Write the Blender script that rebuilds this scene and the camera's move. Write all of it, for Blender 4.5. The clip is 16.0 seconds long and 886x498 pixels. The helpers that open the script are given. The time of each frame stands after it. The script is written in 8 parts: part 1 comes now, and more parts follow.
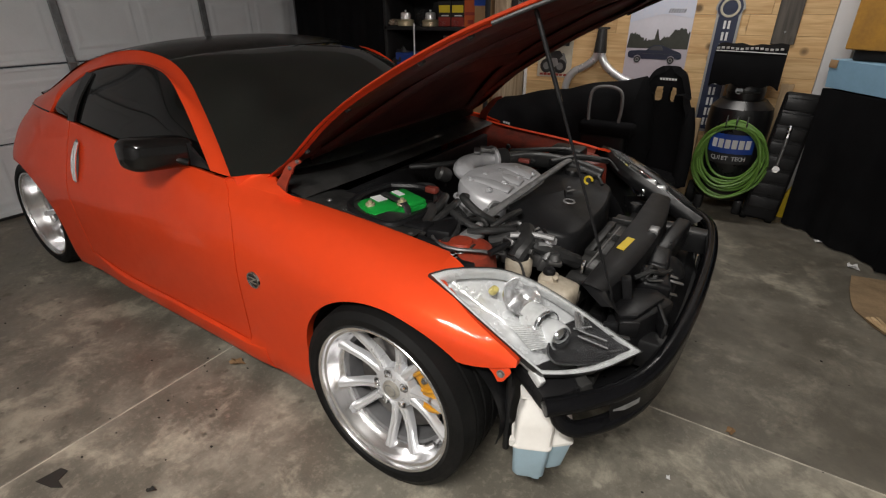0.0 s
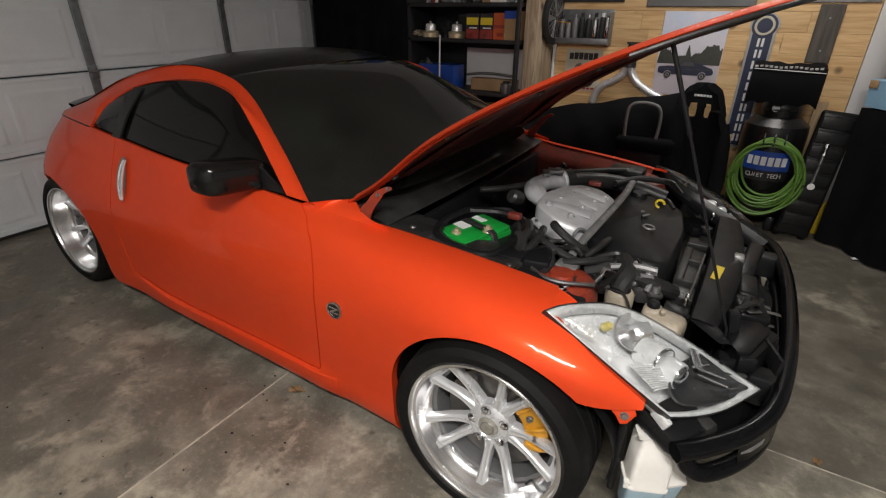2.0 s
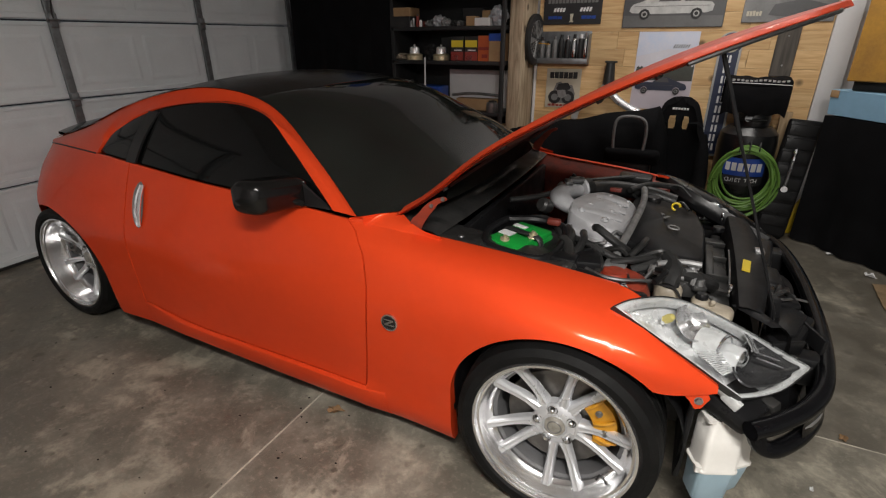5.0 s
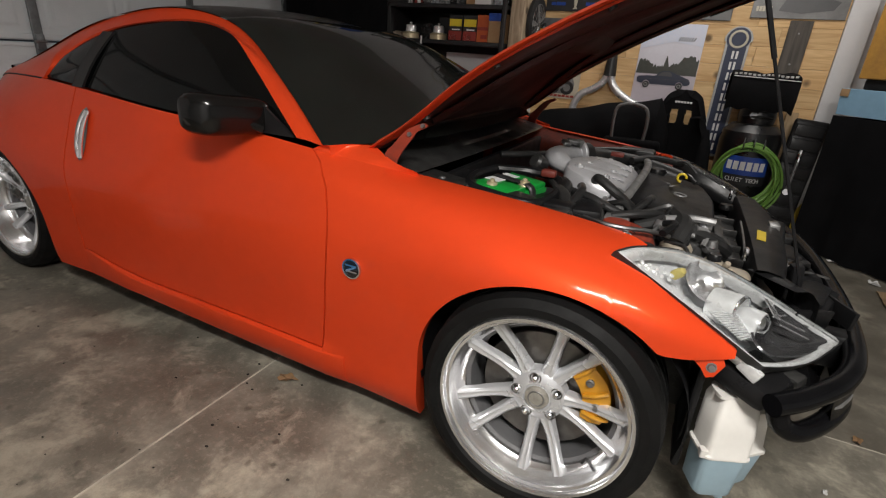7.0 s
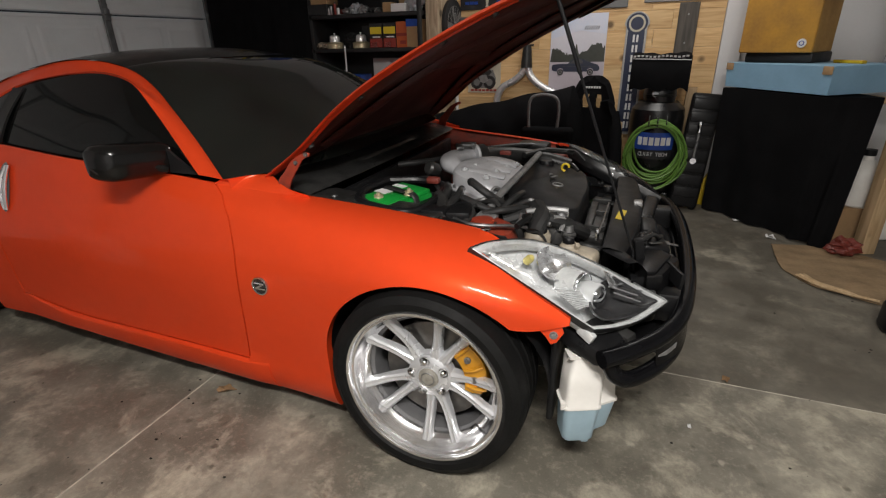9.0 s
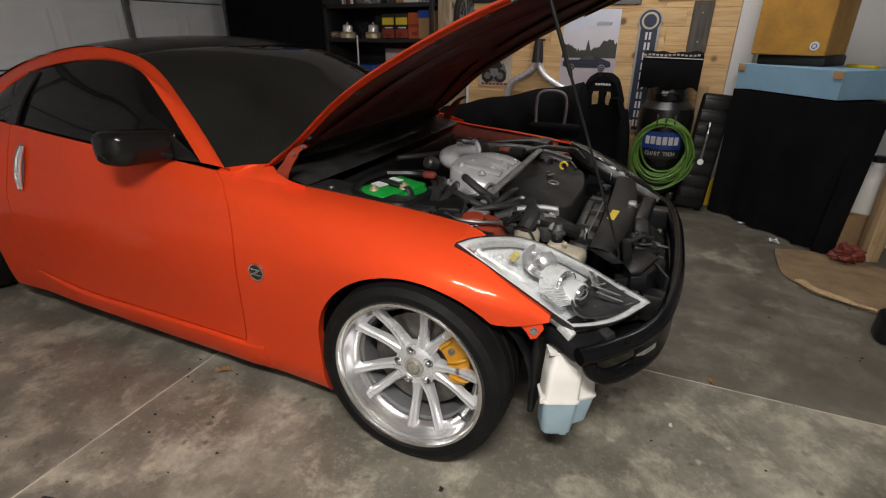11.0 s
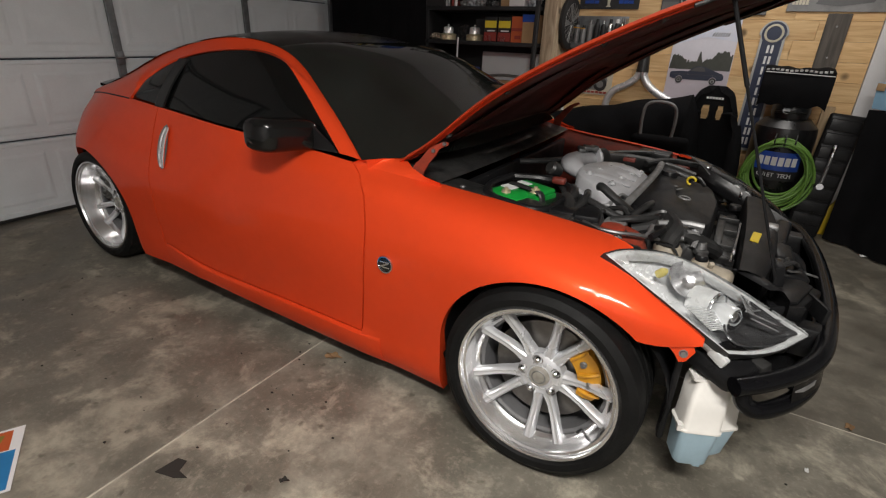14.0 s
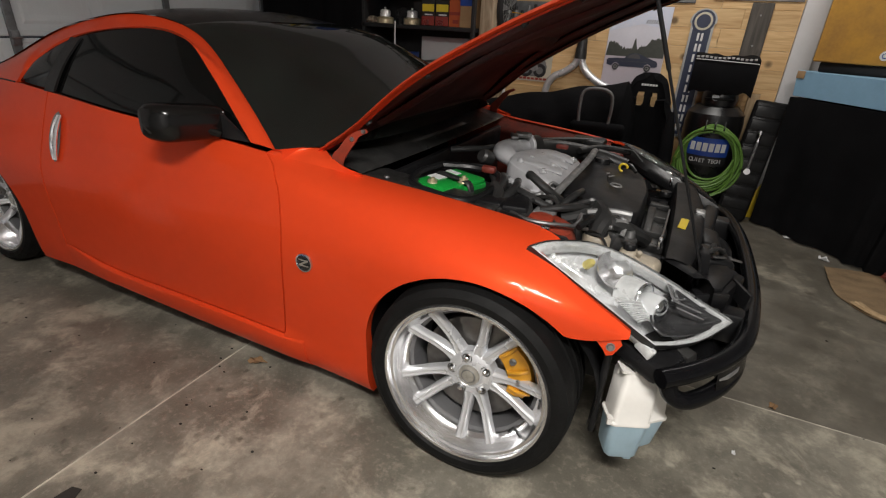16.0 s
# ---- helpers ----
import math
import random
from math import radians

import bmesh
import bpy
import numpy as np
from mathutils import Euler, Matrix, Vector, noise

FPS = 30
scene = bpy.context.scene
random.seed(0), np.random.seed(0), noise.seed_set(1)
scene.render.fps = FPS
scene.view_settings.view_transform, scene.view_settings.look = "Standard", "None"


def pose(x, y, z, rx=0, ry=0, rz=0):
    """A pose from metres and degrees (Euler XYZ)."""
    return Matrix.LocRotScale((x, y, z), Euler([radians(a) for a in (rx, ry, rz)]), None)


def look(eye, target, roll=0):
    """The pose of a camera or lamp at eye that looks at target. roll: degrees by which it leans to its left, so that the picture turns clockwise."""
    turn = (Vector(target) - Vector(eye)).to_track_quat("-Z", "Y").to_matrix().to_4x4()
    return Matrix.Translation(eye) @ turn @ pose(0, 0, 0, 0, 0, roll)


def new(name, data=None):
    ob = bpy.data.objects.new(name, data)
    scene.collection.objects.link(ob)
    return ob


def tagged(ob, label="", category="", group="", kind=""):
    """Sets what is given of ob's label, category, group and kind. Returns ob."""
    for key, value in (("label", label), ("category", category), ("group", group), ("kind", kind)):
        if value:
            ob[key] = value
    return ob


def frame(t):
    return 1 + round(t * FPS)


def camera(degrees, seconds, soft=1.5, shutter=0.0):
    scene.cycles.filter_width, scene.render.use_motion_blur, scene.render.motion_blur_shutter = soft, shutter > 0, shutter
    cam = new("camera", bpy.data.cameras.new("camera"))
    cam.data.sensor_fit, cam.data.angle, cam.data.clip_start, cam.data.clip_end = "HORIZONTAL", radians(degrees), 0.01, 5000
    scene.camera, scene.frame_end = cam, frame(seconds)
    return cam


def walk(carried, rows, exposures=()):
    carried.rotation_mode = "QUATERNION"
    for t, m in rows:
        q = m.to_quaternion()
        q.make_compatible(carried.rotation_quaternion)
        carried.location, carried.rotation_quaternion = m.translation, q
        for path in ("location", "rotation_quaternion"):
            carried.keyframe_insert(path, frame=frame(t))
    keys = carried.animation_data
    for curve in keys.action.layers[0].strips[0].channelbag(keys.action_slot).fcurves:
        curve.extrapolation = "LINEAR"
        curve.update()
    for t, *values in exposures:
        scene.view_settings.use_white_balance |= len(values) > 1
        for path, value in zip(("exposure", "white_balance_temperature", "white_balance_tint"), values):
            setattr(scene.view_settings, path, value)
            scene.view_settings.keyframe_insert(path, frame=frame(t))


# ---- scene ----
cam = camera(84.5, 16.0, soft=1.2)
PATH = [
    (0, (0.788, -1.763, 1.396), (-0.193, -0.266, 0.503), -0.5),
    (0.5, (0.753, -1.778, 1.401), (-0.234, -0.292, 0.497), 0.6),
    (1, (0.689, -1.799, 1.41), (-0.303, -0.344, 0.461), -0.5),
    (1.5, (0.576, -1.823, 1.434), (-0.413, -0.335, 0.534), 0.0),
    (2, (0.452, -1.876, 1.448), (-0.485, -0.343, 0.57), 0.4),
    (2.5, (0.373, -1.934, 1.465), (-0.652, -0.43, 0.636), 0.3),
    (3, (0.303, -1.983, 1.463), (-0.756, -0.463, 0.709), 1.0),
    (3.5, (0.241, -2.025, 1.466), (-0.785, -0.459, 0.761), -0.3),
    (4, (0.2, -2.045, 1.465), (-0.749, -0.428, 0.77), -1.0),
    (4.5, (0.195, -2.054, 1.454), (-0.646, -0.398, 0.712), -1.8),
    (5, (0.21, -2.071, 1.422), (-0.602, -0.425, 0.626), -0.3),
    (5.2, (0.202, -2.08, 1.398), (-0.618, -0.444, 0.591), 0.8),
    (7.3, (0.194, -1.931, 1.127), (-0.583, -0.244, 0.385), 4.1),
    (7.5, (0.232, -1.942, 1.131), (-0.549, -0.256, 0.391), 2.9),
    (8, (0.309, -1.961, 1.173), (-0.449, -0.295, 0.366), 3.1),
    (8.5, (0.424, -1.977, 1.203), (-0.253, -0.302, 0.346), 2.6),
    (9, (0.507, -1.988, 1.258), (-0.177, -0.276, 0.481), -1.4),
    (9.2, (0.533, -1.99, 1.263), (-0.136, -0.277, 0.476), -1.9),
    (11.3, (0.586, -1.993, 1.286), (-0.146, -0.318, 0.475), 0.3),
    (11.5, (0.554, -1.998, 1.287), (-0.205, -0.328, 0.49), -0.3),
    (12, (0.491, -2.015, 1.277), (-0.286, -0.368, 0.45), -0.5),
    (12.5, (0.436, -2.036, 1.277), (-0.391, -0.412, 0.453), -1.1),
    (13, (0.387, -2.063, 1.272), (-0.498, -0.463, 0.462), 0.5),
    (13.5, (0.36, -2.081, 1.268), (-0.52, -0.48, 0.453), 2.4),
    (14, (0.351, -2.089, 1.267), (-0.573, -0.506, 0.466), 2.2),
    (14.5, (0.354, -2.097, 1.277), (-0.62, -0.511, 0.545), 1.4),
    (15, (0.376, -2.081, 1.274), (-0.552, -0.484, 0.507), 0.8),
    (15.5, (0.38, -2.048, 1.264), (-0.489, -0.439, 0.455), 2.3),
    (16, (0.389, -1.964, 1.25), (-0.359, -0.308, 0.415), 3.1),
]
walk(cam, [(t, look(eye, target, roll)) for t, eye, target, roll in PATH])

# ---- light ----
world = bpy.data.worlds.new("world")
scene.world = world
world.use_nodes = True
world.node_tree.nodes["Background"].inputs[0].default_value = (0.05, 0.055, 0.065, 1)
world.node_tree.nodes["Background"].inputs[1].default_value = 0.3


def unseen_ceiling_lamp(x, y, z, sx, sy, watts, colour):
    data = bpy.data.lights.new("unseen_ceiling_light", "AREA")
    data.shape, data.size, data.size_y, data.energy, data.color = "RECTANGLE", sx, sy, watts, colour
    ob = new("unseen_ceiling_lamp", data)
    ob.matrix_world = pose(x, y, z)
    return ob


def fill_point(x, y, z, watts, colour):
    data = bpy.data.lights.new("fill_point", "POINT")
    data.energy, data.color, data.shadow_soft_size = watts, colour, 0.20
    ob = new("added_fill_point", data)
    ob.matrix_world = pose(x, y, z)
    return ob


unseen_ceiling_lamp(0.75, -2.52, 2.57, 1.25, 0.14, 90, (1.0, 0.96, 0.91))
# soft point fill added just below the near lamp; no bulb is known there
fill_point(0.75, -2.52, 2.46, 55, (1.0, 0.97, 0.93))
# unseen lamp added beyond the car to brighten the garage door and boards
unseen_ceiling_lamp(0.30, 1.66, 2.57, 1.25, 0.12, 21, (1.0, 0.96, 0.91))
scene.view_settings.exposure = 0.0

# ---- materials ----


def nodes_of(mat):
    return mat.node_tree.nodes, mat.node_tree.links


def material(name, colour, rough=0.5, metal=0.0, coat=0.0, vary=0.0, scale=8.0, bump=0.0, bump_scale=60.0, dark=None,
             rough_vary=0.0, spec=0.5, transmission=0.0, ior=1.5, emit=0.0, per_object=0.0, coat_rough=0.035):
    """A node material: base colour mixed with a darker tone by two scales of noise, with fine relief."""
    mat = bpy.data.materials.new(name)
    mat.use_nodes = True
    nodes, links = nodes_of(mat)
    b = nodes["Principled BSDF"]
    b.inputs["Base Color"].default_value = (*colour, 1)
    b.inputs["Roughness"].default_value = rough
    b.inputs["Metallic"].default_value = metal
    b.inputs["Coat Weight"].default_value = coat
    b.inputs["Coat Roughness"].default_value = coat_rough
    b.inputs["Specular IOR Level"].default_value = spec
    b.inputs["Transmission Weight"].default_value = transmission
    b.inputs["IOR"].default_value = ior
    if emit:
        b.inputs["Emission Color"].default_value = (*colour, 1)
        b.inputs["Emission Strength"].default_value = emit
    if vary or bump or rough_vary or per_object:
        coord = nodes.new("ShaderNodeTexCoord")
        big = nodes.new("ShaderNodeTexNoise")
        big.inputs["Scale"].default_value, big.inputs["Detail"].default_value = scale, 6
        links.new(coord.outputs["Object"], big.inputs["Vector"])
        fine = nodes.new("ShaderNodeTexNoise")
        fine.inputs["Scale"].default_value, fine.inputs["Detail"].default_value = bump_scale, 4
        links.new(coord.outputs["Object"], fine.inputs["Vector"])
        mixn = nodes.new("ShaderNodeMath")
        mixn.operation = "MULTIPLY_ADD"
        links.new(fine.outputs["Fac"], mixn.inputs[0])
        mixn.inputs[1].default_value = 0.35
        links.new(big.outputs["Fac"], mixn.inputs[2])
        ramp = nodes.new("ShaderNodeMapRange")
        ramp.inputs["From Min"].default_value, ramp.inputs["From Max"].default_value = 0.42, 0.92
        links.new(mixn.outputs[0], ramp.inputs["Value"])
        if vary or per_object:
            mix = nodes.new("ShaderNodeMix")
            mix.data_type = "RGBA"
            d = dark or tuple(c * (1 - vary) for c in colour)
            mix.inputs["A"].default_value, mix.inputs["B"].default_value = (*d, 1), (*colour, 1)
            links.new(ramp.outputs["Result"], mix.inputs["Factor"])
            out = mix.outputs["Result"]
            if per_object:
                info = nodes.new("ShaderNodeObjectInfo")
                hsv = nodes.new("ShaderNodeHueSaturation")
                val = nodes.new("ShaderNodeMapRange")
                val.inputs["To Min"].default_value, val.inputs["To Max"].default_value = 1 - per_object, 1 + per_object
                links.new(info.outputs["Random"], val.inputs["Value"])
                links.new(val.outputs["Result"], hsv.inputs["Value"])
                links.new(out, hsv.inputs["Color"])
                out = hsv.outputs["Color"]
            links.new(out, b.inputs["Base Color"])
        if rough_vary:
            rr = nodes.new("ShaderNodeMapRange")
            rr.inputs["To Min"].default_value, rr.inputs["To Max"].default_value = rough + rough_vary, max(0.02, rough - rough_vary)
            links.new(ramp.outputs["Result"], rr.inputs["Value"])
            links.new(rr.outputs["Result"], b.inputs["Roughness"])
        if bump:
            bp = nodes.new("ShaderNodeBump")
            bp.inputs["Strength"].default_value, bp.inputs["Distance"].default_value = bump, 0.004
            links.new(fine.outputs["Fac"], bp.inputs["Height"])
            links.new(bp.outputs["Normal"], b.inputs["Normal"])
    return mat


PAINT = material("orange_red_paint", (0.77, 0.066, 0.016), 0.44, 0.24, 0.44, vary=0.10, scale=2.2, rough_vary=0.05, bump_scale=25, spec=0.02, coat_rough=0.08)
HOOD_PAINT = material("dusty_orange_paint", (0.78, 0.075, 0.020), 0.55, 0.15, 0.10, vary=0.22, scale=6, rough_vary=0.1, bump_scale=40, spec=0.2)
ROOF_BLACK = material("black_roof_paint", (0.006, 0.0065, 0.006), 0.22, spec=0.28, vary=0.3, scale=4, rough_vary=0.08)
MIRROR_BLACK = material("black_mirror_paint", (0.006, 0.006, 0.006), 0.16, spec=0.4, vary=0.3, scale=9, rough_vary=0.06)
PAINT_DUSTY = material("dusty_red_paint", (0.36, 0.04, 0.015), 0.55, vary=0.55, scale=9, rough_vary=0.15, bump=0.1, dark=(0.10, 0.025, 0.015))
# the body's red made much darker, with the shade under the hood in its colour
HOOD_SHADED = material("shaded_hood_underside", (0.070, 0.010, 0.006), 0.5, vary=0.4, scale=5, rough_vary=0.1)
GLOSS_BLACK = material("gloss_black_paint", (0.008, 0.008, 0.009), 0.12, coat=0.6, vary=0.3, scale=5, rough_vary=0.05)
SATIN_BLACK = material("satin_black", (0.012, 0.012, 0.013), 0.38, vary=0.4, scale=7, rough_vary=0.12, bump=0.06)
TINT_GLASS = material("tinted_glass", (0.003, 0.0033, 0.0033), 0.05, spec=0.24, rough_vary=0.02, scale=3)
SCREEN_GLASS = material("windscreen_glass", (0.014, 0.017, 0.015), 0.05, spec=0.5, vary=0.7, rough_vary=0.03, scale=3)
RUBBER = material("tyre_rubber", (0.0075, 0.0075, 0.0075), 0.62, vary=0.5, scale=14, bump=0.2, bump_scale=180, rough_vary=0.12, spec=0.18)
RIM_SILVER = material("silver_alloy", (0.68, 0.69, 0.71), 0.28, 0.55, vary=0.06, scale=4, rough_vary=0.05, bump_scale=9)
RIM_POLISH = material("polished_alloy", (0.80, 0.80, 0.81), 0.22, 0.95, vary=0.06, scale=3, rough_vary=0.05, bump_scale=9)
CAP_GREY = material("wheel_cap_grey", (0.46, 0.44, 0.39), 0.4, 0.5, vary=0.3, scale=60, rough_vary=0.1)
HANDLE_CHROME = material("bright_chrome", (0.86, 0.86, 0.88), 0.16, 0.85, rough_vary=0.06)
CHROME = material("chrome", (0.75, 0.76, 0.78), 0.08, 1.0, rough_vary=0.05)
STEEL = material("worn_steel", (0.36, 0.36, 0.36), 0.42, 0.9, vary=0.4, scale=20, rough_vary=0.15)
CASTING = material("cast_aluminium", (0.60, 0.60, 0.62), 0.40, 0.3, vary=0.22, scale=16, bump=0.2, bump_scale=220, rough_vary=0.1)
GREY_BAR = material("dusty_grey_metal", (0.30, 0.30, 0.30), 0.50, 0.4, vary=0.4, scale=25, bump=0.15, rough_vary=0.1)
BLACK_PLASTIC = material("black_plastic", (0.012, 0.012, 0.013), 0.36, vary=0.5, scale=11, bump=0.12, bump_scale=160, rough_vary=0.12, spec=0.25)
DUSTY_BLACK = material("dusty_black_plastic", (0.046, 0.0455, 0.044), 0.38, vary=0.65, scale=10, bump=0.12, rough_vary=0.15, dark=(0.008, 0.008, 0.008), spec=0.42)
HOSE_BLACK = material("hose_rubber", (0.030, 0.030, 0.030), 0.40, vary=0.5, scale=20, rough_vary=0.15, spec=0.4)
COVER_BLACK = material("engine_cover_plastic", (0.015, 0.015, 0.016), 0.42, vary=0.4, scale=9, bump=0.15, bump_scale=180, rough_vary=0.1, spec=0.15)
BEAM_BLACK = material("black_beam_paint", (0.006, 0.006, 0.007), 0.20, vary=0.4, scale=12, rough_vary=0.08, bump=0.03, spec=0.14)
CALIPER = material("gold_caliper_paint", (0.72, 0.34, 0.025), 0.34, 0.2, coat=0.2, vary=0.25, scale=20)
BARREL_GREY = material("grey_barrel_paint", (0.17, 0.17, 0.175), 0.5, 0.3, vary=0.2, scale=12, rough_vary=0.1)
DISC = material("brake_disc_steel", (0.20, 0.19, 0.18), 0.40, 0.8, vary=0.3, scale=30)
BATT_GREEN = material("battery_green", (0.010, 0.32, 0.045), 0.38, vary=0.2, scale=20)
WHITE_PLASTIC = material("white_plastic", (0.74, 0.72, 0.68), 0.42, vary=0.10, scale=10, rough_vary=0.08)
WASHER_BLUE = material("blue_washer_fluid", (0.34, 0.47, 0.55), 0.38, vary=0.15, scale=12)
CREAM = material("aged_white_plastic", (0.46, 0.40, 0.31), 0.5, vary=0.45, scale=15)
YELLOW = material("yellow_label", (0.75, 0.55, 0.02), 0.5, vary=0.1)
LAMP_REFLECT = material("headlamp_reflector", (0.88, 0.88, 0.89), 0.16, 0.85, vary=0.2, scale=45, rough_vary=0.1, bump=0.9, bump_scale=38)
PROJECTOR = material("projector_chrome", (0.82, 0.83, 0.84), 0.22, 0.4, rough_vary=0.06)
LAMP_BEZEL = material("headlamp_bezel", (0.88, 0.89, 0.90), 0.24, 0.30, bump=0.7, bump_scale=30, vary=0.25, scale=22, rough_vary=0.1)
LAMP_FROST = material("frosted_lamp_silver", (0.78, 0.79, 0.79), 0.36, 0.20, vary=0.3, scale=40, rough_vary=0.15, bump=0.3, bump_scale=70)
LAMP_DARK = material("smoked_lamp_bezel", (0.10, 0.10, 0.105), 0.22, 0.5, vary=0.7, scale=35, rough_vary=0.12, bump=0.7, bump_scale=45)
AMBER = material("amber_reflector", (0.65, 0.55, 0.18), 0.25, 0.2)
RED_CAP = material("dark_red_part", (0.18, 0.03, 0.02), 0.5, vary=0.3)
WHITE_PRINT = material("white_print", (0.72, 0.72, 0.72), 0.55)
GREY_PRINT = material("grey_print", (0.16, 0.16, 0.16), 0.5)
BLACK_CLOTH = material("black_cloth", (0.0095, 0.0095, 0.0105), 0.9, vary=0.4, scale=6, bump=0.3, bump_scale=400, spec=0.06)
WALL_WHITE = material("white_wall_paint", (0.66, 0.66, 0.67), 0.75, vary=0.08, scale=4, bump=0.1)
CEILING_PAINT = material("ceiling_paint", (0.62, 0.61, 0.59), 0.85, vary=0.06, scale=3, bump=0.15)
DOOR_WHITE = material("garage_door_paint", (0.70, 0.74, 0.76), 0.52, vary=0.10, scale=5, bump=0.25, bump_scale=90, rough_vary=0.08)
GALV = material("galvanised_steel", (0.23, 0.24, 0.25), 0.42, 0.6, vary=0.35, scale=20, rough_vary=0.12)
TIN_BRASS = material("brassy_tin", (0.60, 0.52, 0.34), 0.34, 0.5, vary=0.2, scale=20, rough_vary=0.1)
TIN_BRIGHT = material("bright_tin", (0.85, 0.85, 0.84), 0.30, 0.5, vary=0.1, scale=20, rough_vary=0.08)
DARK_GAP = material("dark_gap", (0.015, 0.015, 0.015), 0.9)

# ---- mesh helpers ----


def thing(name, at, label, category, group="", kind=""):
    ob = new(name)
    ob.empty_display_size = 0.05
    ob.matrix_basis = Matrix.Translation(at)
    return tagged(ob, label, category, group, kind)


def mesh_of(name, bm, mat, smooth=True, angle=35):
    bmesh.ops.remove_doubles(bm, verts=bm.verts, dist=1e-5)
    bmesh.ops.recalc_face_normals(bm, faces=bm.faces)
    me = bpy.data.meshes.new(name)
    bm.to_mesh(me)
    bm.free()
    for m in (mat if isinstance(mat, (list, tuple)) else [mat]):
        me.materials.append(m)
    if smooth:
        me.shade_smooth()
        me.set_sharp_from_angle(angle=radians(angle))
    return me


def part(name, bm, mat, parent=None, label="", smooth=True, angle=35):
    ob = new(name, mesh_of(name, bm, mat, smooth, angle))
    if parent is not None:
        ob.parent = parent
        if parent.type == "EMPTY":
            ob.matrix_parent_inverse = parent.matrix_basis.inverted()
    if label:
        ob["label"] = label
    return ob


def solo(name, bm, mat, label, category, group="", kind="", smooth=True, angle=35):
    return tagged(part(name, bm, mat, None, "", smooth, angle), label, category, group, kind)


def box(size, at=(0, 0, 0), bevel=0.004, m=None, bm=None, seg=2):
    own = bmesh.new()
    bmesh.ops.create_cube(own, size=1)
    bmesh.ops.scale(own, vec=size, verts=own.verts)
    if bevel:
        bmesh.ops.bevel(own, geom=own.edges[:], offset=min(bevel, min(size) * 0.45), segments=seg, affect="EDGES", profile=0.5)
    bmesh.ops.transform(own, matrix=Matrix.Translation(at) @ (m or Matrix()), verts=own.verts)
    return merge(bm, own)


def merge(bm, own):
    if bm is None:
        return own
    me = bpy.data.meshes.new("tmp")
    own.to_mesh(me)
    own.free()
    bm.from_mesh(me)
    bpy.data.meshes.remove(me)
    return bm


def grid(rows, bm=None, close_u=False, close_v=False):
    """A sheet from rows of points."""
    bm = bm or bmesh.new()
    vs = [[bm.verts.new(p) for p in row] for row in rows]
    nu, nv = len(vs), len(vs[0])
    for i in range(nu if close_u else nu - 1):
        for j in range(nv if close_v else nv - 1):
            a, b, c, d = vs[i][j], vs[(i + 1) % nu][j], vs[(i + 1) % nu][(j + 1) % nv], vs[i][(j + 1) % nv]
            if len({a, b, c, d}) == 4:
                bm.faces.new((a, b, c, d))
    return bm


def thick(bm, t):
    """Gives an open sheet a thickness t, to the side of its normals."""
    bmesh.ops.remove_doubles(bm, verts=bm.verts, dist=1e-5)
    bmesh.ops.recalc_face_normals(bm, faces=bm.faces)
    bmesh.ops.solidify(bm, geom=bm.faces[:], thickness=t)
    return bm


def lathe(profile, n=32, m=None, bm=None, cap=False):
    """Turns (radius, height) pairs round the z axis."""
    own = bmesh.new()
    rows = []
    for k in range(n):
        a = 2 * math.pi * k / n
        rows.append([(r * math.cos(a), r * math.sin(a), z) for r, z in profile])
    grid(rows, own, close_u=True)
    if cap:
        bmesh.ops.remove_doubles(own, verts=own.verts, dist=1e-5)
        bmesh.ops.holes_fill(own, edges=own.edges[:], sides=n + 1)
    if m is not None:
        bmesh.ops.transform(own, matrix=m, verts=own.verts)
    return merge(bm, own)


def spline(pts, n):
    """n points along a smooth curve through pts."""
    p = [Vector(q) for q in pts]
    if len(p) == 2:
        return [p[0].lerp(p[1], k / (n - 1)) for k in range(n)]
    p = [2 * p[0] - p[1], *p, 2 * p[-1] - p[-2]]
    out = []
    for k in range(n):
        s = k / (n - 1) * (len(p) - 3)
        i = min(int(s), len(p) - 4)
        t = s - i
        a, b, c, d = p[i:i + 4]
        out.append(0.5 * (2 * b + (c - a) * t + (2 * a - 5 * b + 4 * c - d) * t * t + (3 * b - a - 3 * c + d) * t ** 3))
    return out


def tube(pts, r, n=10, steps=None, bm=None, smooth=True, ribs=0.0, flat=1.0, closed=False):
    """A round pipe along points; ribs: depth of bellows rings; flat: squash of its height."""
    way = spline(pts, steps or max(2, 6 * (len(pts) - 1) + 1)) if smooth else [Vector(p) for p in pts]
    own = bmesh.new()
    rows = []
    up = Vector((0, 0, 1))
    for k, p in enumerate(way):
        if closed:
            d = (way[(k + 1) % len(way)] - way[k - 1]).normalized()
        else:
            d = (way[min(k + 1, len(way) - 1)] - way[max(k - 1, 0)]).normalized()
        side = d.cross(up)
        side = side.normalized() if side.length > 0.05 else Vector((1, 0, 0))
        top = side.cross(d).normalized()
        if isinstance(r, (list, tuple)):
            f = k / max(1, len(way) - 1) * (len(r) - 1)
            i = min(int(f), len(r) - 2)
            rr = r[i] + (r[i + 1] - r[i]) * (f - i)
        else:
            rr = r
        rr += ribs * (k % 2)
        rows.append([p + rr * (math.cos(a) * side + flat * math.sin(a) * top) for a in (2 * math.pi * j / n for j in range(n))])
    grid(rows, own, close_v=True, close_u=closed)
    if not closed:
        for row in (0, -1):
            own.verts.ensure_lookup_table()
        bmesh.ops.holes_fill(own, edges=own.edges[:], sides=n + 1)
    return merge(bm, own)


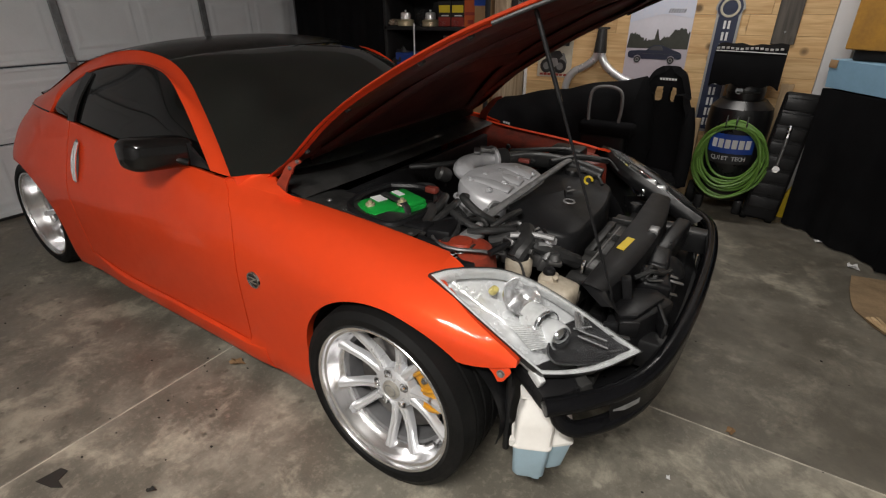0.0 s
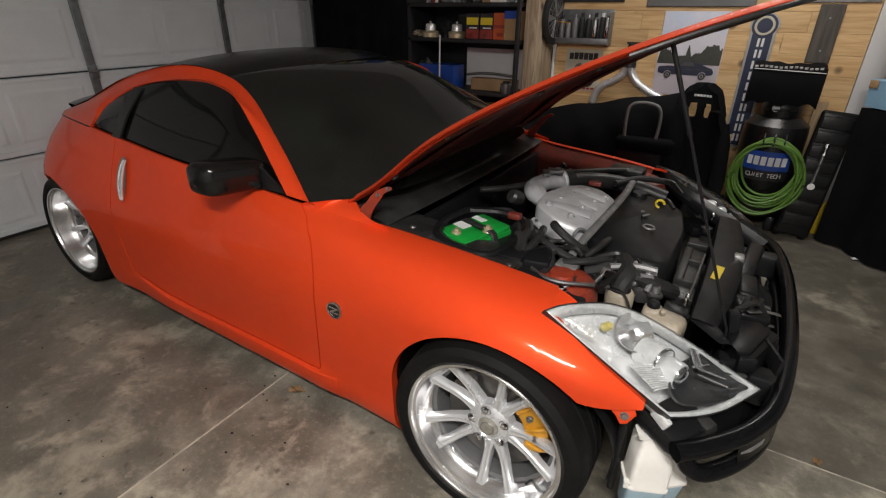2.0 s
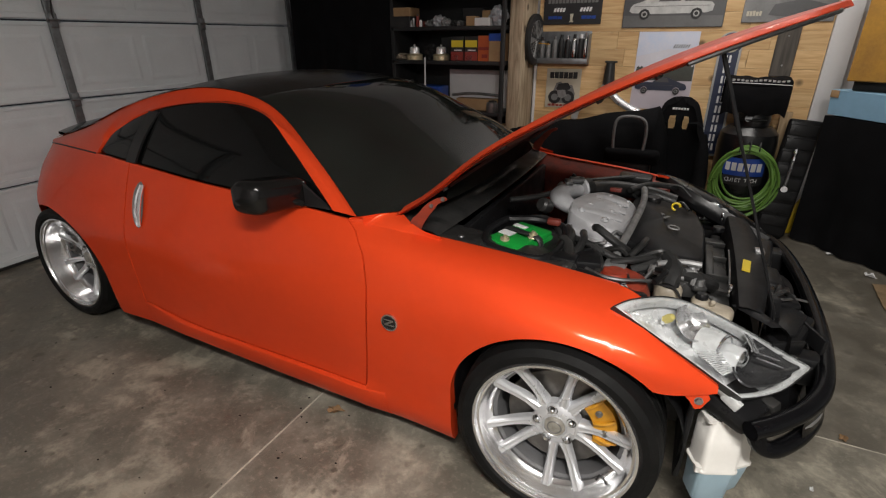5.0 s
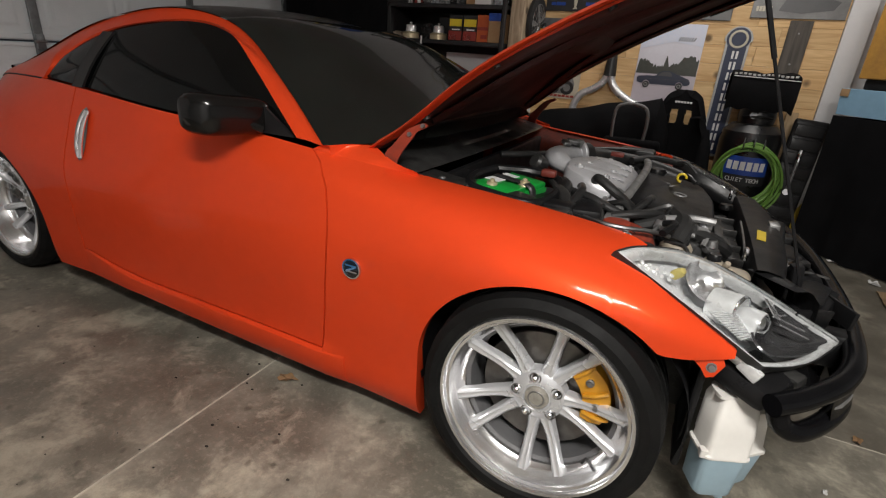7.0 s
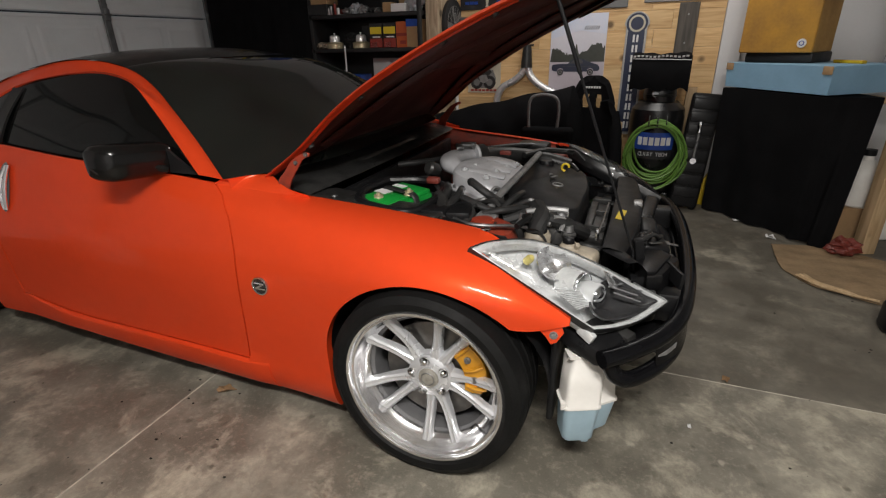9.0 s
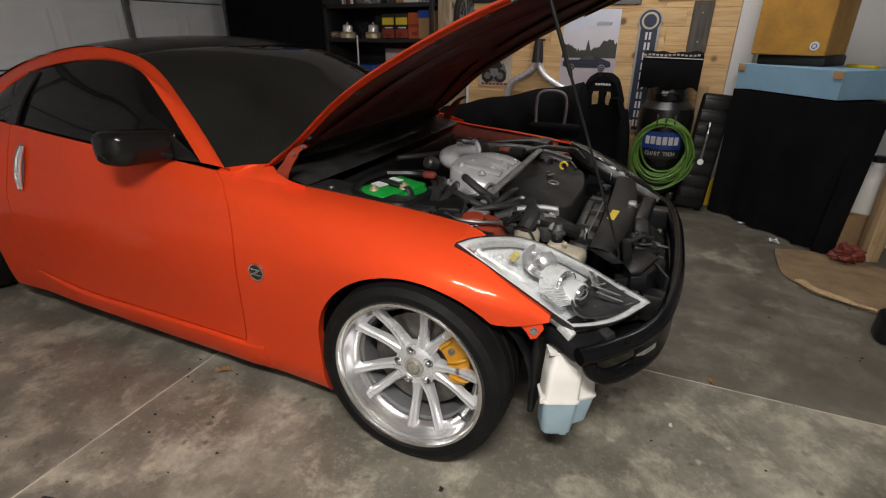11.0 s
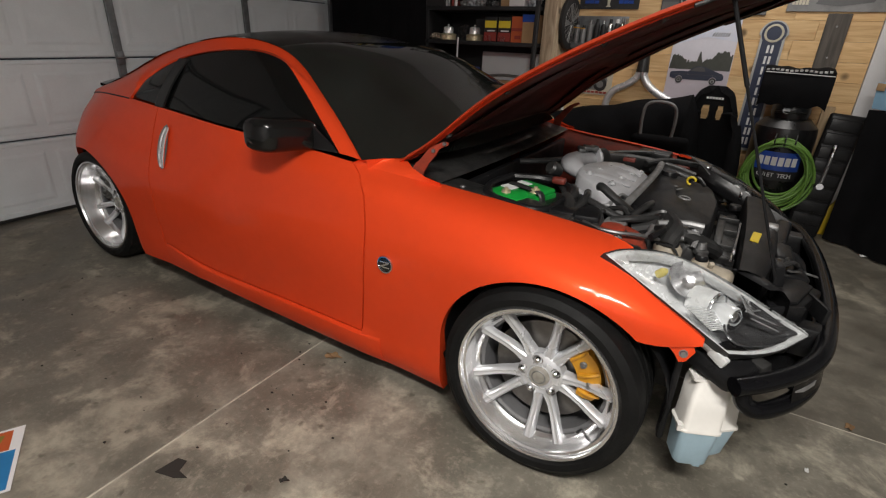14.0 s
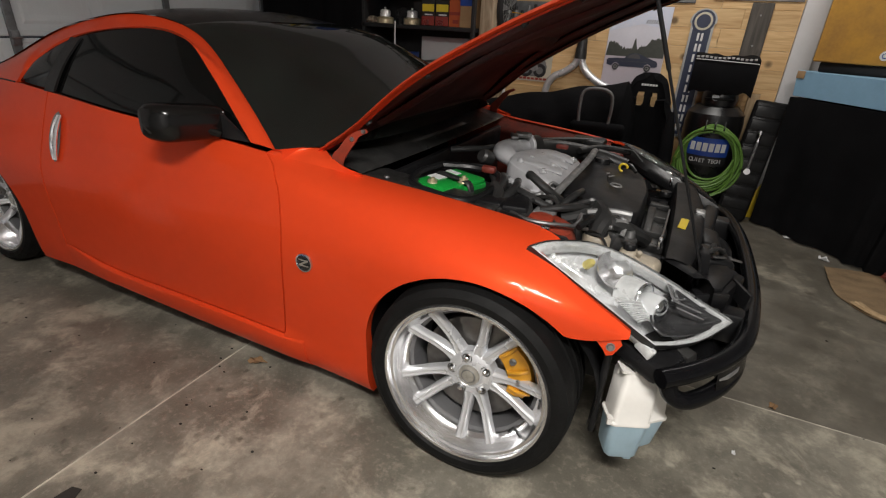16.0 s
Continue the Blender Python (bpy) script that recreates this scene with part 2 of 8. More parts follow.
def prism(outline, depth, m=None, bm=None, bevel=0.0):
    """A flat outline in x, y pushed along z by depth."""
    own = bmesh.new()
    face = own.faces.new([own.verts.new((x, y, 0)) for x, y in outline])
    res = bmesh.ops.extrude_face_region(own, geom=[face])
    bmesh.ops.translate(own, vec=(0, 0, depth), verts=[v for v in res["geom"] if isinstance(v, bmesh.types.BMVert)])
    bmesh.ops.recalc_face_normals(own, faces=own.faces)
    if bevel:
        bmesh.ops.bevel(own, geom=own.edges[:], offset=bevel, segments=2, affect="EDGES", profile=0.5)
    if m is not None:
        bmesh.ops.transform(own, matrix=m, verts=own.verts)
    return merge(bm, own)


def curve1(xs, ys):
    """A smooth function through points (xs rising), by cubic steps with limited slopes."""
    xs, ys = list(xs), list(ys)
    d = [(ys[i + 1] - ys[i]) / (xs[i + 1] - xs[i]) for i in range(len(xs) - 1)]
    s = [d[0]] + [0 if d[i - 1] * d[i] <= 0 else 2 * d[i - 1] * d[i] / (d[i - 1] + d[i]) for i in range(1, len(d))] + [d[-1]]

    def f(x):
        x = min(max(x, xs[0]), xs[-1])
        i = next((k for k in range(len(xs) - 1) if x <= xs[k + 1]), len(xs) - 2)
        h = xs[i + 1] - xs[i]
        t = (x - xs[i]) / h
        return ((1 + 2 * t) * (1 - t) ** 2 * ys[i] + t * (1 - t) ** 2 * h * s[i] + t * t * (3 - 2 * t) * ys[i + 1] + t * t * (t - 1) * h * s[i + 1])

    return f


def mirrored(bm):
    bmesh.ops.scale(bm, vec=(1, -1, 1), verts=bm.verts)
    bmesh.ops.reverse_faces(bm, faces=bm.faces[:])
    return bm

# ---- room ----

def concrete(name, darkening, seed):
    """Stained slab: broad clouds, sharp-edged pale scuffs, dark oily spots and fine grain; darkening tones down the
    whole pour.
    """
    mat = bpy.data.materials.new(name)
    mat.use_nodes = True
    nodes, links = nodes_of(mat)
    bs = nodes["Principled BSDF"]
    shift = nodes.new("ShaderNodeVectorMath")
    shift.inputs[1].default_value = (seed * 3.7, seed * -2.1, seed)
    links.new(nodes.new("ShaderNodeTexCoord").outputs["Object"], shift.inputs[0])
    place = shift.outputs[0]

    def noise_at(scale, detail, lo, hi, distort=0.0, rough=0.55):
        n, r = nodes.new("ShaderNodeTexNoise"), nodes.new("ShaderNodeMapRange")
        n.inputs["Scale"].default_value, n.inputs["Detail"].default_value = scale, detail
        n.inputs["Distortion"].default_value, n.inputs["Roughness"].default_value = distort, rough
        links.new(place, n.inputs["Vector"])
        r.inputs["From Min"].default_value, r.inputs["From Max"].default_value = lo, hi
        links.new(n.outputs["Fac"], r.inputs["Value"])
        return r.outputs["Result"], n.outputs["Fac"]

    def mix(fac, a, b, amount=1.0):
        m = nodes.new("ShaderNodeMix")
        m.data_type = "RGBA"
        if amount < 1:
            k = nodes.new("ShaderNodeMath")
            k.operation = "MULTIPLY"
            k.inputs[1].default_value = amount
            links.new(fac, k.inputs[0])
            fac = k.outputs[0]
        links.new(fac, m.inputs["Factor"])
        for key, v in (("A", a), ("B", b)):
            if isinstance(v, tuple):
                m.inputs[key].default_value = (*v, 1)
            else:
                links.new(v, m.inputs[key])
        return m.outputs["Result"]

    def spots_at(scale, size, share, jitter=1.0):
        """Scattered round spots of uneven size: a share of the cells of a Voronoi pattern."""
        warp, add = nodes.new("ShaderNodeTexNoise"), nodes.new("ShaderNodeVectorMath")
        warp.inputs["Scale"].default_value, warp.inputs["Detail"].default_value = scale * 3, 4
        links.new(place, warp.inputs["Vector"])
        k = nodes.new("ShaderNodeVectorMath")
        k.operation = "SCALE"
        k.inputs["Scale"].default_value = 0.35 / scale
        links.new(warp.outputs["Color"], k.inputs[0])
        links.new(place, add.inputs[0])
        links.new(k.outputs[0], add.inputs[1])
        v, sep, pick, r, both_ = nodes.new("ShaderNodeTexVoronoi"), nodes.new("ShaderNodeSeparateColor"), nodes.new("ShaderNodeMapRange"), nodes.new("ShaderNodeMapRange"), nodes.new("ShaderNodeMath")
        v.inputs["Scale"].default_value = scale
        links.new(add.outputs[0], v.inputs["Vector"])
        links.new(v.outputs["Color"], sep.inputs[0])
        pick.inputs["From Min"].default_value, pick.inputs["From Max"].default_value = 1 - share, 1.0
        pick.inputs["To Min"].default_value, pick.inputs["To Max"].default_value = 0.0, 1.0
        links.new(sep.outputs[0], pick.inputs["Value"])
        r.inputs["From Min"].default_value, r.inputs["From Max"].default_value = size, size * 0.45
        links.new(v.outputs["Distance"], r.inputs["Value"])
        both_.operation = "MULTIPLY"
        links.new(pick.outputs["Result"], both_.inputs[0])
        links.new(r.outputs["Result"], both_.inputs[1])
        return both_.outputs[0]

    cloud, _ = noise_at(2.3, 12, 0.42, 0.58, 0.2, 0.66)
    broad, _ = noise_at(0.7, 6, 0.44, 0.60, 0.2, 0.6)
    scuff, _ = noise_at(4.6, 14, 0.51, 0.62, 0.3, 0.70)
    dark, _ = noise_at(3.7, 12, 0.52, 0.64, 0.3, 0.70)
    mottle, _ = noise_at(15, 8, 0.46, 0.60, 0.2, 0.68)
    rust, _ = noise_at(1.7, 8, 0.57, 0.72, 0.3, 0.65)
    fleck, _ = noise_at(48, 8, 0.53, 0.66, 0.1, 0.7)
    grain, raw = noise_at(170, 6, 0.3, 0.7)
    c = mix(cloud, (0.135, 0.124, 0.099), (0.320, 0.296, 0.238))
    c = mix(broad, c, (0.105, 0.095, 0.076), 0.55)
    c = mix(rust, c, (0.140, 0.112, 0.078), 0.40)
    c = mix(scuff, c, (0.500, 0.455, 0.355), 0.66)
    c = mix(dark, c, (0.078, 0.068, 0.055), 0.62)
    c = mix(mottle, c, (0.110, 0.100, 0.082), 0.34)
    c = mix(fleck, c, (0.40, 0.37, 0.30), 0.30)
    c = mix(grain, c, (0.23, 0.21, 0.17), 0.22)
    c = mix(spots_at(7.0, 0.20, 0.45), c, (0.075, 0.058, 0.042), 0.75)
    c = mix(spots_at(17.0, 0.26, 0.40), c, (0.060, 0.048, 0.036), 0.70)
    c = mix(spots_at(11.0, 0.18, 0.30), c, (0.50, 0.46, 0.37), 0.55)
    # uneven dark tone over the pour; at its strongest it paints the car's shade
    tone_mask, _ = noise_at(1.1, 10, 0.30, 0.56, 0.3, 0.62)
    c = mix(tone_mask, c, (0.085, 0.074, 0.058), darkening)
    links.new(c, bs.inputs["Base Color"])
    rr = nodes.new("ShaderNodeMapRange")
    rr.inputs["To Min"].default_value, rr.inputs["To Max"].default_value = 0.38, 0.68
    links.new(cloud, rr.inputs["Value"])
    links.new(rr.outputs["Result"], bs.inputs["Roughness"])
    bp = nodes.new("ShaderNodeBump")
    bp.inputs["Strength"].default_value, bp.inputs["Distance"].default_value = 0.25, 0.003
    links.new(raw, bp.inputs["Height"])
    links.new(bp.outputs["Normal"], bs.inputs["Normal"])
    return mat


WALL_Y, DOOR_X, EAST_X, SOUTH_Y, CEIL_Z = 2.53, -3.72, 4.6, -4.2, 2.62

JOINT_X, JOINT_Y = -1.02, -0.14


def floor_slabs():
    # four pours: clean by the entrance, two duller, and shade painted in under the engine and along the wall
    pours = {(1, 0): concrete("scuffed_concrete", 0.04, 0), (0, 0): concrete("dull_concrete", 0.30, 1), (0, 1): concrete("grey_concrete", 0.30, 2), (1, 1): concrete("shaded_concrete", 0.78, 0)}
    xs, ys = [DOOR_X - 0.3, JOINT_X, EAST_X + 0.2], [SOUTH_Y - 0.2, JOINT_Y, WALL_Y + 0.2]
    bed = solo("floor", box((EAST_X - DOOR_X + 0.5, WALL_Y - SOUTH_Y + 0.4, 0.1), ((EAST_X + DOOR_X) / 2 - 0.05, (WALL_Y + SOUTH_Y) / 2, -0.0525), 0),
               material("joint_filler", (0.58, 0.53, 0.44), 0.85, vary=0.55, scale=9, bump=0.3), "stained grey concrete garage floor with saw-cut joints", "floor", kind="structure")
    for i in (0, 1):
        for j in (0, 1):
            g = 0.004
            w, d = xs[i + 1] - xs[i] - 2 * g, ys[j + 1] - ys[j] - 2 * g
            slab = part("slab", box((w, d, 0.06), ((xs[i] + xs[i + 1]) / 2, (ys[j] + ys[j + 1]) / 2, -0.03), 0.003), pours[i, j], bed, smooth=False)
    return bed


floor_slabs()
solo("wall_north", box((EAST_X - DOOR_X + 0.4, 0.12, CEIL_Z), ((EAST_X + DOOR_X) / 2, WALL_Y + 0.06, CEIL_Z / 2), 0), WALL_WHITE, "white painted garage wall", "wall", kind="structure", smooth=False)
solo("wall_east", box((0.12, WALL_Y - SOUTH_Y, CEIL_Z), (EAST_X + 0.06, (WALL_Y + SOUTH_Y) / 2, CEIL_Z / 2), 0), WALL_WHITE, "white painted garage wall", "wall", kind="structure", smooth=False)
solo("wall_south", box((EAST_X - DOOR_X + 0.4, 0.12, CEIL_Z), ((EAST_X + DOOR_X) / 2, SOUTH_Y - 0.06, CEIL_Z / 2), 0), WALL_WHITE, "white painted garage wall", "wall", kind="structure", smooth=False)
solo("ceiling", box((EAST_X - DOOR_X + 0.4, WALL_Y - SOUTH_Y + 0.3, 0.1), ((EAST_X + DOOR_X) / 2, (WALL_Y + SOUTH_Y) / 2, CEIL_Z + 0.05), 0), CEILING_PAINT, "plain white garage ceiling", "ceiling", kind="structure", smooth=False)


def garage_door():
    y0, y1 = -2.45, 2.33
    opening = bmesh.new()
    box((0.12, y0 - SOUTH_Y, CEIL_Z), (DOOR_X - 0.06, (y0 + SOUTH_Y) / 2, CEIL_Z / 2), 0, bm=opening)
    box((0.12, WALL_Y - y1 + 0.1, CEIL_Z), (DOOR_X - 0.06, (WALL_Y + 0.1 + y1) / 2, CEIL_Z / 2), 0, bm=opening)
    box((0.12, y1 - y0, CEIL_Z - 2.06), (DOOR_X - 0.06, (y0 + y1) / 2, (CEIL_Z + 2.06) / 2), 0, bm=opening)
    solo("wall_west", opening, WALL_WHITE, "white wall round the garage door", "wall", kind="structure", smooth=False)
    door = thing("garage_door", (DOOR_X, 0, 0), "white sectional steel garage door, closed, with raised panels", "garage door", kind="structure")
    h = 0.507
    struts = [-2.35, -1.18, 0.0, 1.17, 2.27]
    for k in range(4):
        z0 = 0.018 + h * k
        bm = box((0.04, y1 - y0, h - 0.012), (DOOR_X - 0.03, (y0 + y1) / 2, z0 + h / 2), 0.004)
        # rails along the section's edges and raised fields between them
        box((0.012, y1 - y0, 0.035), (DOOR_X - 0.006, (y0 + y1) / 2, z0 + 0.028), 0.004, bm=bm)
        box((0.008, y1 - y0, 0.022), (DOOR_X - 0.007, (y0 + y1) / 2, z0 + h - 0.022), 0.003, bm=bm)
        sec = part("door_section", bm, DOOR_WHITE, door, smooth=False)
        for s in range(4):
            a, b = struts[s] + 0.05, struts[s + 1] - 0.05
            w = (b - a) / 2
            for q in (0, 1):
                c = a + w * (q + 0.5)
                fw_, fh = w - 0.06, h - 0.17
                bm = bmesh.new()
                x = DOOR_X - 0.0095
                o = [(-1, -1), (1, -1), (1, 1), (-1, 1)]
                rings = []
                for dx, inset in ((0, 0), (0.004, 0.018), (0.004, 0.032), (0.001, 0.058)):
                    rings.append([(x + dx, c + sx * (fw_ / 2 - inset), z0 + h / 2 + sz * (fh / 2 - inset)) for sx, sz in o])
                grid(rings, bm, close_v=True)
                bm.faces.new([bm.verts.new(p) for p in rings[-1]])
                part("raised_panel", bm, DOOR_WHITE, sec, smooth=False)
    for y in struts:
        part("stile", box((0.022, 0.055, 4 * h), (DOOR_X + 0.011, y, 0.018 + 2 * h), 0.004), GALV, door, "grey galvanised steel stile", smooth=False)
        for k in range(1, 4):
            hinge = part("hinge", box((0.02, 0.05, 0.09), (DOOR_X + 0.028, y, 0.018 + h * k), 0.004), GALV, door)
            part("hinge_pin", tube([(DOOR_X + 0.036, y - 0.035, 0.018 + h * k), (DOOR_X + 0.036, y + 0.035, 0.018 + h * k)], 0.007, 8), STEEL, hinge)
    part("bottom_seal", box((0.04, y1 - y0, 0.03), (DOOR_X - 0.03, (y0 + y1) / 2, 0.016), 0.01), HOSE_BLACK, door, "black rubber bottom seal")
    part("top_rail", box((0.03, y1 - y0, 0.04), (DOOR_X + 0.015, (y0 + y1) / 2, 2.02), 0.004), GALV, door)


garage_door()

solo("lift_cable", tube([(DOOR_X + 0.05, 0.02, 2.05), (DOOR_X + 0.06, 0.045, 1.90), (DOOR_X + 0.05, 0.03, 1.78), (DOOR_X + 0.04, 0.0, 1.60), (DOOR_X + 0.035, 0.0, 1.55)], 0.006, 6), HOSE_BLACK, "dark cable hanging along a steel stile of the door", "cable")
solo("sticker", box((0.002, 0.03, 0.035), (DOOR_X + 0.003, 0.21, 1.80), 0), material("orange_sticker", (0.5, 0.07, 0.02), 0.6), "small orange sticker on the garage door", "sticker")

# ---- the car ----
car = thing("sports_car", (-1.3, 0, 0), "orange-red two-door sports coupe with open hood and no front bumper", "car")



def faired(xs, ys, reach=0.11):
    """A curve through points, evened out over a short reach so that the panels reflect cleanly."""
    f = curve1(xs, ys)
    return lambda x: sum(w * f(x + reach * o) for o, w in ((-1, 0.12), (-0.5, 0.23), (0, 0.30), (0.5, 0.23), (1, 0.12)))


# Half-widths and heights of the body side along the car, from the tail to the nose.
SX = [-3.385, -3.27, -2.985, -2.65, -2.30, -1.95, -1.50, -1.00, -0.74, -0.45, -0.20, 0.05, 0.25, 0.42]
belt_z = faired(SX, [0.81, 0.84, 0.885, 0.918, 0.928, 0.915, 0.885, 0.865, 0.845, 0.805, 0.785, 0.760, 0.725, 0.66])
belt_y = faired(SX, [0.33, 0.42, 0.555, 0.662, 0.73, 0.765, 0.785, 0.79, 0.765, 0.715, 0.705, 0.70, 0.695, 0.68])
shoulder_z = faired(SX, [0.70, 0.73, 0.76, 0.785, 0.79, 0.78, 0.77, 0.77, 0.77, 0.76, 0.755, 0.735, 0.69, 0.62])
shoulder_y = faired(SX, [0.37, 0.475, 0.660, 0.782, 0.815, 0.815, 0.825, 0.84, 0.845, 0.835, 0.81, 0.79, 0.785, 0.75])
wide_z = faired(SX, [0.55, 0.57, 0.60, 0.62, 0.60, 0.56, 0.54, 0.55, 0.56, 0.58, 0.615, 0.625, 0.60, 0.54])
wide_y = faired(SX, [0.40, 0.515, 0.720, 0.850, 0.876, 0.872, 0.868, 0.878, 0.886, 0.892, 0.905, 0.905, 0.885, 0.825])
low_z = faired(SX, [0.32, 0.32, 0.30, 0.28, 0.27, 0.26, 0.25, 0.245, 0.24, 0.25, 0.28, 0.30, 0.32, 0.34])
low_y = faired(SX, [0.39, 0.505, 0.715, 0.838, 0.864, 0.855, 0.852, 0.856, 0.862, 0.872, 0.888, 0.89, 0.875, 0.81])
SILL_Z = 0.085


def sill_low(x):
    return 0.084 + 0.052 * min(max((-0.85 - x) / 0.80, 0), 1)


def ledge_z(x):
    return 0.212 + 0.05 * min(max((-1.5 - x) / 0.45, 0), 1) ** 2


def side_y(x, z):
    """Half-width of the body side at a place along the car and a height."""
    bz = belt_z(x)
    zs = [SILL_Z - 0.02, low_z(x), wide_z(x), shoulder_z(x), bz]
    ys = [low_y(x) - 0.035, low_y(x), wide_y(x), shoulder_y(x), belt_y(x)]
    if z <= zs[1]:
        # a narrow ledge along the foot of the door, then the sill tucks under
        ledge = ledge_z(x)
        g = min(max((-0.62 - x) / 0.10, 0), 1) * min(max((x + 2.0) / 0.25, 0), 1)
        out = ys[1] + 0.015 * g
        if z > ledge:
            return ys[1]
        if z > ledge - 0.008:
            return ys[1] + (out - ys[1]) * (ledge - z) / 0.008
        t = (z - zs[0]) / (ledge - 0.008 - zs[0])
        base = ys[1] - 0.075
        return base + (out - base) * math.sqrt(max(0.0, 1 - (1 - t) ** 2))
    # one bulge from the low line to the belt
    f = curve1(zs[1:], ys[1:])
    return f(z)


FRONT_X, REAR_X, ARCH_Z = 0.0, -2.65, 0.315
ARCHES = {FRONT_X: (0.0, 0.352, 0.918), REAR_X: (-2.625, 0.388, 0.862)}  # middle, half-length, flattening
door_seam = curve1([0.20, 0.24, 0.435, 0.62, 0.75, 0.805, 0.85], [0.012, 0.018, 0.045, 0.060, 0.034, -0.012, -0.082])


def arch_low(x, low):
    for c, r, k in ARCHES.values():
        if abs(x - c) < r:
            return max(low, ARCH_Z + math.sqrt(r * r - (x - c) ** 2) * k)
    return low


def on_side(x, z):
    """A place on the right body side; the line between door and fender bows forward."""
    x += door_seam(z) * max(0.0, 1 - abs(x + 0.727) / 0.35)
    return x, -side_y(x, z), z


def columns(x0, x1, n):
    xs = [x0 + (x1 - x0) * k / n for k in range(n + 1)]
    for c, r, _ in ARCHES.values():
        for k in range(41):
            x = c + r * math.cos(math.pi * k / 40)
            xs += [x, x - 1e-4 if k == 40 else x]
    return sorted({round(x, 5) for x in xs if min(x0, x1) <= x <= max(x0, x1)})


def side_panel(x0, x1, zlo, zhi, n=40, m=16, turn_in=0.018, proud=0.0):
    """A piece of the right body side between two stations, with its edges folded in."""
    rows = []
    for x in columns(x0, x1, n):
        a = arch_low(x, zlo(x))
        b = max(zhi(x), a + 0.002)
        sx_, sy_, _ = on_side(x, a)
        row = [(sx_, sy_ + turn_in * 1.6, a + 0.001)]
        lo = min(zlo(x), sill_low(x)) if zlo(x) > 0.5 else zlo(x)
        for k in range(m + 1):
            z = max(a, lo + (b - lo) * k / m)
            row.append(on_side(x, z))
        ex, ey, _ = on_side(x, b)
        row += [(ex, ey + turn_in, b - 0.004)]
        rows.append([(q[0], q[1] - proud, q[2]) for q in row])
    for end in (0, -1):
        folded = [(p[0], p[1] + turn_in, p[2]) for p in rows[end]]
        rows = [folded] + rows if end == 0 else rows + [folded]
    return grid(rows)


def lamp_cut(x):
    """The fender's upper line: the hood gap, then down along the headlamp to the tip."""
    t = min(max((x - 0.118) / (0.415 - 0.118), 0), 1)
    cut = 0.724 - 0.154 * t ** 1.12
    return belt_z(x) if x < 0.118 else min(cut, belt_z(x))


def both(name, make, mat, label="", **kw):
    part(name, make(), mat, car, label, **kw)
    part(name, mirrored(make()), mat, car, label, **kw)


GAP = 0.0035
both("fender", lambda: side_panel(-0.727 + GAP, 0.421, lambda x: sill_low(x) if x < 0 else 0.540 + 0.028 * min(max((x - 0.30) / 0.122, 0), 1) ** 1.4, lamp_cut, 60, 26), PAINT)


def fender_corner():
    """The point of the fender between the hood gap and the headlamp's upper edge."""
    tip = Vector((0.176, -0.720, 0.7375))
    rows = []
    for k in range(9):
        z = 0.729 + (belt_z(0.117) - 0.729) * k / 8
        a = Vector((0.117, -side_y(0.117, z), z))
        rows.append([a.lerp(tip, j / 6) + Vector((0, 0, 0.003 * math.sin(math.pi * j / 6) * k / 8)) for j in range(6)] + [tip + (a - tip) * 0.02])
    low = [p - Vector((0, -0.004, 0.012)) for p in rows[-1]]
    return grid(rows + [low])


both("fender_corner", fender_corner, PAINT)
both("door", lambda: side_panel(-1.99 + GAP, -0.727 - GAP, lambda x: ledge_z(x) + 0.003, lambda x: belt_z(x), 40, 22), PAINT)
both("side_sill", lambda: side_panel(-1.99 + GAP, -0.635, sill_low, lambda x: ledge_z(x) - 0.0005, 40, 16, proud=0.002), PAINT)
both("quarter_panel", lambda: side_panel(-3.385, -1.99 - GAP, lambda x: sill_low(x) if x > -2.5 else 0.20, lambda x: belt_z(x), 60, 26), PAINT)

def fender_horn():
    """The fender's rear top, running in beside the screen's foot to the hood hinge."""
    inner_ = spline([(-0.733, -0.788, 0.862), (-0.690, -0.738, 0.866), (-0.650, -0.694, 0.864), (-0.622, -0.694, 0.858), (-0.590, -0.716, 0.850), (-0.555, -0.732, 0.841), (-0.515, -0.737, 0.828), (-0.46, -0.735, 0.815)], 30)
    rows = []
    for i, q in enumerate(inner_):
        x = -0.735 + 0.275 * i / 29
        ex, ey, ez = on_side(x, belt_z(x) - 0.004)
        p = Vector((ex, ey, ez))
        rows.append([p.lerp(q, k / 8) + Vector((0, 0, 0.006 * math.sin(math.pi * k / 8))) for k in range(9)] + [q + Vector((0.002, 0.006, -0.006)), q + Vector((0.002, 0.008, -0.03))])
    return grid(rows)


both("fender_horn", fender_horn, PAINT)

# Greenhouse: edges of the side glass and of the roof.
window_top = [(-0.84, -0.800, 0.872), (-0.97, -0.745, 0.960), (-1.11, -0.690, 1.060), (-1.25, -0.650, 1.155), (-1.45, -0.625, 1.188), (-1.70, -0.622, 1.173),
              (-1.95, -0.634, 1.132), (-2.12, -0.652, 1.072), (-2.215, -0.672, 1.020), (-2.255, -0.692, 0.965), (-2.262, -0.702, 0.945)]
roof_edge = [(-0.757, -0.772, 0.852), (-0.90, -0.705, 0.945), (-1.05, -0.640, 1.035), (-1.22, -0.575, 1.135), (-1.38, -0.545, 1.197), (-1.60, -0.538, 1.227), (-1.85, -0.545, 1.212),
             (-2.18, -0.560, 1.140), (-2.60, -0.555, 1.005), (-2.95, -0.50, 0.925), (-3.20, -0.43, 0.875)]


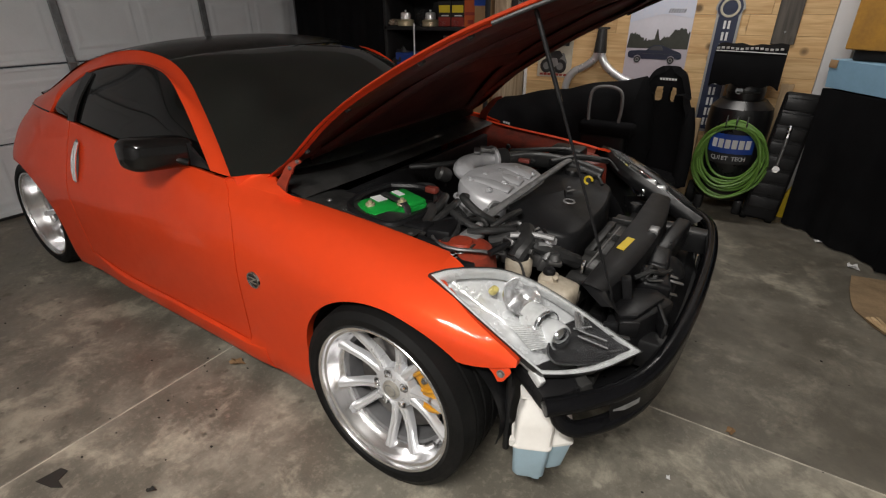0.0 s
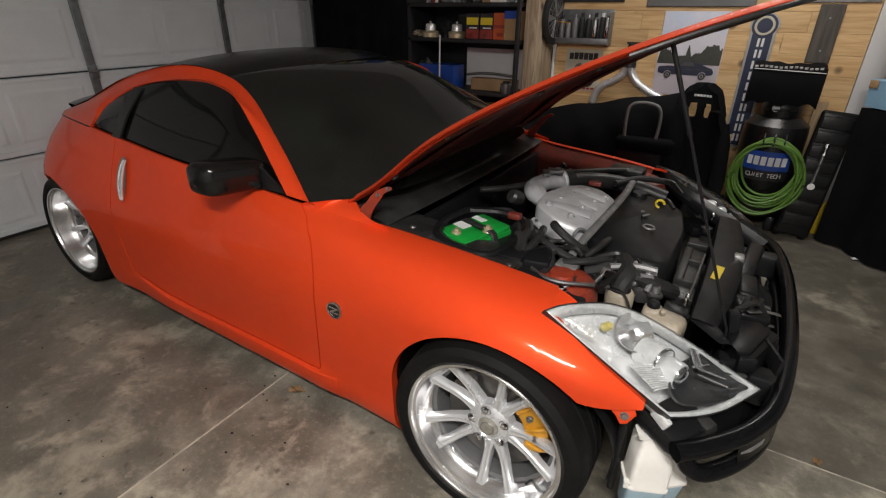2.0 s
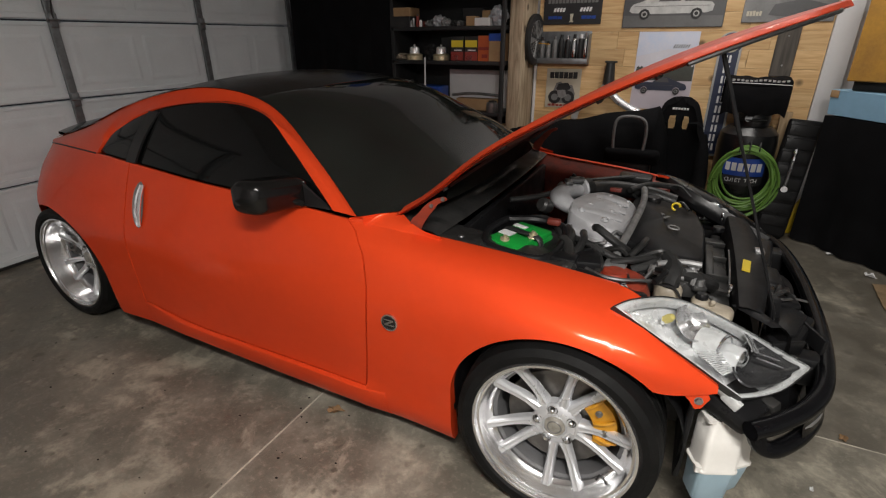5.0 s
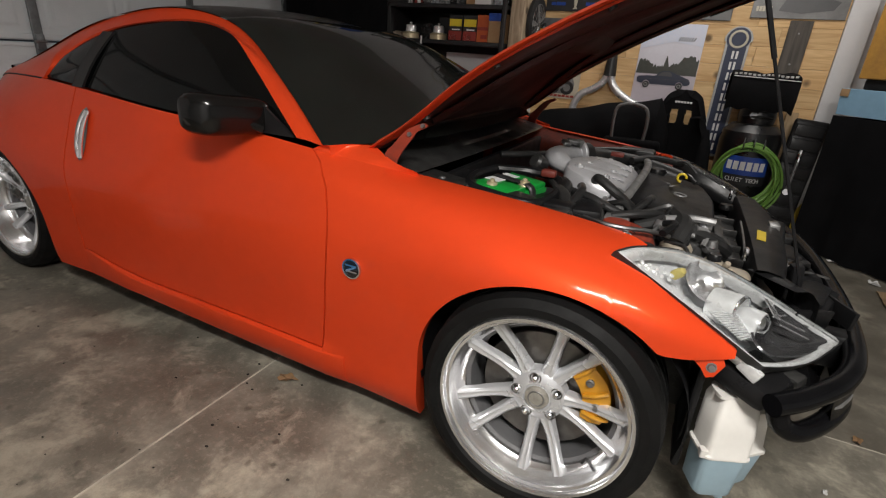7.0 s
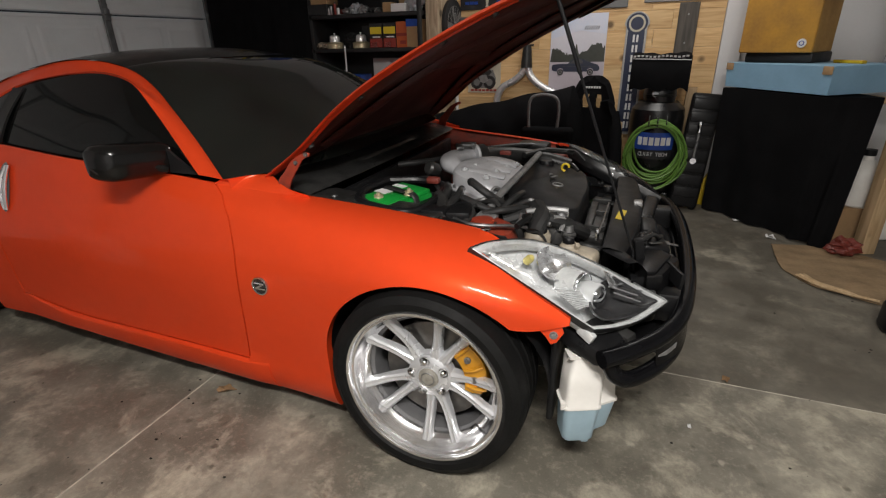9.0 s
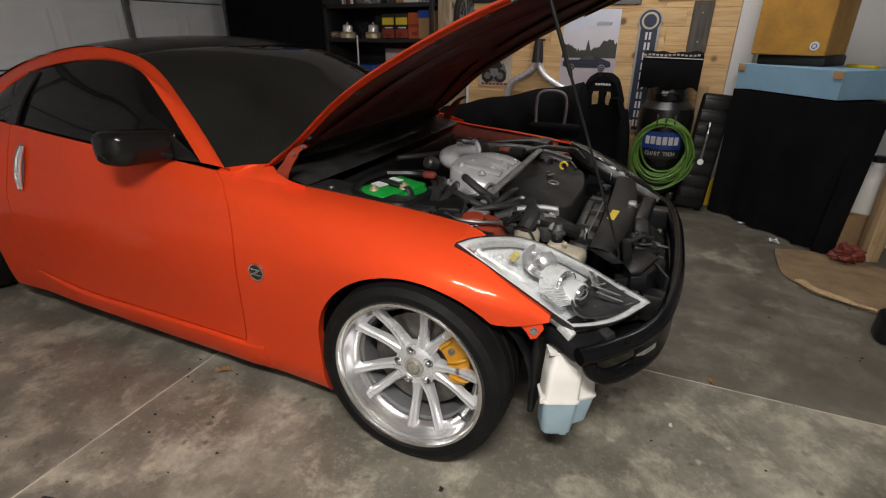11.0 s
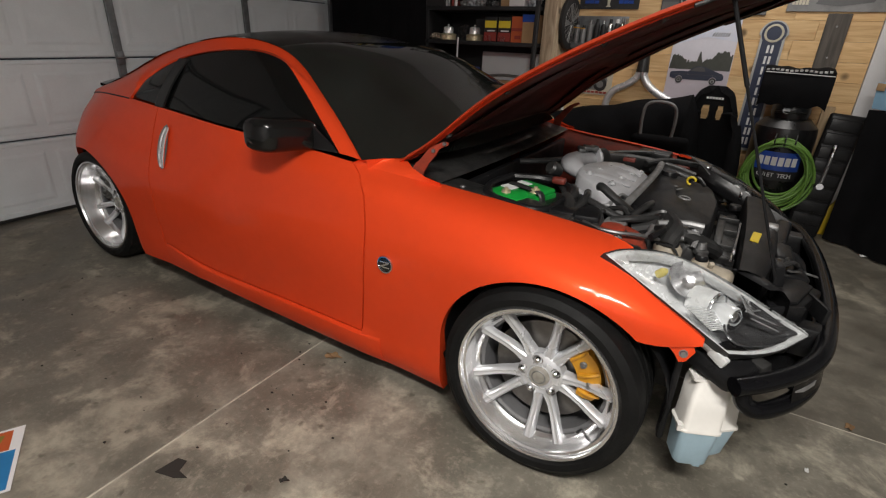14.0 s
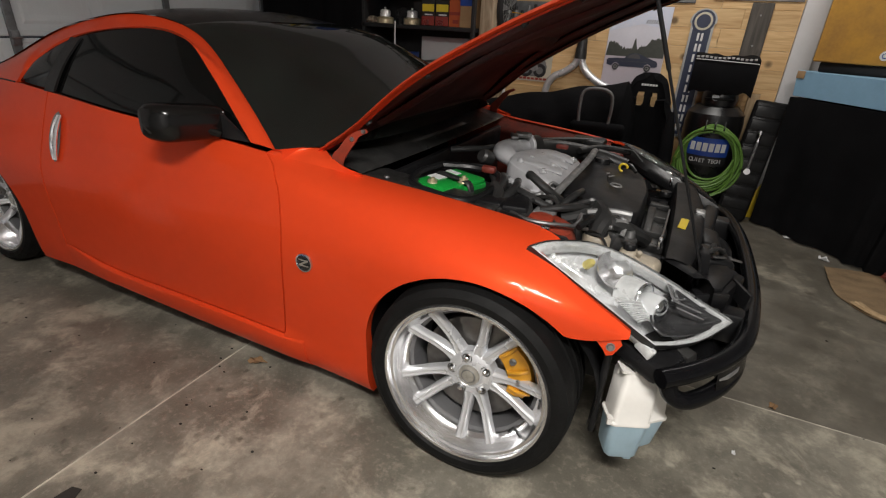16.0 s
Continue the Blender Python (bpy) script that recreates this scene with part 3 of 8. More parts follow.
def greenhouse_side():
    n = 60
    top = spline(window_top, n)
    edge = spline(roof_edge, n)
    # side glass, from the belt to its upper line
    rows = []
    for p in top:
        b = Vector((p.x, -belt_y(p.x) + 0.012, belt_z(p.x) + 0.004))
        if p.z < b.z + 0.01:
            b.z = p.z - 0.01
        rows.append([b.lerp(p, k / 6) + Vector((0, -0.012 * math.sin(math.pi * k / 6) + 0.008, 0)) for k in range(7)])
    glass = grid(rows)
    # the painted arch over it
    tail = [Vector((x, -belt_y(x), belt_z(x))) for x in [-2.27 - 0.95 * k / 25 for k in range(26)]]
    low = top + tail
    up = spline(roof_edge, len(low) * 4)
    rows = []
    for i, p in enumerate(low):
        q = up[int(i / (len(low) - 1) * (len(up) - 1))]
        out = Vector((0, -1, 0.6)).normalized() * 0.012
        rows.append([p + Vector((0, 0.014, -0.002))] + [p.lerp(q, k / 6) + out * math.sin(math.pi * k / 6) for k in range(7)] + [q + Vector((0, 0.016, -0.006))])
    return glass, grid(rows)


for flip in (False, True):
    glass, arch = greenhouse_side()
    if flip:
        mirrored(glass), mirrored(arch)
    w = part("side_window", glass, TINT_GLASS, car, "dark tinted side glass")
    part("roof_arch", arch, PAINT, car)
    rows = []
    for k in range(9):
        u = k / 8
        p = Vector((-1.985, -0.757, 0.918)).lerp(Vector((-1.915, -0.640, 1.128)), u) + Vector((0, -0.014 * math.sin(math.pi * u) - 0.004, 0))
        rows.append([p + Vector((-0.036, 0.010, 0)), p + Vector((-0.034, 0, 0)), p + Vector((0.030, 0, 0)), p + Vector((0.032, 0.010, 0))])
    bar = grid(rows)
    if flip:
        mirrored(bar)
    part("window_divider", bar, SATIN_BLACK, w)


def crown(edge_pts, n, m, rise, bow, power=2.3):
    """A sheet across the car between the two roof edges; rise: height of its crown; bow: forward bulge."""
    rows = []
    for i, e in enumerate(spline(edge_pts, n)):
        s = i / (n - 1)
        row = []
        for k in range(m + 1):
            t = -1 + 2 * k / m
            lift = 1 - abs(t) ** power
            row.append((e.x + bow(s) * lift, e.y * (-t), e.z + rise(s) * lift))
        rows.append(row)
    return grid(rows)


edge = spline(roof_edge, 101)
f = 40  # where the screen meets the roof
inner = [Vector((p.x, p.y - 0.006, p.z + 0.004)) for p in edge]
part("windscreen", crown(inner[0:f:3] + [inner[f]], 24, 20, lambda s: 0.032 - 0.012 * s + 0.034 * math.sin(math.pi * s), lambda s: 0.27 * (1 - s) + 0.05 * s, 5.5), SCREEN_GLASS, car, "dark windscreen glass")
part("roof", crown(inner[f:66:3], 20, 20, lambda s: 0.022 + 0.008 * math.sin(math.pi * s) + 0.012 * s, lambda s: 0.05 * (1 - s) - 0.03 * s), ROOF_BLACK, car, "gloss black roof panel")
part("hatch_glass", crown(inner[65:92:3], 16, 20, lambda s: 0.034 + 0.01 * s, lambda s: -0.03 - 0.05 * s), TINT_GLASS, car, "dark tinted rear hatch glass")
part("hatch", crown([inner[k] for k in (91, 94, 97, 100)], 10, 16, lambda s: 0.045 - 0.025 * s, lambda s: -0.08 - 0.08 * s), PAINT, car)


def tail_end():
    rows = []
    for k in range(25):
        t = -1 + 2 * k / 24
        row = []
        for z, back, w in ((0.86, -3.27, 0.32), (0.83, -3.405, 0.33), (0.74, -3.445, 0.37), (0.60, -3.475, 0.40), (0.42, -3.475, 0.395), (0.28, -3.425, 0.39), (0.22, -3.345, 0.38)):
            lift = 1 - abs(t) ** 3
            row.append((back + 0.10 - 0.11 * lift, w * t, z))
        rows.append(row)
    return grid(rows)


part("rear_bumper", tail_end(), PAINT, car)
spoiler = bmesh.new()
rows = []
for k in range(25):
    t = -1 + 2 * k / 24
    x, y, z = -2.98 - 0.13 * (1 - t * t), 0.46 * t, 0.935 - 0.03 * t * t
    rows.append([(x, y, z), (x - 0.05, y, z + 0.018), (x - 0.12, y, z + 0.022), (x - 0.125, y, z + 0.010), (x - 0.05, y, z - 0.012)])
grid(rows, spoiler, close_v=True)
part("rear_spoiler", spoiler, GLOSS_BLACK, car, "black lip spoiler on the hatch")


def wheel(x, y, camber, dish, sign):
    """A ten-spoke wheel; its face looks along -y before it is turned."""
    base = Matrix.Translation((x, y, 0.313)) @ Euler((radians(camber), 0, 0)).to_matrix().to_4x4() @ Euler((radians(90), 0, 0)).to_matrix().to_4x4()
    if sign > 0:
        base = Matrix.Diagonal((1, -1, 1, 1)) @ base
    # local z points outwards from the lip's plane at z = 0
    tyre_profile = [(0.236, -0.235), (0.268, -0.245), (0.300, -0.235), (0.308, -0.215), (0.312, -0.196), (0.306, -0.194), (0.306, -0.186), (0.313, -0.184), (0.314, -0.152), (0.307, -0.150), (0.307, -0.141), (0.314, -0.139), (0.314, -0.108), (0.307, -0.106), (0.307, -0.097), (0.314, -0.095), (0.313, -0.064), (0.306, -0.062), (0.306, -0.054), (0.312, -0.052), (0.308, -0.020), (0.303, 0.002), (0.282, 0.014), (0.262, 0.012), (0.252, 0.002), (0.246, -0.02)]
    w = part("wheel", lathe([(0.250, -0.004), (0.254, 0.004), (0.251, 0.008), (0.244, 0.007), (0.2405, 0.001), (0.2395, -0.006), (0.233, -0.009), (0.2315, -0.016), (0.226, -0.5 * dish), (0.219, -dish + 0.010), (0.214, -dish - 0.002), (0.207, -dish - 0.008), (0.205, -dish - 0.016)], 72, base), RIM_POLISH, car, "silver alloy wheel with a polished deep lip")
    part("barrel", lathe([(0.205, -dish - 0.016), (0.196, -dish - 0.022), (0.194, -dish - 0.05), (0.198, -0.20), (0.236, -0.235)], 60, base), BARREL_GREY, w, "grey inner barrel")
    tyre = part("tyre", lathe(tyre_profile, 72, base), RUBBER, w, "black low-profile tyre")
    first = -radians(78)
    for k in range(10):
        pair, sgn = k // 2, 1 if k % 2 else -1
        a = 2 * math.pi * pair / 5 + first
        rows = []
        for i in range(15):
            s = i / 14
            r = 0.040 + (0.222 - 0.040) * s
            side = 0.004 + 0.046 * min(1, (r - 0.04) / 0.182) ** 0.85
            ang = a + sgn * math.asin(side / r)
            half = 0.0138 + 0.010 * max(0, 1 - (r - 0.04) / 0.065) + 0.003 * max(0, s - 0.75) / 0.25
            z = -dish - 0.010 - 0.006 * math.sin(math.pi * min(1, s * 1.3)) + 0.030 * s ** 2.2
            c, sn = Vector((math.cos(ang), math.sin(ang), 0)), Vector((-math.sin(ang), math.cos(ang), 0))
            p = c * r
            deep = 0.034 - 0.012 * s
            rows.append([p + sn * half * u + Vector((0, 0, z - d)) for u, d in ((-1.12, deep), (-1, 0.010), (-0.78, 0.0035), (-0.45, 0.0), (-0.2, 0.0012), (0, 0.0018), (0.2, 0.0012), (0.45, 0.0), (0.78, 0.0035), (1, 0.010), (1.12, deep))])
        end = rows[-1]
        rows.append([end[5].lerp(q, 0.6) + Vector((0, 0, -0.010)) for q in end])
        own = grid(rows)
        bmesh.ops.transform(own, matrix=base, verts=own.verts)
        part("spoke", own, RIM_SILVER, w)
    hub = lathe([(0.0, -dish - 0.004), (0.030, -dish - 0.004), (0.036, -dish - 0.008), (0.040, -dish - 0.003), (0.046, -dish - 0.004), (0.062, -dish - 0.008), (0.072, -dish - 0.016), (0.078, -dish - 0.045)], 40, base)
    hub = part("hub", hub, RIM_SILVER, w)
    part("centre_cap", lathe([(0, -dish + 0.004), (0.027, -dish + 0.003), (0.031, -dish + 0.001), (0.033, -dish - 0.006)], 28, base), CAP_GREY, w)
    part("cap_ring", lathe([(0.019, -dish + 0.0045), (0.020, -dish + 0.0052), (0.022, -dish + 0.0052), (0.023, -dish + 0.004)], 28, base), STEEL, w)
    for k in range(5):
        a = 2 * math.pi * (k + 0.5) / 5 + first
        at = base @ Matrix.Translation((0.056 * math.cos(a), 0.056 * math.sin(a), -dish - 0.006))
        part("nut_seat", lathe([(0.016, 0.001), (0.0145, 0.0025), (0.0125, 0.001), (0.012, -0.006)], 20, at), DISC, w)
        part("lug_nut", lathe([(0, 0.012), (0.005, 0.012), (0.008, 0.009), (0.009, 0.0), (0.0105, -0.004)], 12, at), CHROME, w)
    part("valve", tube([base @ Vector((0.205 * math.cos(first + 0.63), 0.205 * math.sin(first + 0.63), -dish - 0.012)), base @ Vector((0.196 * math.cos(first + 0.63), 0.196 * math.sin(first + 0.63), -dish + 0.016))], 0.004, 8, smooth=False), HOSE_BLACK, w)
    part("brake_disc", lathe([(0.06, -dish - 0.055), (0.165, -dish - 0.055), (0.168, -dish - 0.06), (0.168, -dish - 0.08), (0.06, -dish - 0.085)], 48, base), DISC, w)
    return w, base


def caliper(base, dish, a0):
    rows = []
    for i in range(13):
        a = radians(a0 - 32 + 64 * i / 12)
        c = Vector((math.cos(a), math.sin(a), 0))
        fat = 0.9 + 0.1 * math.sin(math.pi * i / 12)
        rows.append([c * 0.112 + Vector((0, 0, -dish - 0.04)), c * 0.116 + Vector((0, 0, -dish - 0.018 * fat)), c * 0.155 * fat + Vector((0, 0, -dish - 0.012)), c * 0.186 * fat + Vector((0, 0, -dish - 0.022)), c * 0.192 + Vector((0, 0, -dish - 0.10))])
    own = grid(rows)
    bmesh.ops.holes_fill(own, edges=own.edges[:], sides=80)
    bmesh.ops.transform(own, matrix=base, verts=own.verts)
    return own


def caliper_fittings(base, dish, a0, mat, hub):
    """Raised bridge ribs and the pin bolts on the caliper's outer face."""
    for da in (-24, 0, 24):
        a = radians(a0 + da)
        c = Vector((math.cos(a), math.sin(a), 0))
        own = tube([c * 0.122 + Vector((0, 0, -dish - 0.014)), c * 0.155 + Vector((0, 0, -dish - 0.008)), c * 0.182 + Vector((0, 0, -dish - 0.018))], 0.006, 8, steps=8)
        bmesh.ops.transform(own, matrix=base, verts=own.verts)
        part("bridge_rib", own, mat, hub)
    for da in (-13, 13):
        a = radians(a0 + da)
        m = base @ Matrix.Translation((0.150 * math.cos(a), 0.150 * math.sin(a), -dish - 0.014))
        part("pin_bolt", lathe([(0.011, 0.0), (0.011, 0.004), (0.007, 0.006), (0.007, 0.011), (0.0, 0.012)], 12, m), STEEL, hub)


for sign in (-1, 1):
    for x, y, camber, dish, a0, mat, label in ((0.0, -0.925, -2.5, 0.055, 22, CALIPER, "gold painted brake caliper"), (-2.650, -0.817, -2.0, 0.085, 150, DISC, "grey brake caliper")):
        hub, base = wheel(x, y, camber, dish, sign)
        part("brake_caliper", caliper(base, dish, a0), mat, hub, label)
        caliper_fittings(base, dish, a0, mat, hub)


def arch_liner(c):
    mid, r, k_ = ARCHES[c]
    r += 0.006
    way = [math.pi * (-0.08 + 1.16 * k / 24) for k in range(25)]
    edge_ = [(mid + r * math.cos(a), ARCH_Z + r * (k_ + 0.03) * math.sin(a)) for a in way]
    own = grid([[(x, -side_y(x, max(z, 0.15)) + 0.022, z), (x, -0.58, z)] for x, z in edge_])
    own.faces.new([own.verts.new((x, -0.58, z)) for x, z in edge_])
    return own


for c in (FRONT_X, REAR_X):
    both("wheel_arch_liner", lambda: arch_liner(c), BLACK_PLASTIC)
part("underbody", box((2.9, 1.40, 0.10), (-1.35, 0, 0.22), 0.02), BLACK_PLASTIC, car)
# solid dark block in place of the unlit cabin
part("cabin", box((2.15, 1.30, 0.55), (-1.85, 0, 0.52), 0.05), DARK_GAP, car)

# Hood: shaped as if shut, then swung up on its rear hinges.
HINGE = Vector((-0.70, 0, 0.835))
HOOD_TURN = Matrix.Translation(HINGE) @ Euler((0, radians(-37.6), 0)).to_matrix().to_4x4() @ Matrix.Translation(-HINGE)
hood_half = curve1([-0.74, -0.45, -0.1, 0.2, 0.40, 0.58, 0.74], [0.715, 0.705, 0.69, 0.665, 0.60, 0.48, 0.05])


def hood_at(x, t, drop=0.0):
    """A place on the shut hood: x along it at its middle, t from -1 to 1 across."""
    y = t * hood_half(x)
    z = 0.845 + 0.037 * (x + 0.74) - 0.142 * max(0, x + 0.74) ** 2 + 0.004 * (1 - abs(t) ** 2.2) * (1 - 0.25 * max(0, x)) - 0.012 * max(0.0, (abs(t) - 0.94) / 0.06) ** 2 + 0.004 - drop - 0.030 * math.exp(-((x + 0.53) / 0.20) ** 2)
    back = 0.13 * (1 - t * t) * max(0, (-0.5 - x) / 0.24)
    return Vector((x + back, y, z))


def hood_sheet(drop, inset, n=44, m=28):
    rows = []
    for i in range(n + 1):
        x = -0.74 + inset + (1.48 - 2 * inset) * i / n
        rows.append([hood_at(x, math.copysign(abs(-1 + 2 * k / m) ** 0.7, -1 + 2 * k / m) * (1 - inset), drop) for k in range(m + 1)])
    return grid(rows)


skin = hood_sheet(0, 0)
# the folded rim
for side_ in (-1, 1):
    rows = []
    for i in range(45):
        x = -0.74 + 1.48 * i / 44
        a, b, c = hood_at(x, side_), hood_at(x, side_ * 0.985, 0.010), hood_at(x, side_ * 0.945, 0.022)
        rows.append([a, b, c])
    grid(rows, skin)
bmesh.ops.transform(skin, matrix=HOOD_TURN, verts=skin.verts)
hood = part("hood", skin, HOOD_PAINT, car, "orange-red hood, propped open")
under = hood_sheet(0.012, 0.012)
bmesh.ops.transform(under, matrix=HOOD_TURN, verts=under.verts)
part("inner_panel", under, HOOD_SHADED, hood, "underside of the hood, its shade painted in as dark red")

# ---- car: lamps, mirrors, trim ----


def lens_material():
    mat = bpy.data.materials.new("clear_lens")
    mat.use_nodes = True
    nodes, links = nodes_of(mat)
    clear, gloss, mix, lw = (nodes.new("ShaderNodeBsdfTransparent"), nodes.new("ShaderNodeBsdfGlossy"), nodes.new("ShaderNodeMixShader"), nodes.new("ShaderNodeFresnel"))
    gloss.inputs["Roughness"].default_value = 0.06
    clear.inputs["Color"].default_value = (0.93, 0.94, 0.94, 1)
    lw.inputs["IOR"].default_value = 1.5
    links.new(lw.outputs[0], mix.inputs[0])
    links.new(clear.outputs[0], mix.inputs[1])
    links.new(gloss.outputs[0], mix.inputs[2])
    links.new(mix.outputs[0], nodes["Material Output"].inputs["Surface"])
    return mat


LENS = lens_material()
lamp_outline = [(0.116, -0.800, 0.731), (0.150, -0.750, 0.737), (0.240, -0.640, 0.715), (0.320, -0.598, 0.686), (0.430, -0.580, 0.640), (0.532, -0.572, 0.592), (0.652, -0.560, 0.534),
                (0.580, -0.680, 0.522), (0.515, -0.755, 0.530), (0.462, -0.803, 0.542), (0.421, -0.808, 0.567), (0.272, -0.812, 0.653)]
LAMP_MID = Vector((0.40, -0.69, 0.632))
LAMP_OUT = Vector((0.44, -0.33, 0.83)).normalized()


def ring(points, scale, lift, n=64):
    pts = spline([*points, points[0]], n + 1)[:-1]
    return [LAMP_MID + (p - LAMP_MID) * scale + LAMP_OUT * lift for p in pts]


def smooth_outline():
    out = []
    k = len(lamp_outline)
    corners = {0, 6, 9}
    for i in range(k):
        a, b = Vector(lamp_outline[i]), Vector(lamp_outline[(i + 1) % k])
        out += [a.lerp(b, j / 6) for j in range(6)]
    # soften all but the corners
    for _ in range(6):
        nxt = [p.copy() for p in out]
        for i in range(len(out)):
            if i % 6 == 0 and i // 6 in corners:
                continue
            nxt[i] = (out[i - 1] + 2 * out[i] + out[(i + 1) % len(out)]) / 4
        out = nxt
    return out


LAMP_EDGE = smooth_outline()


def lamp_shell(levels):
    rows = [[LAMP_MID + (p - LAMP_MID) * s + LAMP_OUT * h for p in LAMP_EDGE] for s, h in levels]
    return grid(rows, close_v=True)


def aimed(at, towards):
    return Matrix.Translation(at) @ Vector(towards).to_track_quat("Z", "Y").to_matrix().to_4x4()


def headlamp(flip):
    def fin(bm):
        return mirrored(bm) if flip else bm

    def at(x, y, z, lift=0.0):
        return Vector((x, y, z)) + LAMP_OUT * lift

    body = part("headlight", fin(lamp_shell([(1.0, -0.004), (1.012, -0.02), (0.97, -0.045), (0.80, -0.066), (0.4, -0.078), (0.02, -0.080)])), SATIN_BLACK if flip else LAMP_BEZEL, car, "clear headlight with silver and black housing")
    lens = part("lens", fin(lamp_shell([(1.0, 0.0), (0.985, 0.006), (0.92, 0.014), (0.75, 0.026), (0.5, 0.034), (0.25, 0.037), (0.01, 0.038)])), LENS, body, "clear plastic lens")
    lens.visible_shadow = False
    part("lens_border", fin(lamp_shell([(1.006, -0.006), (1.004, -0.001), (0.985, 0.001), (0.955, 0.001), (0.925, -0.003), (0.905, -0.012), (0.89, -0.03)])), SATIN_BLACK if flip else LAMP_FROST, body, "frosted silver lens border")
    part("seal", fin(lamp_shell([(1.004, 0.003), (1.018, 0.004), (1.022, -0.004), (1.018, -0.02)])), HOSE_BLACK, body, "black rubber seal")
    # gloss black pocket between the projector and the lamp's front tip
    edge_ = [at(0.492, -0.580, 0.606), at(0.588, -0.578, 0.556), at(0.628, -0.574, 0.535), at(0.573, -0.659, 0.530), at(0.500, -0.735, 0.540), at(0.462, -0.752, 0.556), at(0.440, -0.720, 0.574), at(0.452, -0.650, 0.598)]
    edge_ = spline([*edge_, edge_[0]], 49)[:-1]
    mid_ = sum(edge_, Vector()) / len(edge_)
    part("pocket", fin(grid([[mid_ + (p - mid_) * k + LAMP_OUT * h for p in edge_] for k, h in ((1.0, -0.002), (0.96, 0.002), (0.90, -0.004), (0.75, -0.022), (0.4, -0.034), (0.02, -0.036))], close_v=True)), LAMP_DARK, body, "dark smoked inner bezel")
    # main projector with its round shroud
    ahead = Vector((0.88, -0.44, 0.02))
    m = aimed((0.452, -0.676, 0.578), ahead)
    drum = part("projector", fin(lathe([(0.030, -0.05), (0.037, -0.035), (0.0385, -0.030), (0.0385, 0.004), (0.0370, 0.010), (0.0345, 0.012), (0.033, 0.008)], 36, m)), PROJECTOR, body, "silver projector drum")
    part("projector_lens", fin(lathe([(0.033, 0.008), (0.030, 0.017), (0.020, 0.025), (0.0, 0.028)], 28, m)), CHROME, drum)
    m = aimed((0.405, -0.668, 0.598), ahead)
    part("projector_shroud", fin(lathe([(0.040, -0.060), (0.044, -0.030), (0.045, 0.004), (0.044, 0.010), (0.041, 0.012), (0.038, 0.006), (0.034, -0.03), (0.0, -0.035)], 36, m)), LAMP_FROST, body, "silver projector shroud")
    part("shroud_ring", fin(lathe([(0.0455, 0.006), (0.046, 0.010), (0.044, 0.0135), (0.041, 0.0135), (0.040, 0.010)], 36, m)), CHROME, body)
    m = aimed((0.325, -0.646, 0.650), Vector((0.50, -0.48, 0.72)))
    part("high_beam_reflector", fin(lathe([(0.058, 0.000), (0.055, 0.003), (0.052, 0.000), (0.044, -0.012), (0.028, -0.024), (0.012, -0.030), (0.010, -0.012), (0.0, -0.010)], 32, m)), LAMP_REFLECT, body, "bright high beam reflector")
    m = aimed((0.258, -0.692, 0.672), (0.55, -0.45, 0.70))
    part("bulb_cover", fin(lathe([(0.0, 0.020), (0.008, 0.018), (0.0125, 0.008), (0.0125, -0.014)], 16, m)), AMBER, body, "amber turn signal bulb")
    # fan of fluted steps beside the projector
    for k in range(13):
        f_ = k / 12
        a = Vector((0.338, -0.752, 0.618)).lerp(Vector((0.412, -0.768, 0.576)), f_)
        b = Vector((0.415, -0.690, 0.607)).lerp(Vector((0.448, -0.722, 0.574)), f_)
        part("flute", fin(tube([a, (a + b) / 2, b - LAMP_OUT * 0.012], 0.0030, 6, steps=6, flat=0.5)), LAMP_FROST if k % 2 else LAMP_BEZEL, body)
    for k in range(5):
        for row_ in (0, 1):
            p = Vector((0.172 + 0.0175 * k - 0.004 * row_, -0.770 + 0.0062 * k - 0.013 * row_, 0.708 - 0.0068 * k - 0.006 * row_))
            cup = part("led_cup", fin(lathe([(0.0065, 0.003), (0.0055, 0.0035), (0.003, -0.001), (0.0, -0.001)], 10, aimed(p, LAMP_OUT))), LAMP_FROST, body)
            part("led", fin(box((0.004, 0.004, 0.003), p, 0.001)), WHITE_PRINT, cup)
    # chrome blades in the black pocket
    part("blade", fin(box((0.060, 0.030, 0.004), (0.487, -0.612, 0.603), 0.001, LAMP_OUT.to_track_quat("Z", "Y").to_matrix().to_4x4() @ Euler((0.25, 0.1, 1.15)).to_matrix().to_4x4())), LAMP_REFLECT, body)
    for w0, w1 in (((0.498, -0.640, 0.594), (0.566, -0.600, 0.560)), ((0.500, -0.655, 0.586), (0.575, -0.618, 0.550)), ((0.485, -0.648, 0.600), (0.520, -0.600, 0.590))):
        part("chrome_strip", fin(tube([w0, w1], 0.0028, 6, steps=4)), LAMP_REFLECT, body)
    part("mounting_tab", fin(box((0.05, 0.02, 0.03), (0.445, -0.795, 0.520), 0.004, Euler((0, 0.4, -0.5)).to_matrix().to_4x4())), LAMP_FROST, body)


headlamp(False)
headlamp(True)


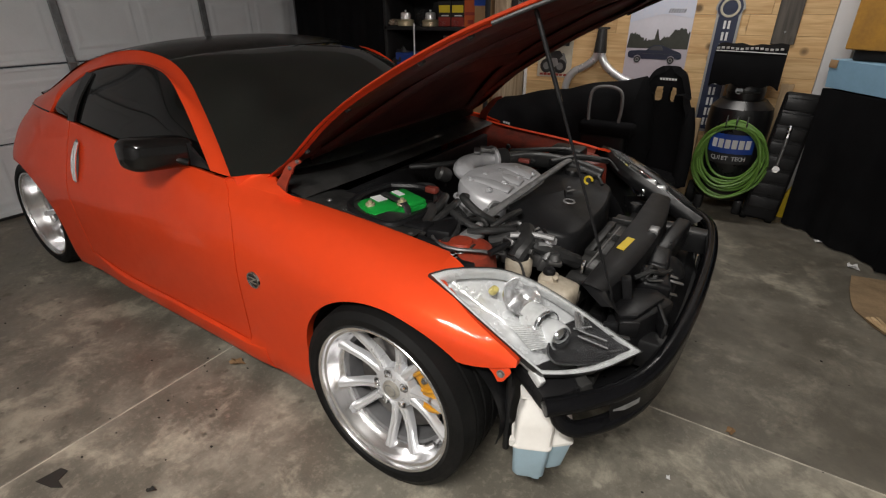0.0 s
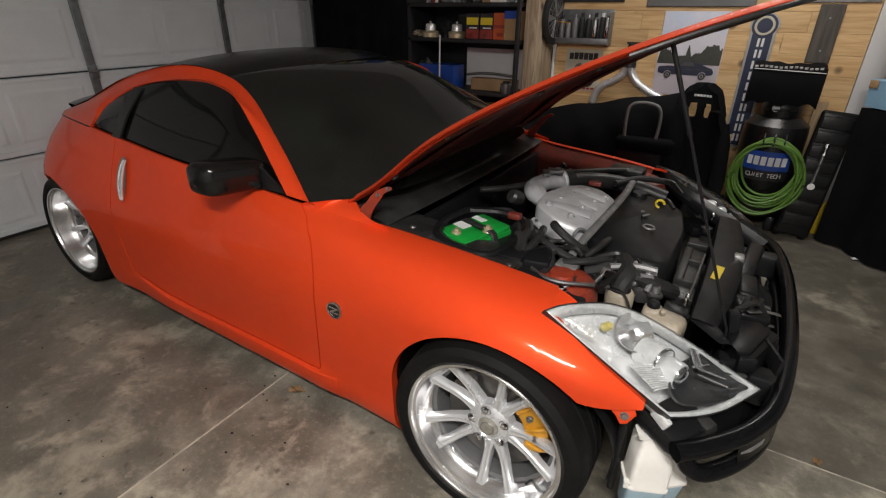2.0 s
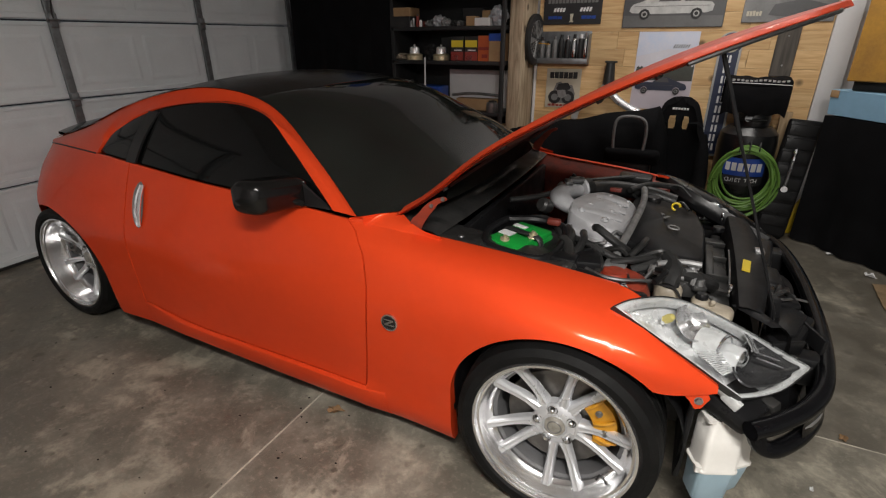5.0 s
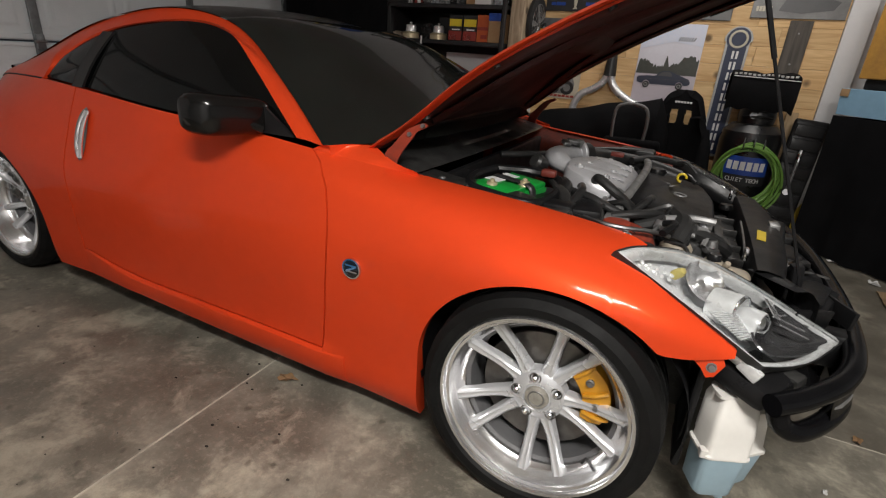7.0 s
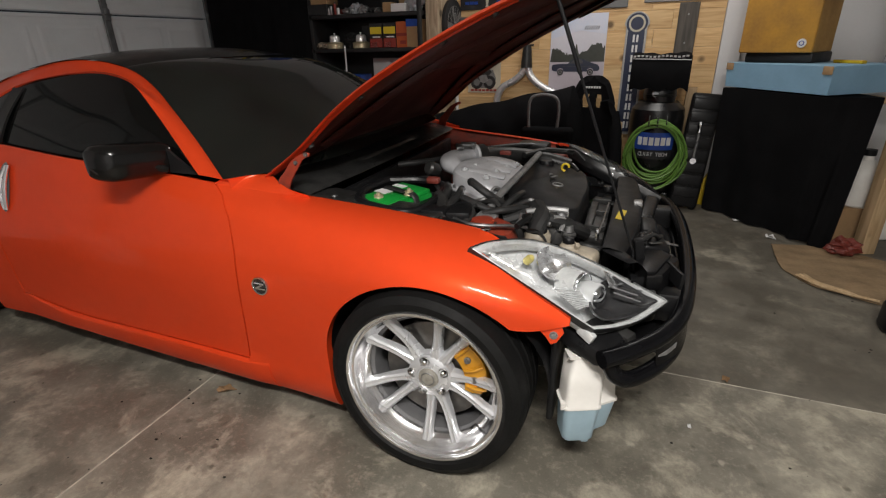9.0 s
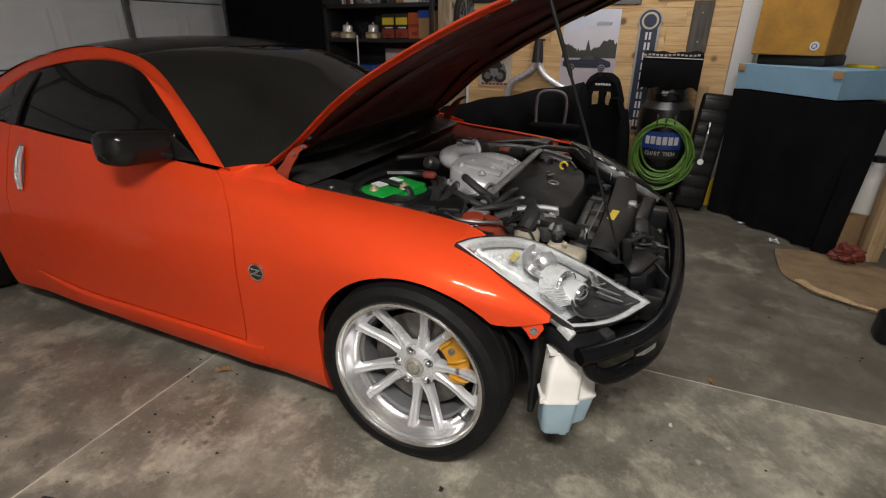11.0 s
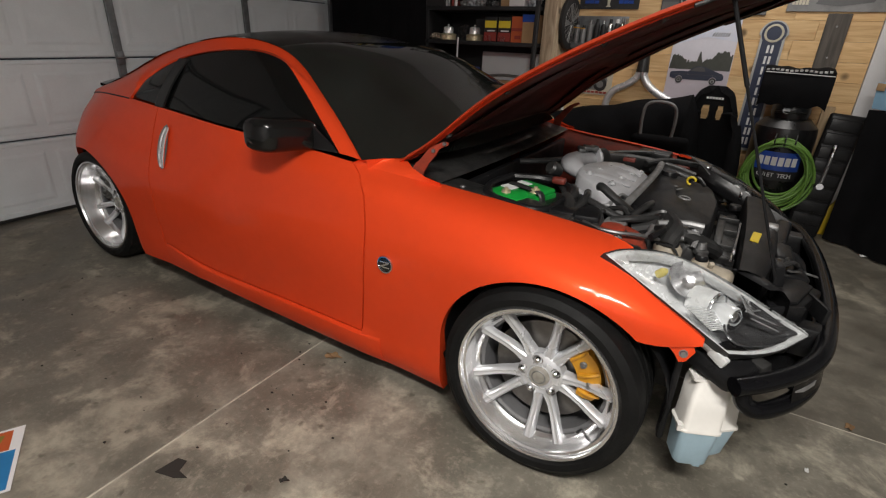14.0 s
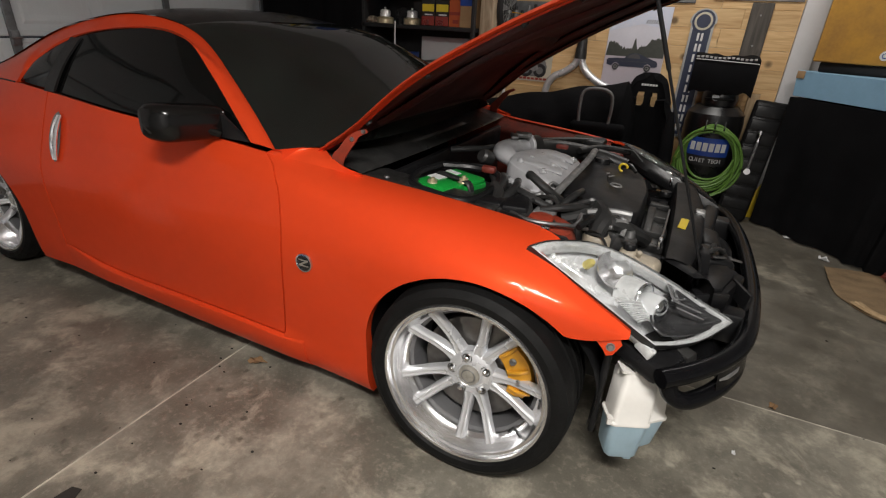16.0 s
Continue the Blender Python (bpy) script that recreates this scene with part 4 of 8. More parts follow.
def wing_mirror():
    rows = []
    c = Vector((-1.063, -0.856, 0.922))
    for i in range(21):
        u = -1 + 2 * i / 20
        r = max(0.0, 1 - abs(u) ** 7) ** 0.5
        row = []
        for j in range(24):
            a = 2 * math.pi * j / 24
            ca, sa = math.cos(a), math.sin(a)
            x = (abs(ca) ** 0.6) * (1 if ca > 0 else -1) * (0.076 if ca > 0 else 0.048)
            z = (abs(sa) ** 0.52) * (1 if sa > 0 else -1) * (0.056 if sa > 0 else 0.054)
            row.append(c + Vector((x * r + 0.034 * u - 0.005, 0.120 * u, (z * r) * (1.08 - 0.06 * u) - 0.004 - 0.008 * u)))
        rows.append(row)
    shell = grid(rows, close_v=True)
    stalk = tube([(-0.985, -0.79, 0.880), (-1.01, -0.82, 0.897), (-1.04, -0.85, 0.905)], 0.028, 10, flat=0.6)
    sail = prism([(-0.86, 0.868), (-1.05, 0.868), (-1.01, 0.94), (-0.985, 0.955)], 0.01, Matrix.Translation((0, -0.778, 0)) @ Euler((radians(90), 0, 0)).to_matrix().to_4x4())
    face = lathe([(0, 0), (0.05, 0.0), (0.052, -0.004)], 24, Matrix.Translation((-1.108, -0.856, 0.920)) @ Euler((0, radians(-90), 0)).to_matrix().to_4x4() @ Matrix.Diagonal((1.0, 1.7, 1, 1)))
    return shell, stalk, sail, face


for flip in (False, True):
    shell, stalk, sail, face = wing_mirror()
    for b in (shell, stalk, sail, face):
        if flip:
            mirrored(b)
    m_ = part("wing_mirror", shell, MIRROR_BLACK, car, "gloss black door mirror")
    part("stalk", stalk, MIRROR_BLACK, m_)
    part("sail_panel", sail, SATIN_BLACK, m_)
    part("mirror_glass", face, CHROME, m_)


def handle():
    """An upright chrome pull in an oval dish at the door's rear edge."""
    dish, bar = bmesh.new(), bmesh.new()
    rows = []
    for i in range(19):
        s = -1 + 2 * i / 18
        w = 0.036 * math.sqrt(max(0, 1 - s * s)) + 0.001
        z = 0.755 + 0.098 * s
        cx = -1.898 + 0.014 * s * s
        row = []
        for k in range(9):
            q = -1 + 2 * k / 8
            x = cx + w * q
            row.append((x, -side_y(x, z) - 0.006 + 0.004 * (1 - q * q) * math.sqrt(max(0, 1 - s * s)), z))
        rows.append(row)
    grid(rows, dish)
    for mid_x, bow, rr in ((-1.892, 0.020, 0.0065), (-1.868, 0.002, 0.0075)):
        pts = []
        for i in range(9):
            s = -0.88 + 1.76 * i / 8
            z = 0.755 + 0.098 * s
            x = mid_x + bow * s * s + 0.004 * s
            pts.append((x, -side_y(x, z) - 0.008 - 0.012 * (1 - s * s), z))
        tube(pts, rr, 8, bm=bar)
    return dish, bar


for flip in (False, True):
    dish, bar = handle()
    if flip:
        mirrored(dish), mirrored(bar)
    d_ = part("door_handle", dish, GREY_PRINT, car, "chrome upright door handle in a dark dish")
    part("grip", bar, HANDLE_CHROME, d_, "chrome grip")


def badge(flip):
    x, z = -0.574, 0.545
    m = Matrix.Translation((x, -side_y(x, z) - 0.001, z)) @ Euler((radians(90), 0, 0)).to_matrix().to_4x4()
    disc = lathe([(0.0, 0.002), (0.027, 0.002), (0.028, 0.004)], 32, m)
    rim = lathe([(0.026, 0.002), (0.027, 0.006), (0.031, 0.006), (0.033, 0.0)], 36, m)
    mark = prism([(-0.020, 0.012), (0.018, 0.012), (0.018, 0.007), (-0.006, -0.007), (0.020, -0.007), (0.018, -0.012), (-0.020, -0.012), (-0.019, -0.007), (0.005, 0.007), (-0.020, 0.007)], 0.003, m @ Matrix.Translation((0, 0, 0.002)))
    for b in (disc, rim, mark):
        if flip:
            mirrored(b)
    e = part("fender_badge", disc, GLOSS_BLACK, car, "round chrome-rimmed fender badge")
    part("rim", rim, CHROME, e)
    part("emblem", mark, CHROME, e)


badge(False)
badge(True)

# ---- car: front end without its bumper ----
beam_path = [(0.492, -0.850, 0.482), (0.562, -0.788, 0.486), (0.645, -0.685, 0.493), (0.698, -0.55, 0.501), (0.730, -0.30, 0.506), (0.738, 0.0, 0.508)]
beam_path += [(x, -y, z) for x, y, z in reversed(beam_path[:-1])]
beam = part("bumper_beam", tube(beam_path, 0.025, 14, 60), BEAM_BLACK, car, "black steel front bumper beam")
low_half = [(0.512, -0.815, 0.455), (0.532, -0.812, 0.418), (0.575, -0.790, 0.402), (0.650, -0.690, 0.405), (0.695, -0.56, 0.410), (0.722, -0.30, 0.412), (0.728, 0.0, 0.412)]
low_path = low_half + [(x, -y, z) for x, y, z in reversed(low_half[:-1])]
part("lower_bar", tube(low_path, 0.023, 12, 70), BEAM_BLACK, beam)
a_, b_ = [[p for p in spline(path, 240) if abs(p.y) < 0.742] for path in (beam_path, low_path)]
a_, b_ = spline(a_[::4] + [a_[-1]], 70), spline(b_[::4] + [b_[-1]], 70)
face_rows = []
for p, q in zip(a_, b_):
    row = []
    for k in range(9):
        u = k / 8
        row.append(p.lerp(q, u) + Vector((0.0225, 0, 0)) + Vector((-0.004 * math.sin(math.pi * u), 0, 0.0)))
    face_rows.append([p + Vector((-0.02, 0, 0.01))] + row + [q + Vector((-0.02, 0, -0.01))])
part("face_plate", grid(face_rows), BEAM_BLACK, beam, "smooth black beam face")
part("splash_shield", thick(grid([[(x + 0.02 * (1 - (y / 0.6) ** 2), y, 0.405 + 0.02 * math.sin(9 * x) - 0.03 * (x > 0.66)) for x in (0.46, 0.52, 0.58, 0.63, 0.67, 0.70 - 0.06 * (y / 0.6) ** 2)] for y in [-0.62 + 1.24 * k / 20 for k in range(21)]]), 0.006), BLACK_PLASTIC, car, "black plastic splash shield")
# pale strip laid on the face to look like a bright open slot
slot = [p + Vector((0.024, 0, -0.045)) for p in spline(beam_path, 240) if -0.735 < p.y < -0.655]
part("slot_inlay", thick(grid([[p + Vector((0, 0, dz)) for dz in (-0.008, -0.003, 0.003, 0.008)] for p in slot]), 0.0015), GREY_BAR, beam, "pale inlay standing in for a light slot in the beam face")
for y in (-0.45, 0.45):
    part("crash_strut", box((0.30, 0.07, 0.10), (0.56, y, 0.47), 0.012), SATIN_BLACK, beam)
    part("tow_bracket", box((0.03, 0.05, 0.10), (0.70, y * 0.9, 0.37), 0.01), SATIN_BLACK, beam)


def bottle():
    """Washer bottle: a leaning moulded tank, white above the fluid line."""
    def ring_at(c0, c1, depth, z, r=0.018):
        """A rounded rectangle with its front edge from c0 to c1."""
        a, b = Vector((*c0, z)), Vector((*c1, z))
        along = (b - a).normalized()
        back = Vector((-along.y, along.x, 0)) * depth
        corners = [a, b, b + back, a + back]
        out = []
        for i, p in enumerate(corners):
            u, v = (corners[i - 1] - p).normalized(), (corners[(i + 1) % 4] - p).normalized()
            for k in range(5):
                t = k / 4
                out.append(p + u * r * (1 - t) ** 2 + v * r * t ** 2)
        return out

    def shell(levels):
        own = grid([ring_at(*lv) for lv in levels], close_v=True)
        bmesh.ops.holes_fill(own, edges=own.edges[:], sides=40)
        return own

    up = shell([((0.408, -0.843), (0.512, -0.797), 0.095, 0.281), ((0.408, -0.843), (0.512, -0.797), 0.095, 0.287), ((0.413, -0.838), (0.508, -0.796), 0.090, 0.291), ((0.414, -0.828), (0.508, -0.786), 0.088, 0.35),
                ((0.416, -0.815), (0.508, -0.772), 0.084, 0.388), ((0.420, -0.800), (0.506, -0.758), 0.078, 0.402), ((0.421, -0.794), (0.506, -0.750), 0.075, 0.428), ((0.424, -0.79), (0.503, -0.750), 0.070, 0.434)])
    shelf = shell([((0.408, -0.800), (0.536, -0.738), 0.050, 0.428, 0.008), ((0.408, -0.800), (0.538, -0.735), 0.050, 0.436, 0.008)])
    merge(up, shelf)
    merge(up, shell([((0.392, -0.768), (0.414, -0.760), 0.03, 0.30, 0.006), ((0.396, -0.762), (0.416, -0.752), 0.03, 0.405, 0.006), ((0.396, -0.757), (0.414, -0.750), 0.02, 0.424, 0.006)]))
    merge(up, shell([((0.398, -0.838), (0.414, -0.834), 0.02, 0.280, 0.004), ((0.398, -0.838), (0.414, -0.834), 0.02, 0.300, 0.004)]))
    merge(up, shell([((0.500, -0.772), (0.552, -0.726), 0.07, 0.270, 0.012), ((0.500, -0.772), (0.552, -0.726), 0.07, 0.278, 0.012), ((0.500, -0.766), (0.545, -0.724), 0.06, 0.285, 0.012), ((0.500, -0.755), (0.540, -0.716), 0.06, 0.34, 0.012), ((0.500, -0.745), (0.528, -0.716), 0.05, 0.38, 0.012)]))
    b = part("washer_bottle", up, WHITE_PLASTIC, car, "white plastic washer bottle half full of blue fluid")
    low = shell([((0.418, -0.826), (0.488, -0.796), 0.080, 0.160, 0.014), ((0.412, -0.832), (0.496, -0.797), 0.085, 0.168), ((0.411, -0.838), (0.507, -0.796), 0.090, 0.279)])
    merge(low, shell([((0.490, -0.770), (0.522, -0.738), 0.06, 0.176, 0.010), ((0.490, -0.772), (0.528, -0.736), 0.06, 0.182, 0.010), ((0.498, -0.768), (0.546, -0.726), 0.065, 0.269, 0.010)]))
    merge(low, shell([((0.462, -0.802), (0.482, -0.794), 0.02, 0.150, 0.004), ((0.462, -0.802), (0.482, -0.794), 0.02, 0.165, 0.004)]))
    part("filled_part", low, WASHER_BLUE, b, "pale blue fluid")


bottle()
bracket = prism([(-0.045, 0.012), (0.03, 0.014), (0.038, -0.004), (0.020, -0.034), (0.004, -0.040), (-0.01, -0.02)], 0.004, Matrix.Translation((0.352, -0.838, 0.540)) @ Euler((radians(78), 0, radians(8))).to_matrix().to_4x4(), bevel=0.001)
br_ = part("fender_bracket", bracket, PAINT, car)
part("bolt", lathe([(0, 0.004), (0.007, 0.004), (0.009, 0.0), (0.012, 0.0)], 8, Matrix.Translation((0.364, -0.845, 0.528)) @ Euler((radians(78), 0, radians(8))).to_matrix().to_4x4()), STEEL, br_)
part("mud_guard", box((0.02, 0.16, 0.30), (0.36, -0.70, 0.33), 0.008), BLACK_PLASTIC, car)
both("lamp_support", lambda: box((0.26, 0.16, 0.06), (0.42, -0.70, 0.482), 0.02, Euler((0, 0.15, -0.55)).to_matrix().to_4x4()), BLACK_PLASTIC)
clip = box((0.05, 0.035, 0.03), (0.545, -0.715, 0.487), 0.006, Euler((0.3, 0, -0.7)).to_matrix().to_4x4())
part("lamp_clip", clip, DUSTY_BLACK, car)

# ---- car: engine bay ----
# near-black slab painted as the shade deep in the bay
part("engine_bay_shade_slab", box((1.15, 1.24, 0.04), (-0.02, 0, 0.42), 0.01), DARK_GAP, car)
part("firewall", box((0.03, 1.16, 0.32), (-0.475, 0.02, 0.61), 0.01), BLACK_PLASTIC, car)
cowl_rows = []
for k in range(21):
    y = -0.70 + 1.40 * k / 20
    bow = 0.20 * (1 - (y / 0.7) ** 2)
    cowl_rows.append([(-0.80 + bow, y, 0.868), (-0.72 + bow * 0.9, y, 0.850), (-0.62 + bow * 0.5, y, 0.835), (-0.56 + bow * 0.2, y, 0.822), (-0.50 + bow * 0.1, y, 0.812), (-0.485 + bow * 0.1, y, 0.803)])
part("cowl_panel", grid(cowl_rows), DUSTY_BLACK, car, "dusty black plastic cowl panel")


def apron():
    """Inner fender: from the hood gap down to the side rail."""
    rows = []
    for k in range(31):
        x = -0.72 + 0.83 * k / 30
        z = belt_z(x)
        rows.append([(x, -belt_y(x) + 0.016, z - 0.006), (x, -belt_y(x) + 0.030, z - 0.022), (x, -0.635, z - 0.045), (x, -0.60, z - 0.09), (x, -0.585, 0.44)])
    return grid(rows)


both("inner_fender", apron, PAINT_DUSTY)
both("strut_tower", lambda: lathe([(0.0, 0.762), (0.035, 0.762), (0.04, 0.750), (0.075, 0.747), (0.098, 0.735), (0.112, 0.70), (0.120, 0.60), (0.122, 0.45)], 32, Matrix.Translation((0.085, -0.585, -0.02))), PAINT_DUSTY)
part("rail_cover", grid([[(x, -belt_y(x) + 0.020, belt_z(x) - 0.008), (x, -0.66, belt_z(x) - 0.014), (x, -0.58, belt_z(x) - 0.020 - 0.01 * math.sin(x * 40)), (x, -0.48, belt_z(x) - 0.045), (x, -0.44, belt_z(x) - 0.10)] for x in [-0.60 + 0.56 * k / 24 for k in range(25)]]), DUSTY_BLACK, car, "dusty black plastic side cover")
for x, y in ((-0.06, -0.655), (0.115, -0.64), (-0.43, -0.63)):
    part("cover_clip", lathe([(0, 0.006), (0.008, 0.005), (0.012, 0.0)], 12, Matrix.Translation((x, y, belt_z(x) - 0.018))), STEEL, car)

# battery in its tray
turn = Matrix.Translation((-0.262, -0.505, 0.727)) @ Euler((0, radians(2), radians(-17))).to_matrix().to_4x4()
batt = box((0.145, 0.235, 0.10), (0, 0, -0.012), 0.008)
for y, w in ((-0.055, 0.110), (0.075, 0.075)):
    box((0.138, w, 0.022), (0, y, 0.042), 0.008, bm=batt)
box((0.040, 0.045, 0.02), (0.045, -0.105, 0.030), 0.006, bm=batt)
bmesh.ops.transform(batt, matrix=turn, verts=batt.verts)
battery = part("battery", batt, BATT_GREEN, car, "bright green car battery")
for y, w in ((-0.022, 0.040), (0.062, 0.026)):
    lab = box((0.052, w, 0.002), (-0.036, y, 0.0545), 0)
    bmesh.ops.transform(lab, matrix=turn, verts=lab.verts)
    part("sticker", lab, WHITE_PRINT, battery, "white label")
for x, y in ((-0.005, -0.078), (0.045, 0.022)):
    t_ = lathe([(0, 0.062), (0.007, 0.062), (0.008, 0.054), (0.016, 0.053), (0.017, 0.044), (0.020, 0.040)], 14, Matrix.Translation((x, y, 0.008)))
    bmesh.ops.transform(t_, matrix=turn, verts=t_.verts)
    part("terminal", t_, TIN_BRASS, battery, "brassy battery terminal")
strap = tube([(0.082, 0.020, -0.03), (0.075, 0.020, 0.046), (0.0, 0.020, 0.054), (-0.072, 0.020, 0.046), (-0.080, 0.020, -0.03)], 0.014, 8, flat=0.5)
bmesh.ops.transform(strap, matrix=turn, verts=strap.verts)
part("hold_down", strap, HOSE_BLACK, battery)
rim_pts = [(-0.34 + 0.0, -0.40, 0.790), (-0.365, -0.52, 0.787), (-0.34, -0.625, 0.780), (-0.25, -0.655, 0.772), (-0.14, -0.64, 0.762), (-0.11, -0.50, 0.765), (-0.13, -0.37, 0.775), (-0.23, -0.345, 0.785)]
part("battery_cover_rim", tube(spline(rim_pts + rim_pts[:1], 49)[:-1], 0.014, 8, bm=None, smooth=False, closed=True), BLACK_PLASTIC, car)
part("battery_tray", box((0.27, 0.33, 0.09), (-0.235, -0.50, 0.70), 0.02), BLACK_PLASTIC, car)

def rounded(outline, per=8, soften=3):
    """A closed outline cut into short steps, its corners slightly rounded."""
    out = []
    for i, (x, y) in enumerate(outline):
        a, b = Vector((x, y, 0)), Vector((*outline[(i + 1) % len(outline)], 0))
        out += [a.lerp(b, j / per) for j in range(per)]
    for _ in range(soften):
        out = [(out[i - 1] + 2 * out[i] + out[(i + 1) % len(out)]) / 4 for i in range(len(out))]
    return out


# intake plenum, throttle elbow and bolts
plen_out = [(-0.150, -0.225), (-0.165, -0.10), (-0.125, 0.05), (-0.075, 0.14), (0.0, 0.165), (0.075, 0.12), (0.078, -0.10), (0.045, -0.265), (-0.05, -0.280)]
rows = []
for s, z in ((1.02, 0.700), (1.04, 0.745), (1.03, 0.785), (1.00, 0.800), (0.94, 0.808), (0.5, 0.813), (0.02, 0.814)):
    pts = rounded(plen_out, 7, 4)
    rows.append([(-0.045 + (p.x + 0.045) * s, -0.055 + (p.y + 0.055) * s, z - 0.012 - 0.24 * (p.x + 0.12) * s) for p in pts])
plenum = part("intake_plenum", grid(rows, close_v=True), CASTING, car, "cast aluminium intake plenum")
for k in range(3):
    y = -0.170 + 0.095 * k
    part("runner", tube([(-0.130 + 0.022 * k, y - 0.01, 0.796), (-0.05 + 0.02 * k, y + 0.005, 0.787), (0.045, y + 0.015, 0.768)], 0.034, 12, 12, flat=0.26), CASTING, plenum)
for x, y in ((-0.088, -0.122), (-0.066, -0.036), (-0.037, 0.059), (0.0, -0.124), (0.018, -0.030), (0.040, 0.056), (-0.105, -0.205), (-0.010, -0.230)):
    part("bolt", lathe([(0, 0.006), (0.007, 0.006), (0.008, 0.002), (0.014, 0.001), (0.015, -0.008)], 12, Matrix.Translation((x, y, 0.784 - 0.20 * x))), RIM_SILVER, plenum)
part("rim_flange", tube([(-0.150, -0.235, 0.735), (-0.05, -0.292, 0.715), (0.045, -0.280, 0.695)], 0.013, 8, 14), CASTING, plenum)
for k in range(4):
    part("flange_bolt", lathe([(0, 0.008), (0.006, 0.008), (0.007, 0.0)], 8, Matrix.Translation((-0.13 + 0.055 * k, -0.255 - 0.018 * k + 0.008 * k * k, 0.742 - 0.012 * k))), STEEL, plenum)
elbow = tube([(-0.150, -0.120, 0.772), (-0.205, -0.085, 0.786), (-0.232, -0.020, 0.790), (-0.222, 0.055, 0.790), (-0.185, 0.115, 0.786)], [0.034, 0.044, 0.045, 0.042, 0.038], 16, 26, flat=0.80)
part("throttle_elbow", elbow, CASTING, plenum)
part("flange", lathe([(0.03, 0.008), (0.056, 0.008), (0.060, 0.004), (0.060, -0.004), (0.056, -0.008), (0.03, -0.008)], 20, aimed((-0.182, 0.120, 0.786), (0.45, 0.9, 0.0))), CASTING, plenum)
part("throttle_body", lathe([(0.0, 0.05), (0.036, 0.05), (0.044, 0.042), (0.044, -0.01), (0.0, -0.02)], 24, aimed((-0.170, 0.145, 0.784), (0.45, 0.9, 0))), HOSE_BLACK, plenum)
for at_, s3_ in (((-0.195, 0.085, 0.838), (0.05, 0.03, 0.018)), ((-0.215, 0.045, 0.836), (0.03, 0.045, 0.016)), ((-0.170, 0.105, 0.832), (0.022, 0.022, 0.03))):
    part("throttle_lever", box(s3_, at_, 0.004, Euler((0.2, 0.1, 0.5)).to_matrix().to_4x4()), STEEL, plenum)
part("vacuum_unit", lathe([(0, 0.03), (0.022, 0.03), (0.030, 0.02), (0.030, -0.015), (0.02, -0.03), (0, -0.03)], 18, aimed((-0.262, -0.150, 0.778), (-0.5, -0.7, 0.45))), DUSTY_BLACK, plenum)
part("air_hose", tube([(-0.15, 0.185, 0.770), (-0.11, 0.27, 0.762), (-0.02, 0.36, 0.745), (0.10, 0.42, 0.72), (0.22, 0.43, 0.69)], 0.036, 14, 30), HOSE_BLACK, car)

# engine cover


cover_out = [(0.035, -0.20), (0.045, 0.30), (0.10, 0.385), (0.31, 0.30), (0.352, 0.06), (0.345, -0.28), (0.17, -0.31)]
rows = []
for s, z in ((1.02, 0.48), (1.02, 0.66), (1.01, 0.700), (0.985, 0.713), (0.95, 0.718), (0.5, 0.724), (0.02, 0.726)):
    pts = rounded(cover_out)
    rows.append([(0.19 + (p.x - 0.19) * s, 0.04 + (p.y - 0.04) * s, z - 0.10 * (p.x - 0.15) * (1 if z > 0.6 else 0)) for p in pts])
cover = part("engine_cover", grid(rows, close_v=True), COVER_BLACK, car, "black plastic engine cover")


def text_mesh(body, size, depth=0.001):
    cu = bpy.data.curves.new("text", "FONT")
    cu.body, cu.size, cu.extrude, cu.align_x, cu.align_y = body, size, depth, "CENTER", "CENTER"
    ob = bpy.data.objects.new("text", cu)
    scene.collection.objects.link(ob)
    bpy.context.view_layer.update()
    me = bpy.data.meshes.new_from_object(ob)
    bm = bmesh.new()
    bm.from_mesh(me)
    bpy.data.objects.remove(ob)
    bpy.data.curves.remove(cu)
    bpy.data.meshes.remove(me)
    return bm


def lettering(body, size, m, mat, parent, label="", stretch=(1, 1), depth=0.0015, name="lettering"):
    bm = text_mesh(body, size, depth)
    bmesh.ops.scale(bm, vec=(*stretch, 1), verts=bm.verts)
    bmesh.ops.transform(bm, matrix=m, verts=bm.verts)
    return part(name, bm, mat, parent, label, smooth=False)


flat_on_cover = Matrix.Translation((0.165, 0.095, 0.7285)) @ Euler((0, radians(5), radians(62))).to_matrix().to_4x4()
lettering("V6", 0.055, flat_on_cover, GREY_PRINT, cover)
part("print_bar", box((0.010, 0.040, 0.001), (0.199, 0.080, 0.7245), 0, Euler((0, radians(5), radians(-28))).to_matrix().to_4x4()), GREY_PRINT, cover)
part("cover_emblem", lathe([(0.016, 0.002), (0.018, 0.004), (0.022, 0.004), (0.024, 0.0)], 24, Matrix.Translation((0.232, -0.027, 0.7185)) @ Euler((0, radians(6), 0)).to_matrix().to_4x4()), GREY_BAR, cover)
part("dipstick", tube([(0.228 + 0.016 * math.cos(a), 0.210, 0.735 + 0.016 * math.sin(a)) for a in [2 * math.pi * k / 12 for k in range(10)]], 0.005, 8), YELLOW, car, "yellow dipstick ring")
part("oil_cap", lathe([(0, 0.02), (0.03, 0.02), (0.034, 0.012), (0.034, -0.01)], 18, Matrix.Translation((0.13, 0.29, 0.725))), BLACK_PLASTIC, car)

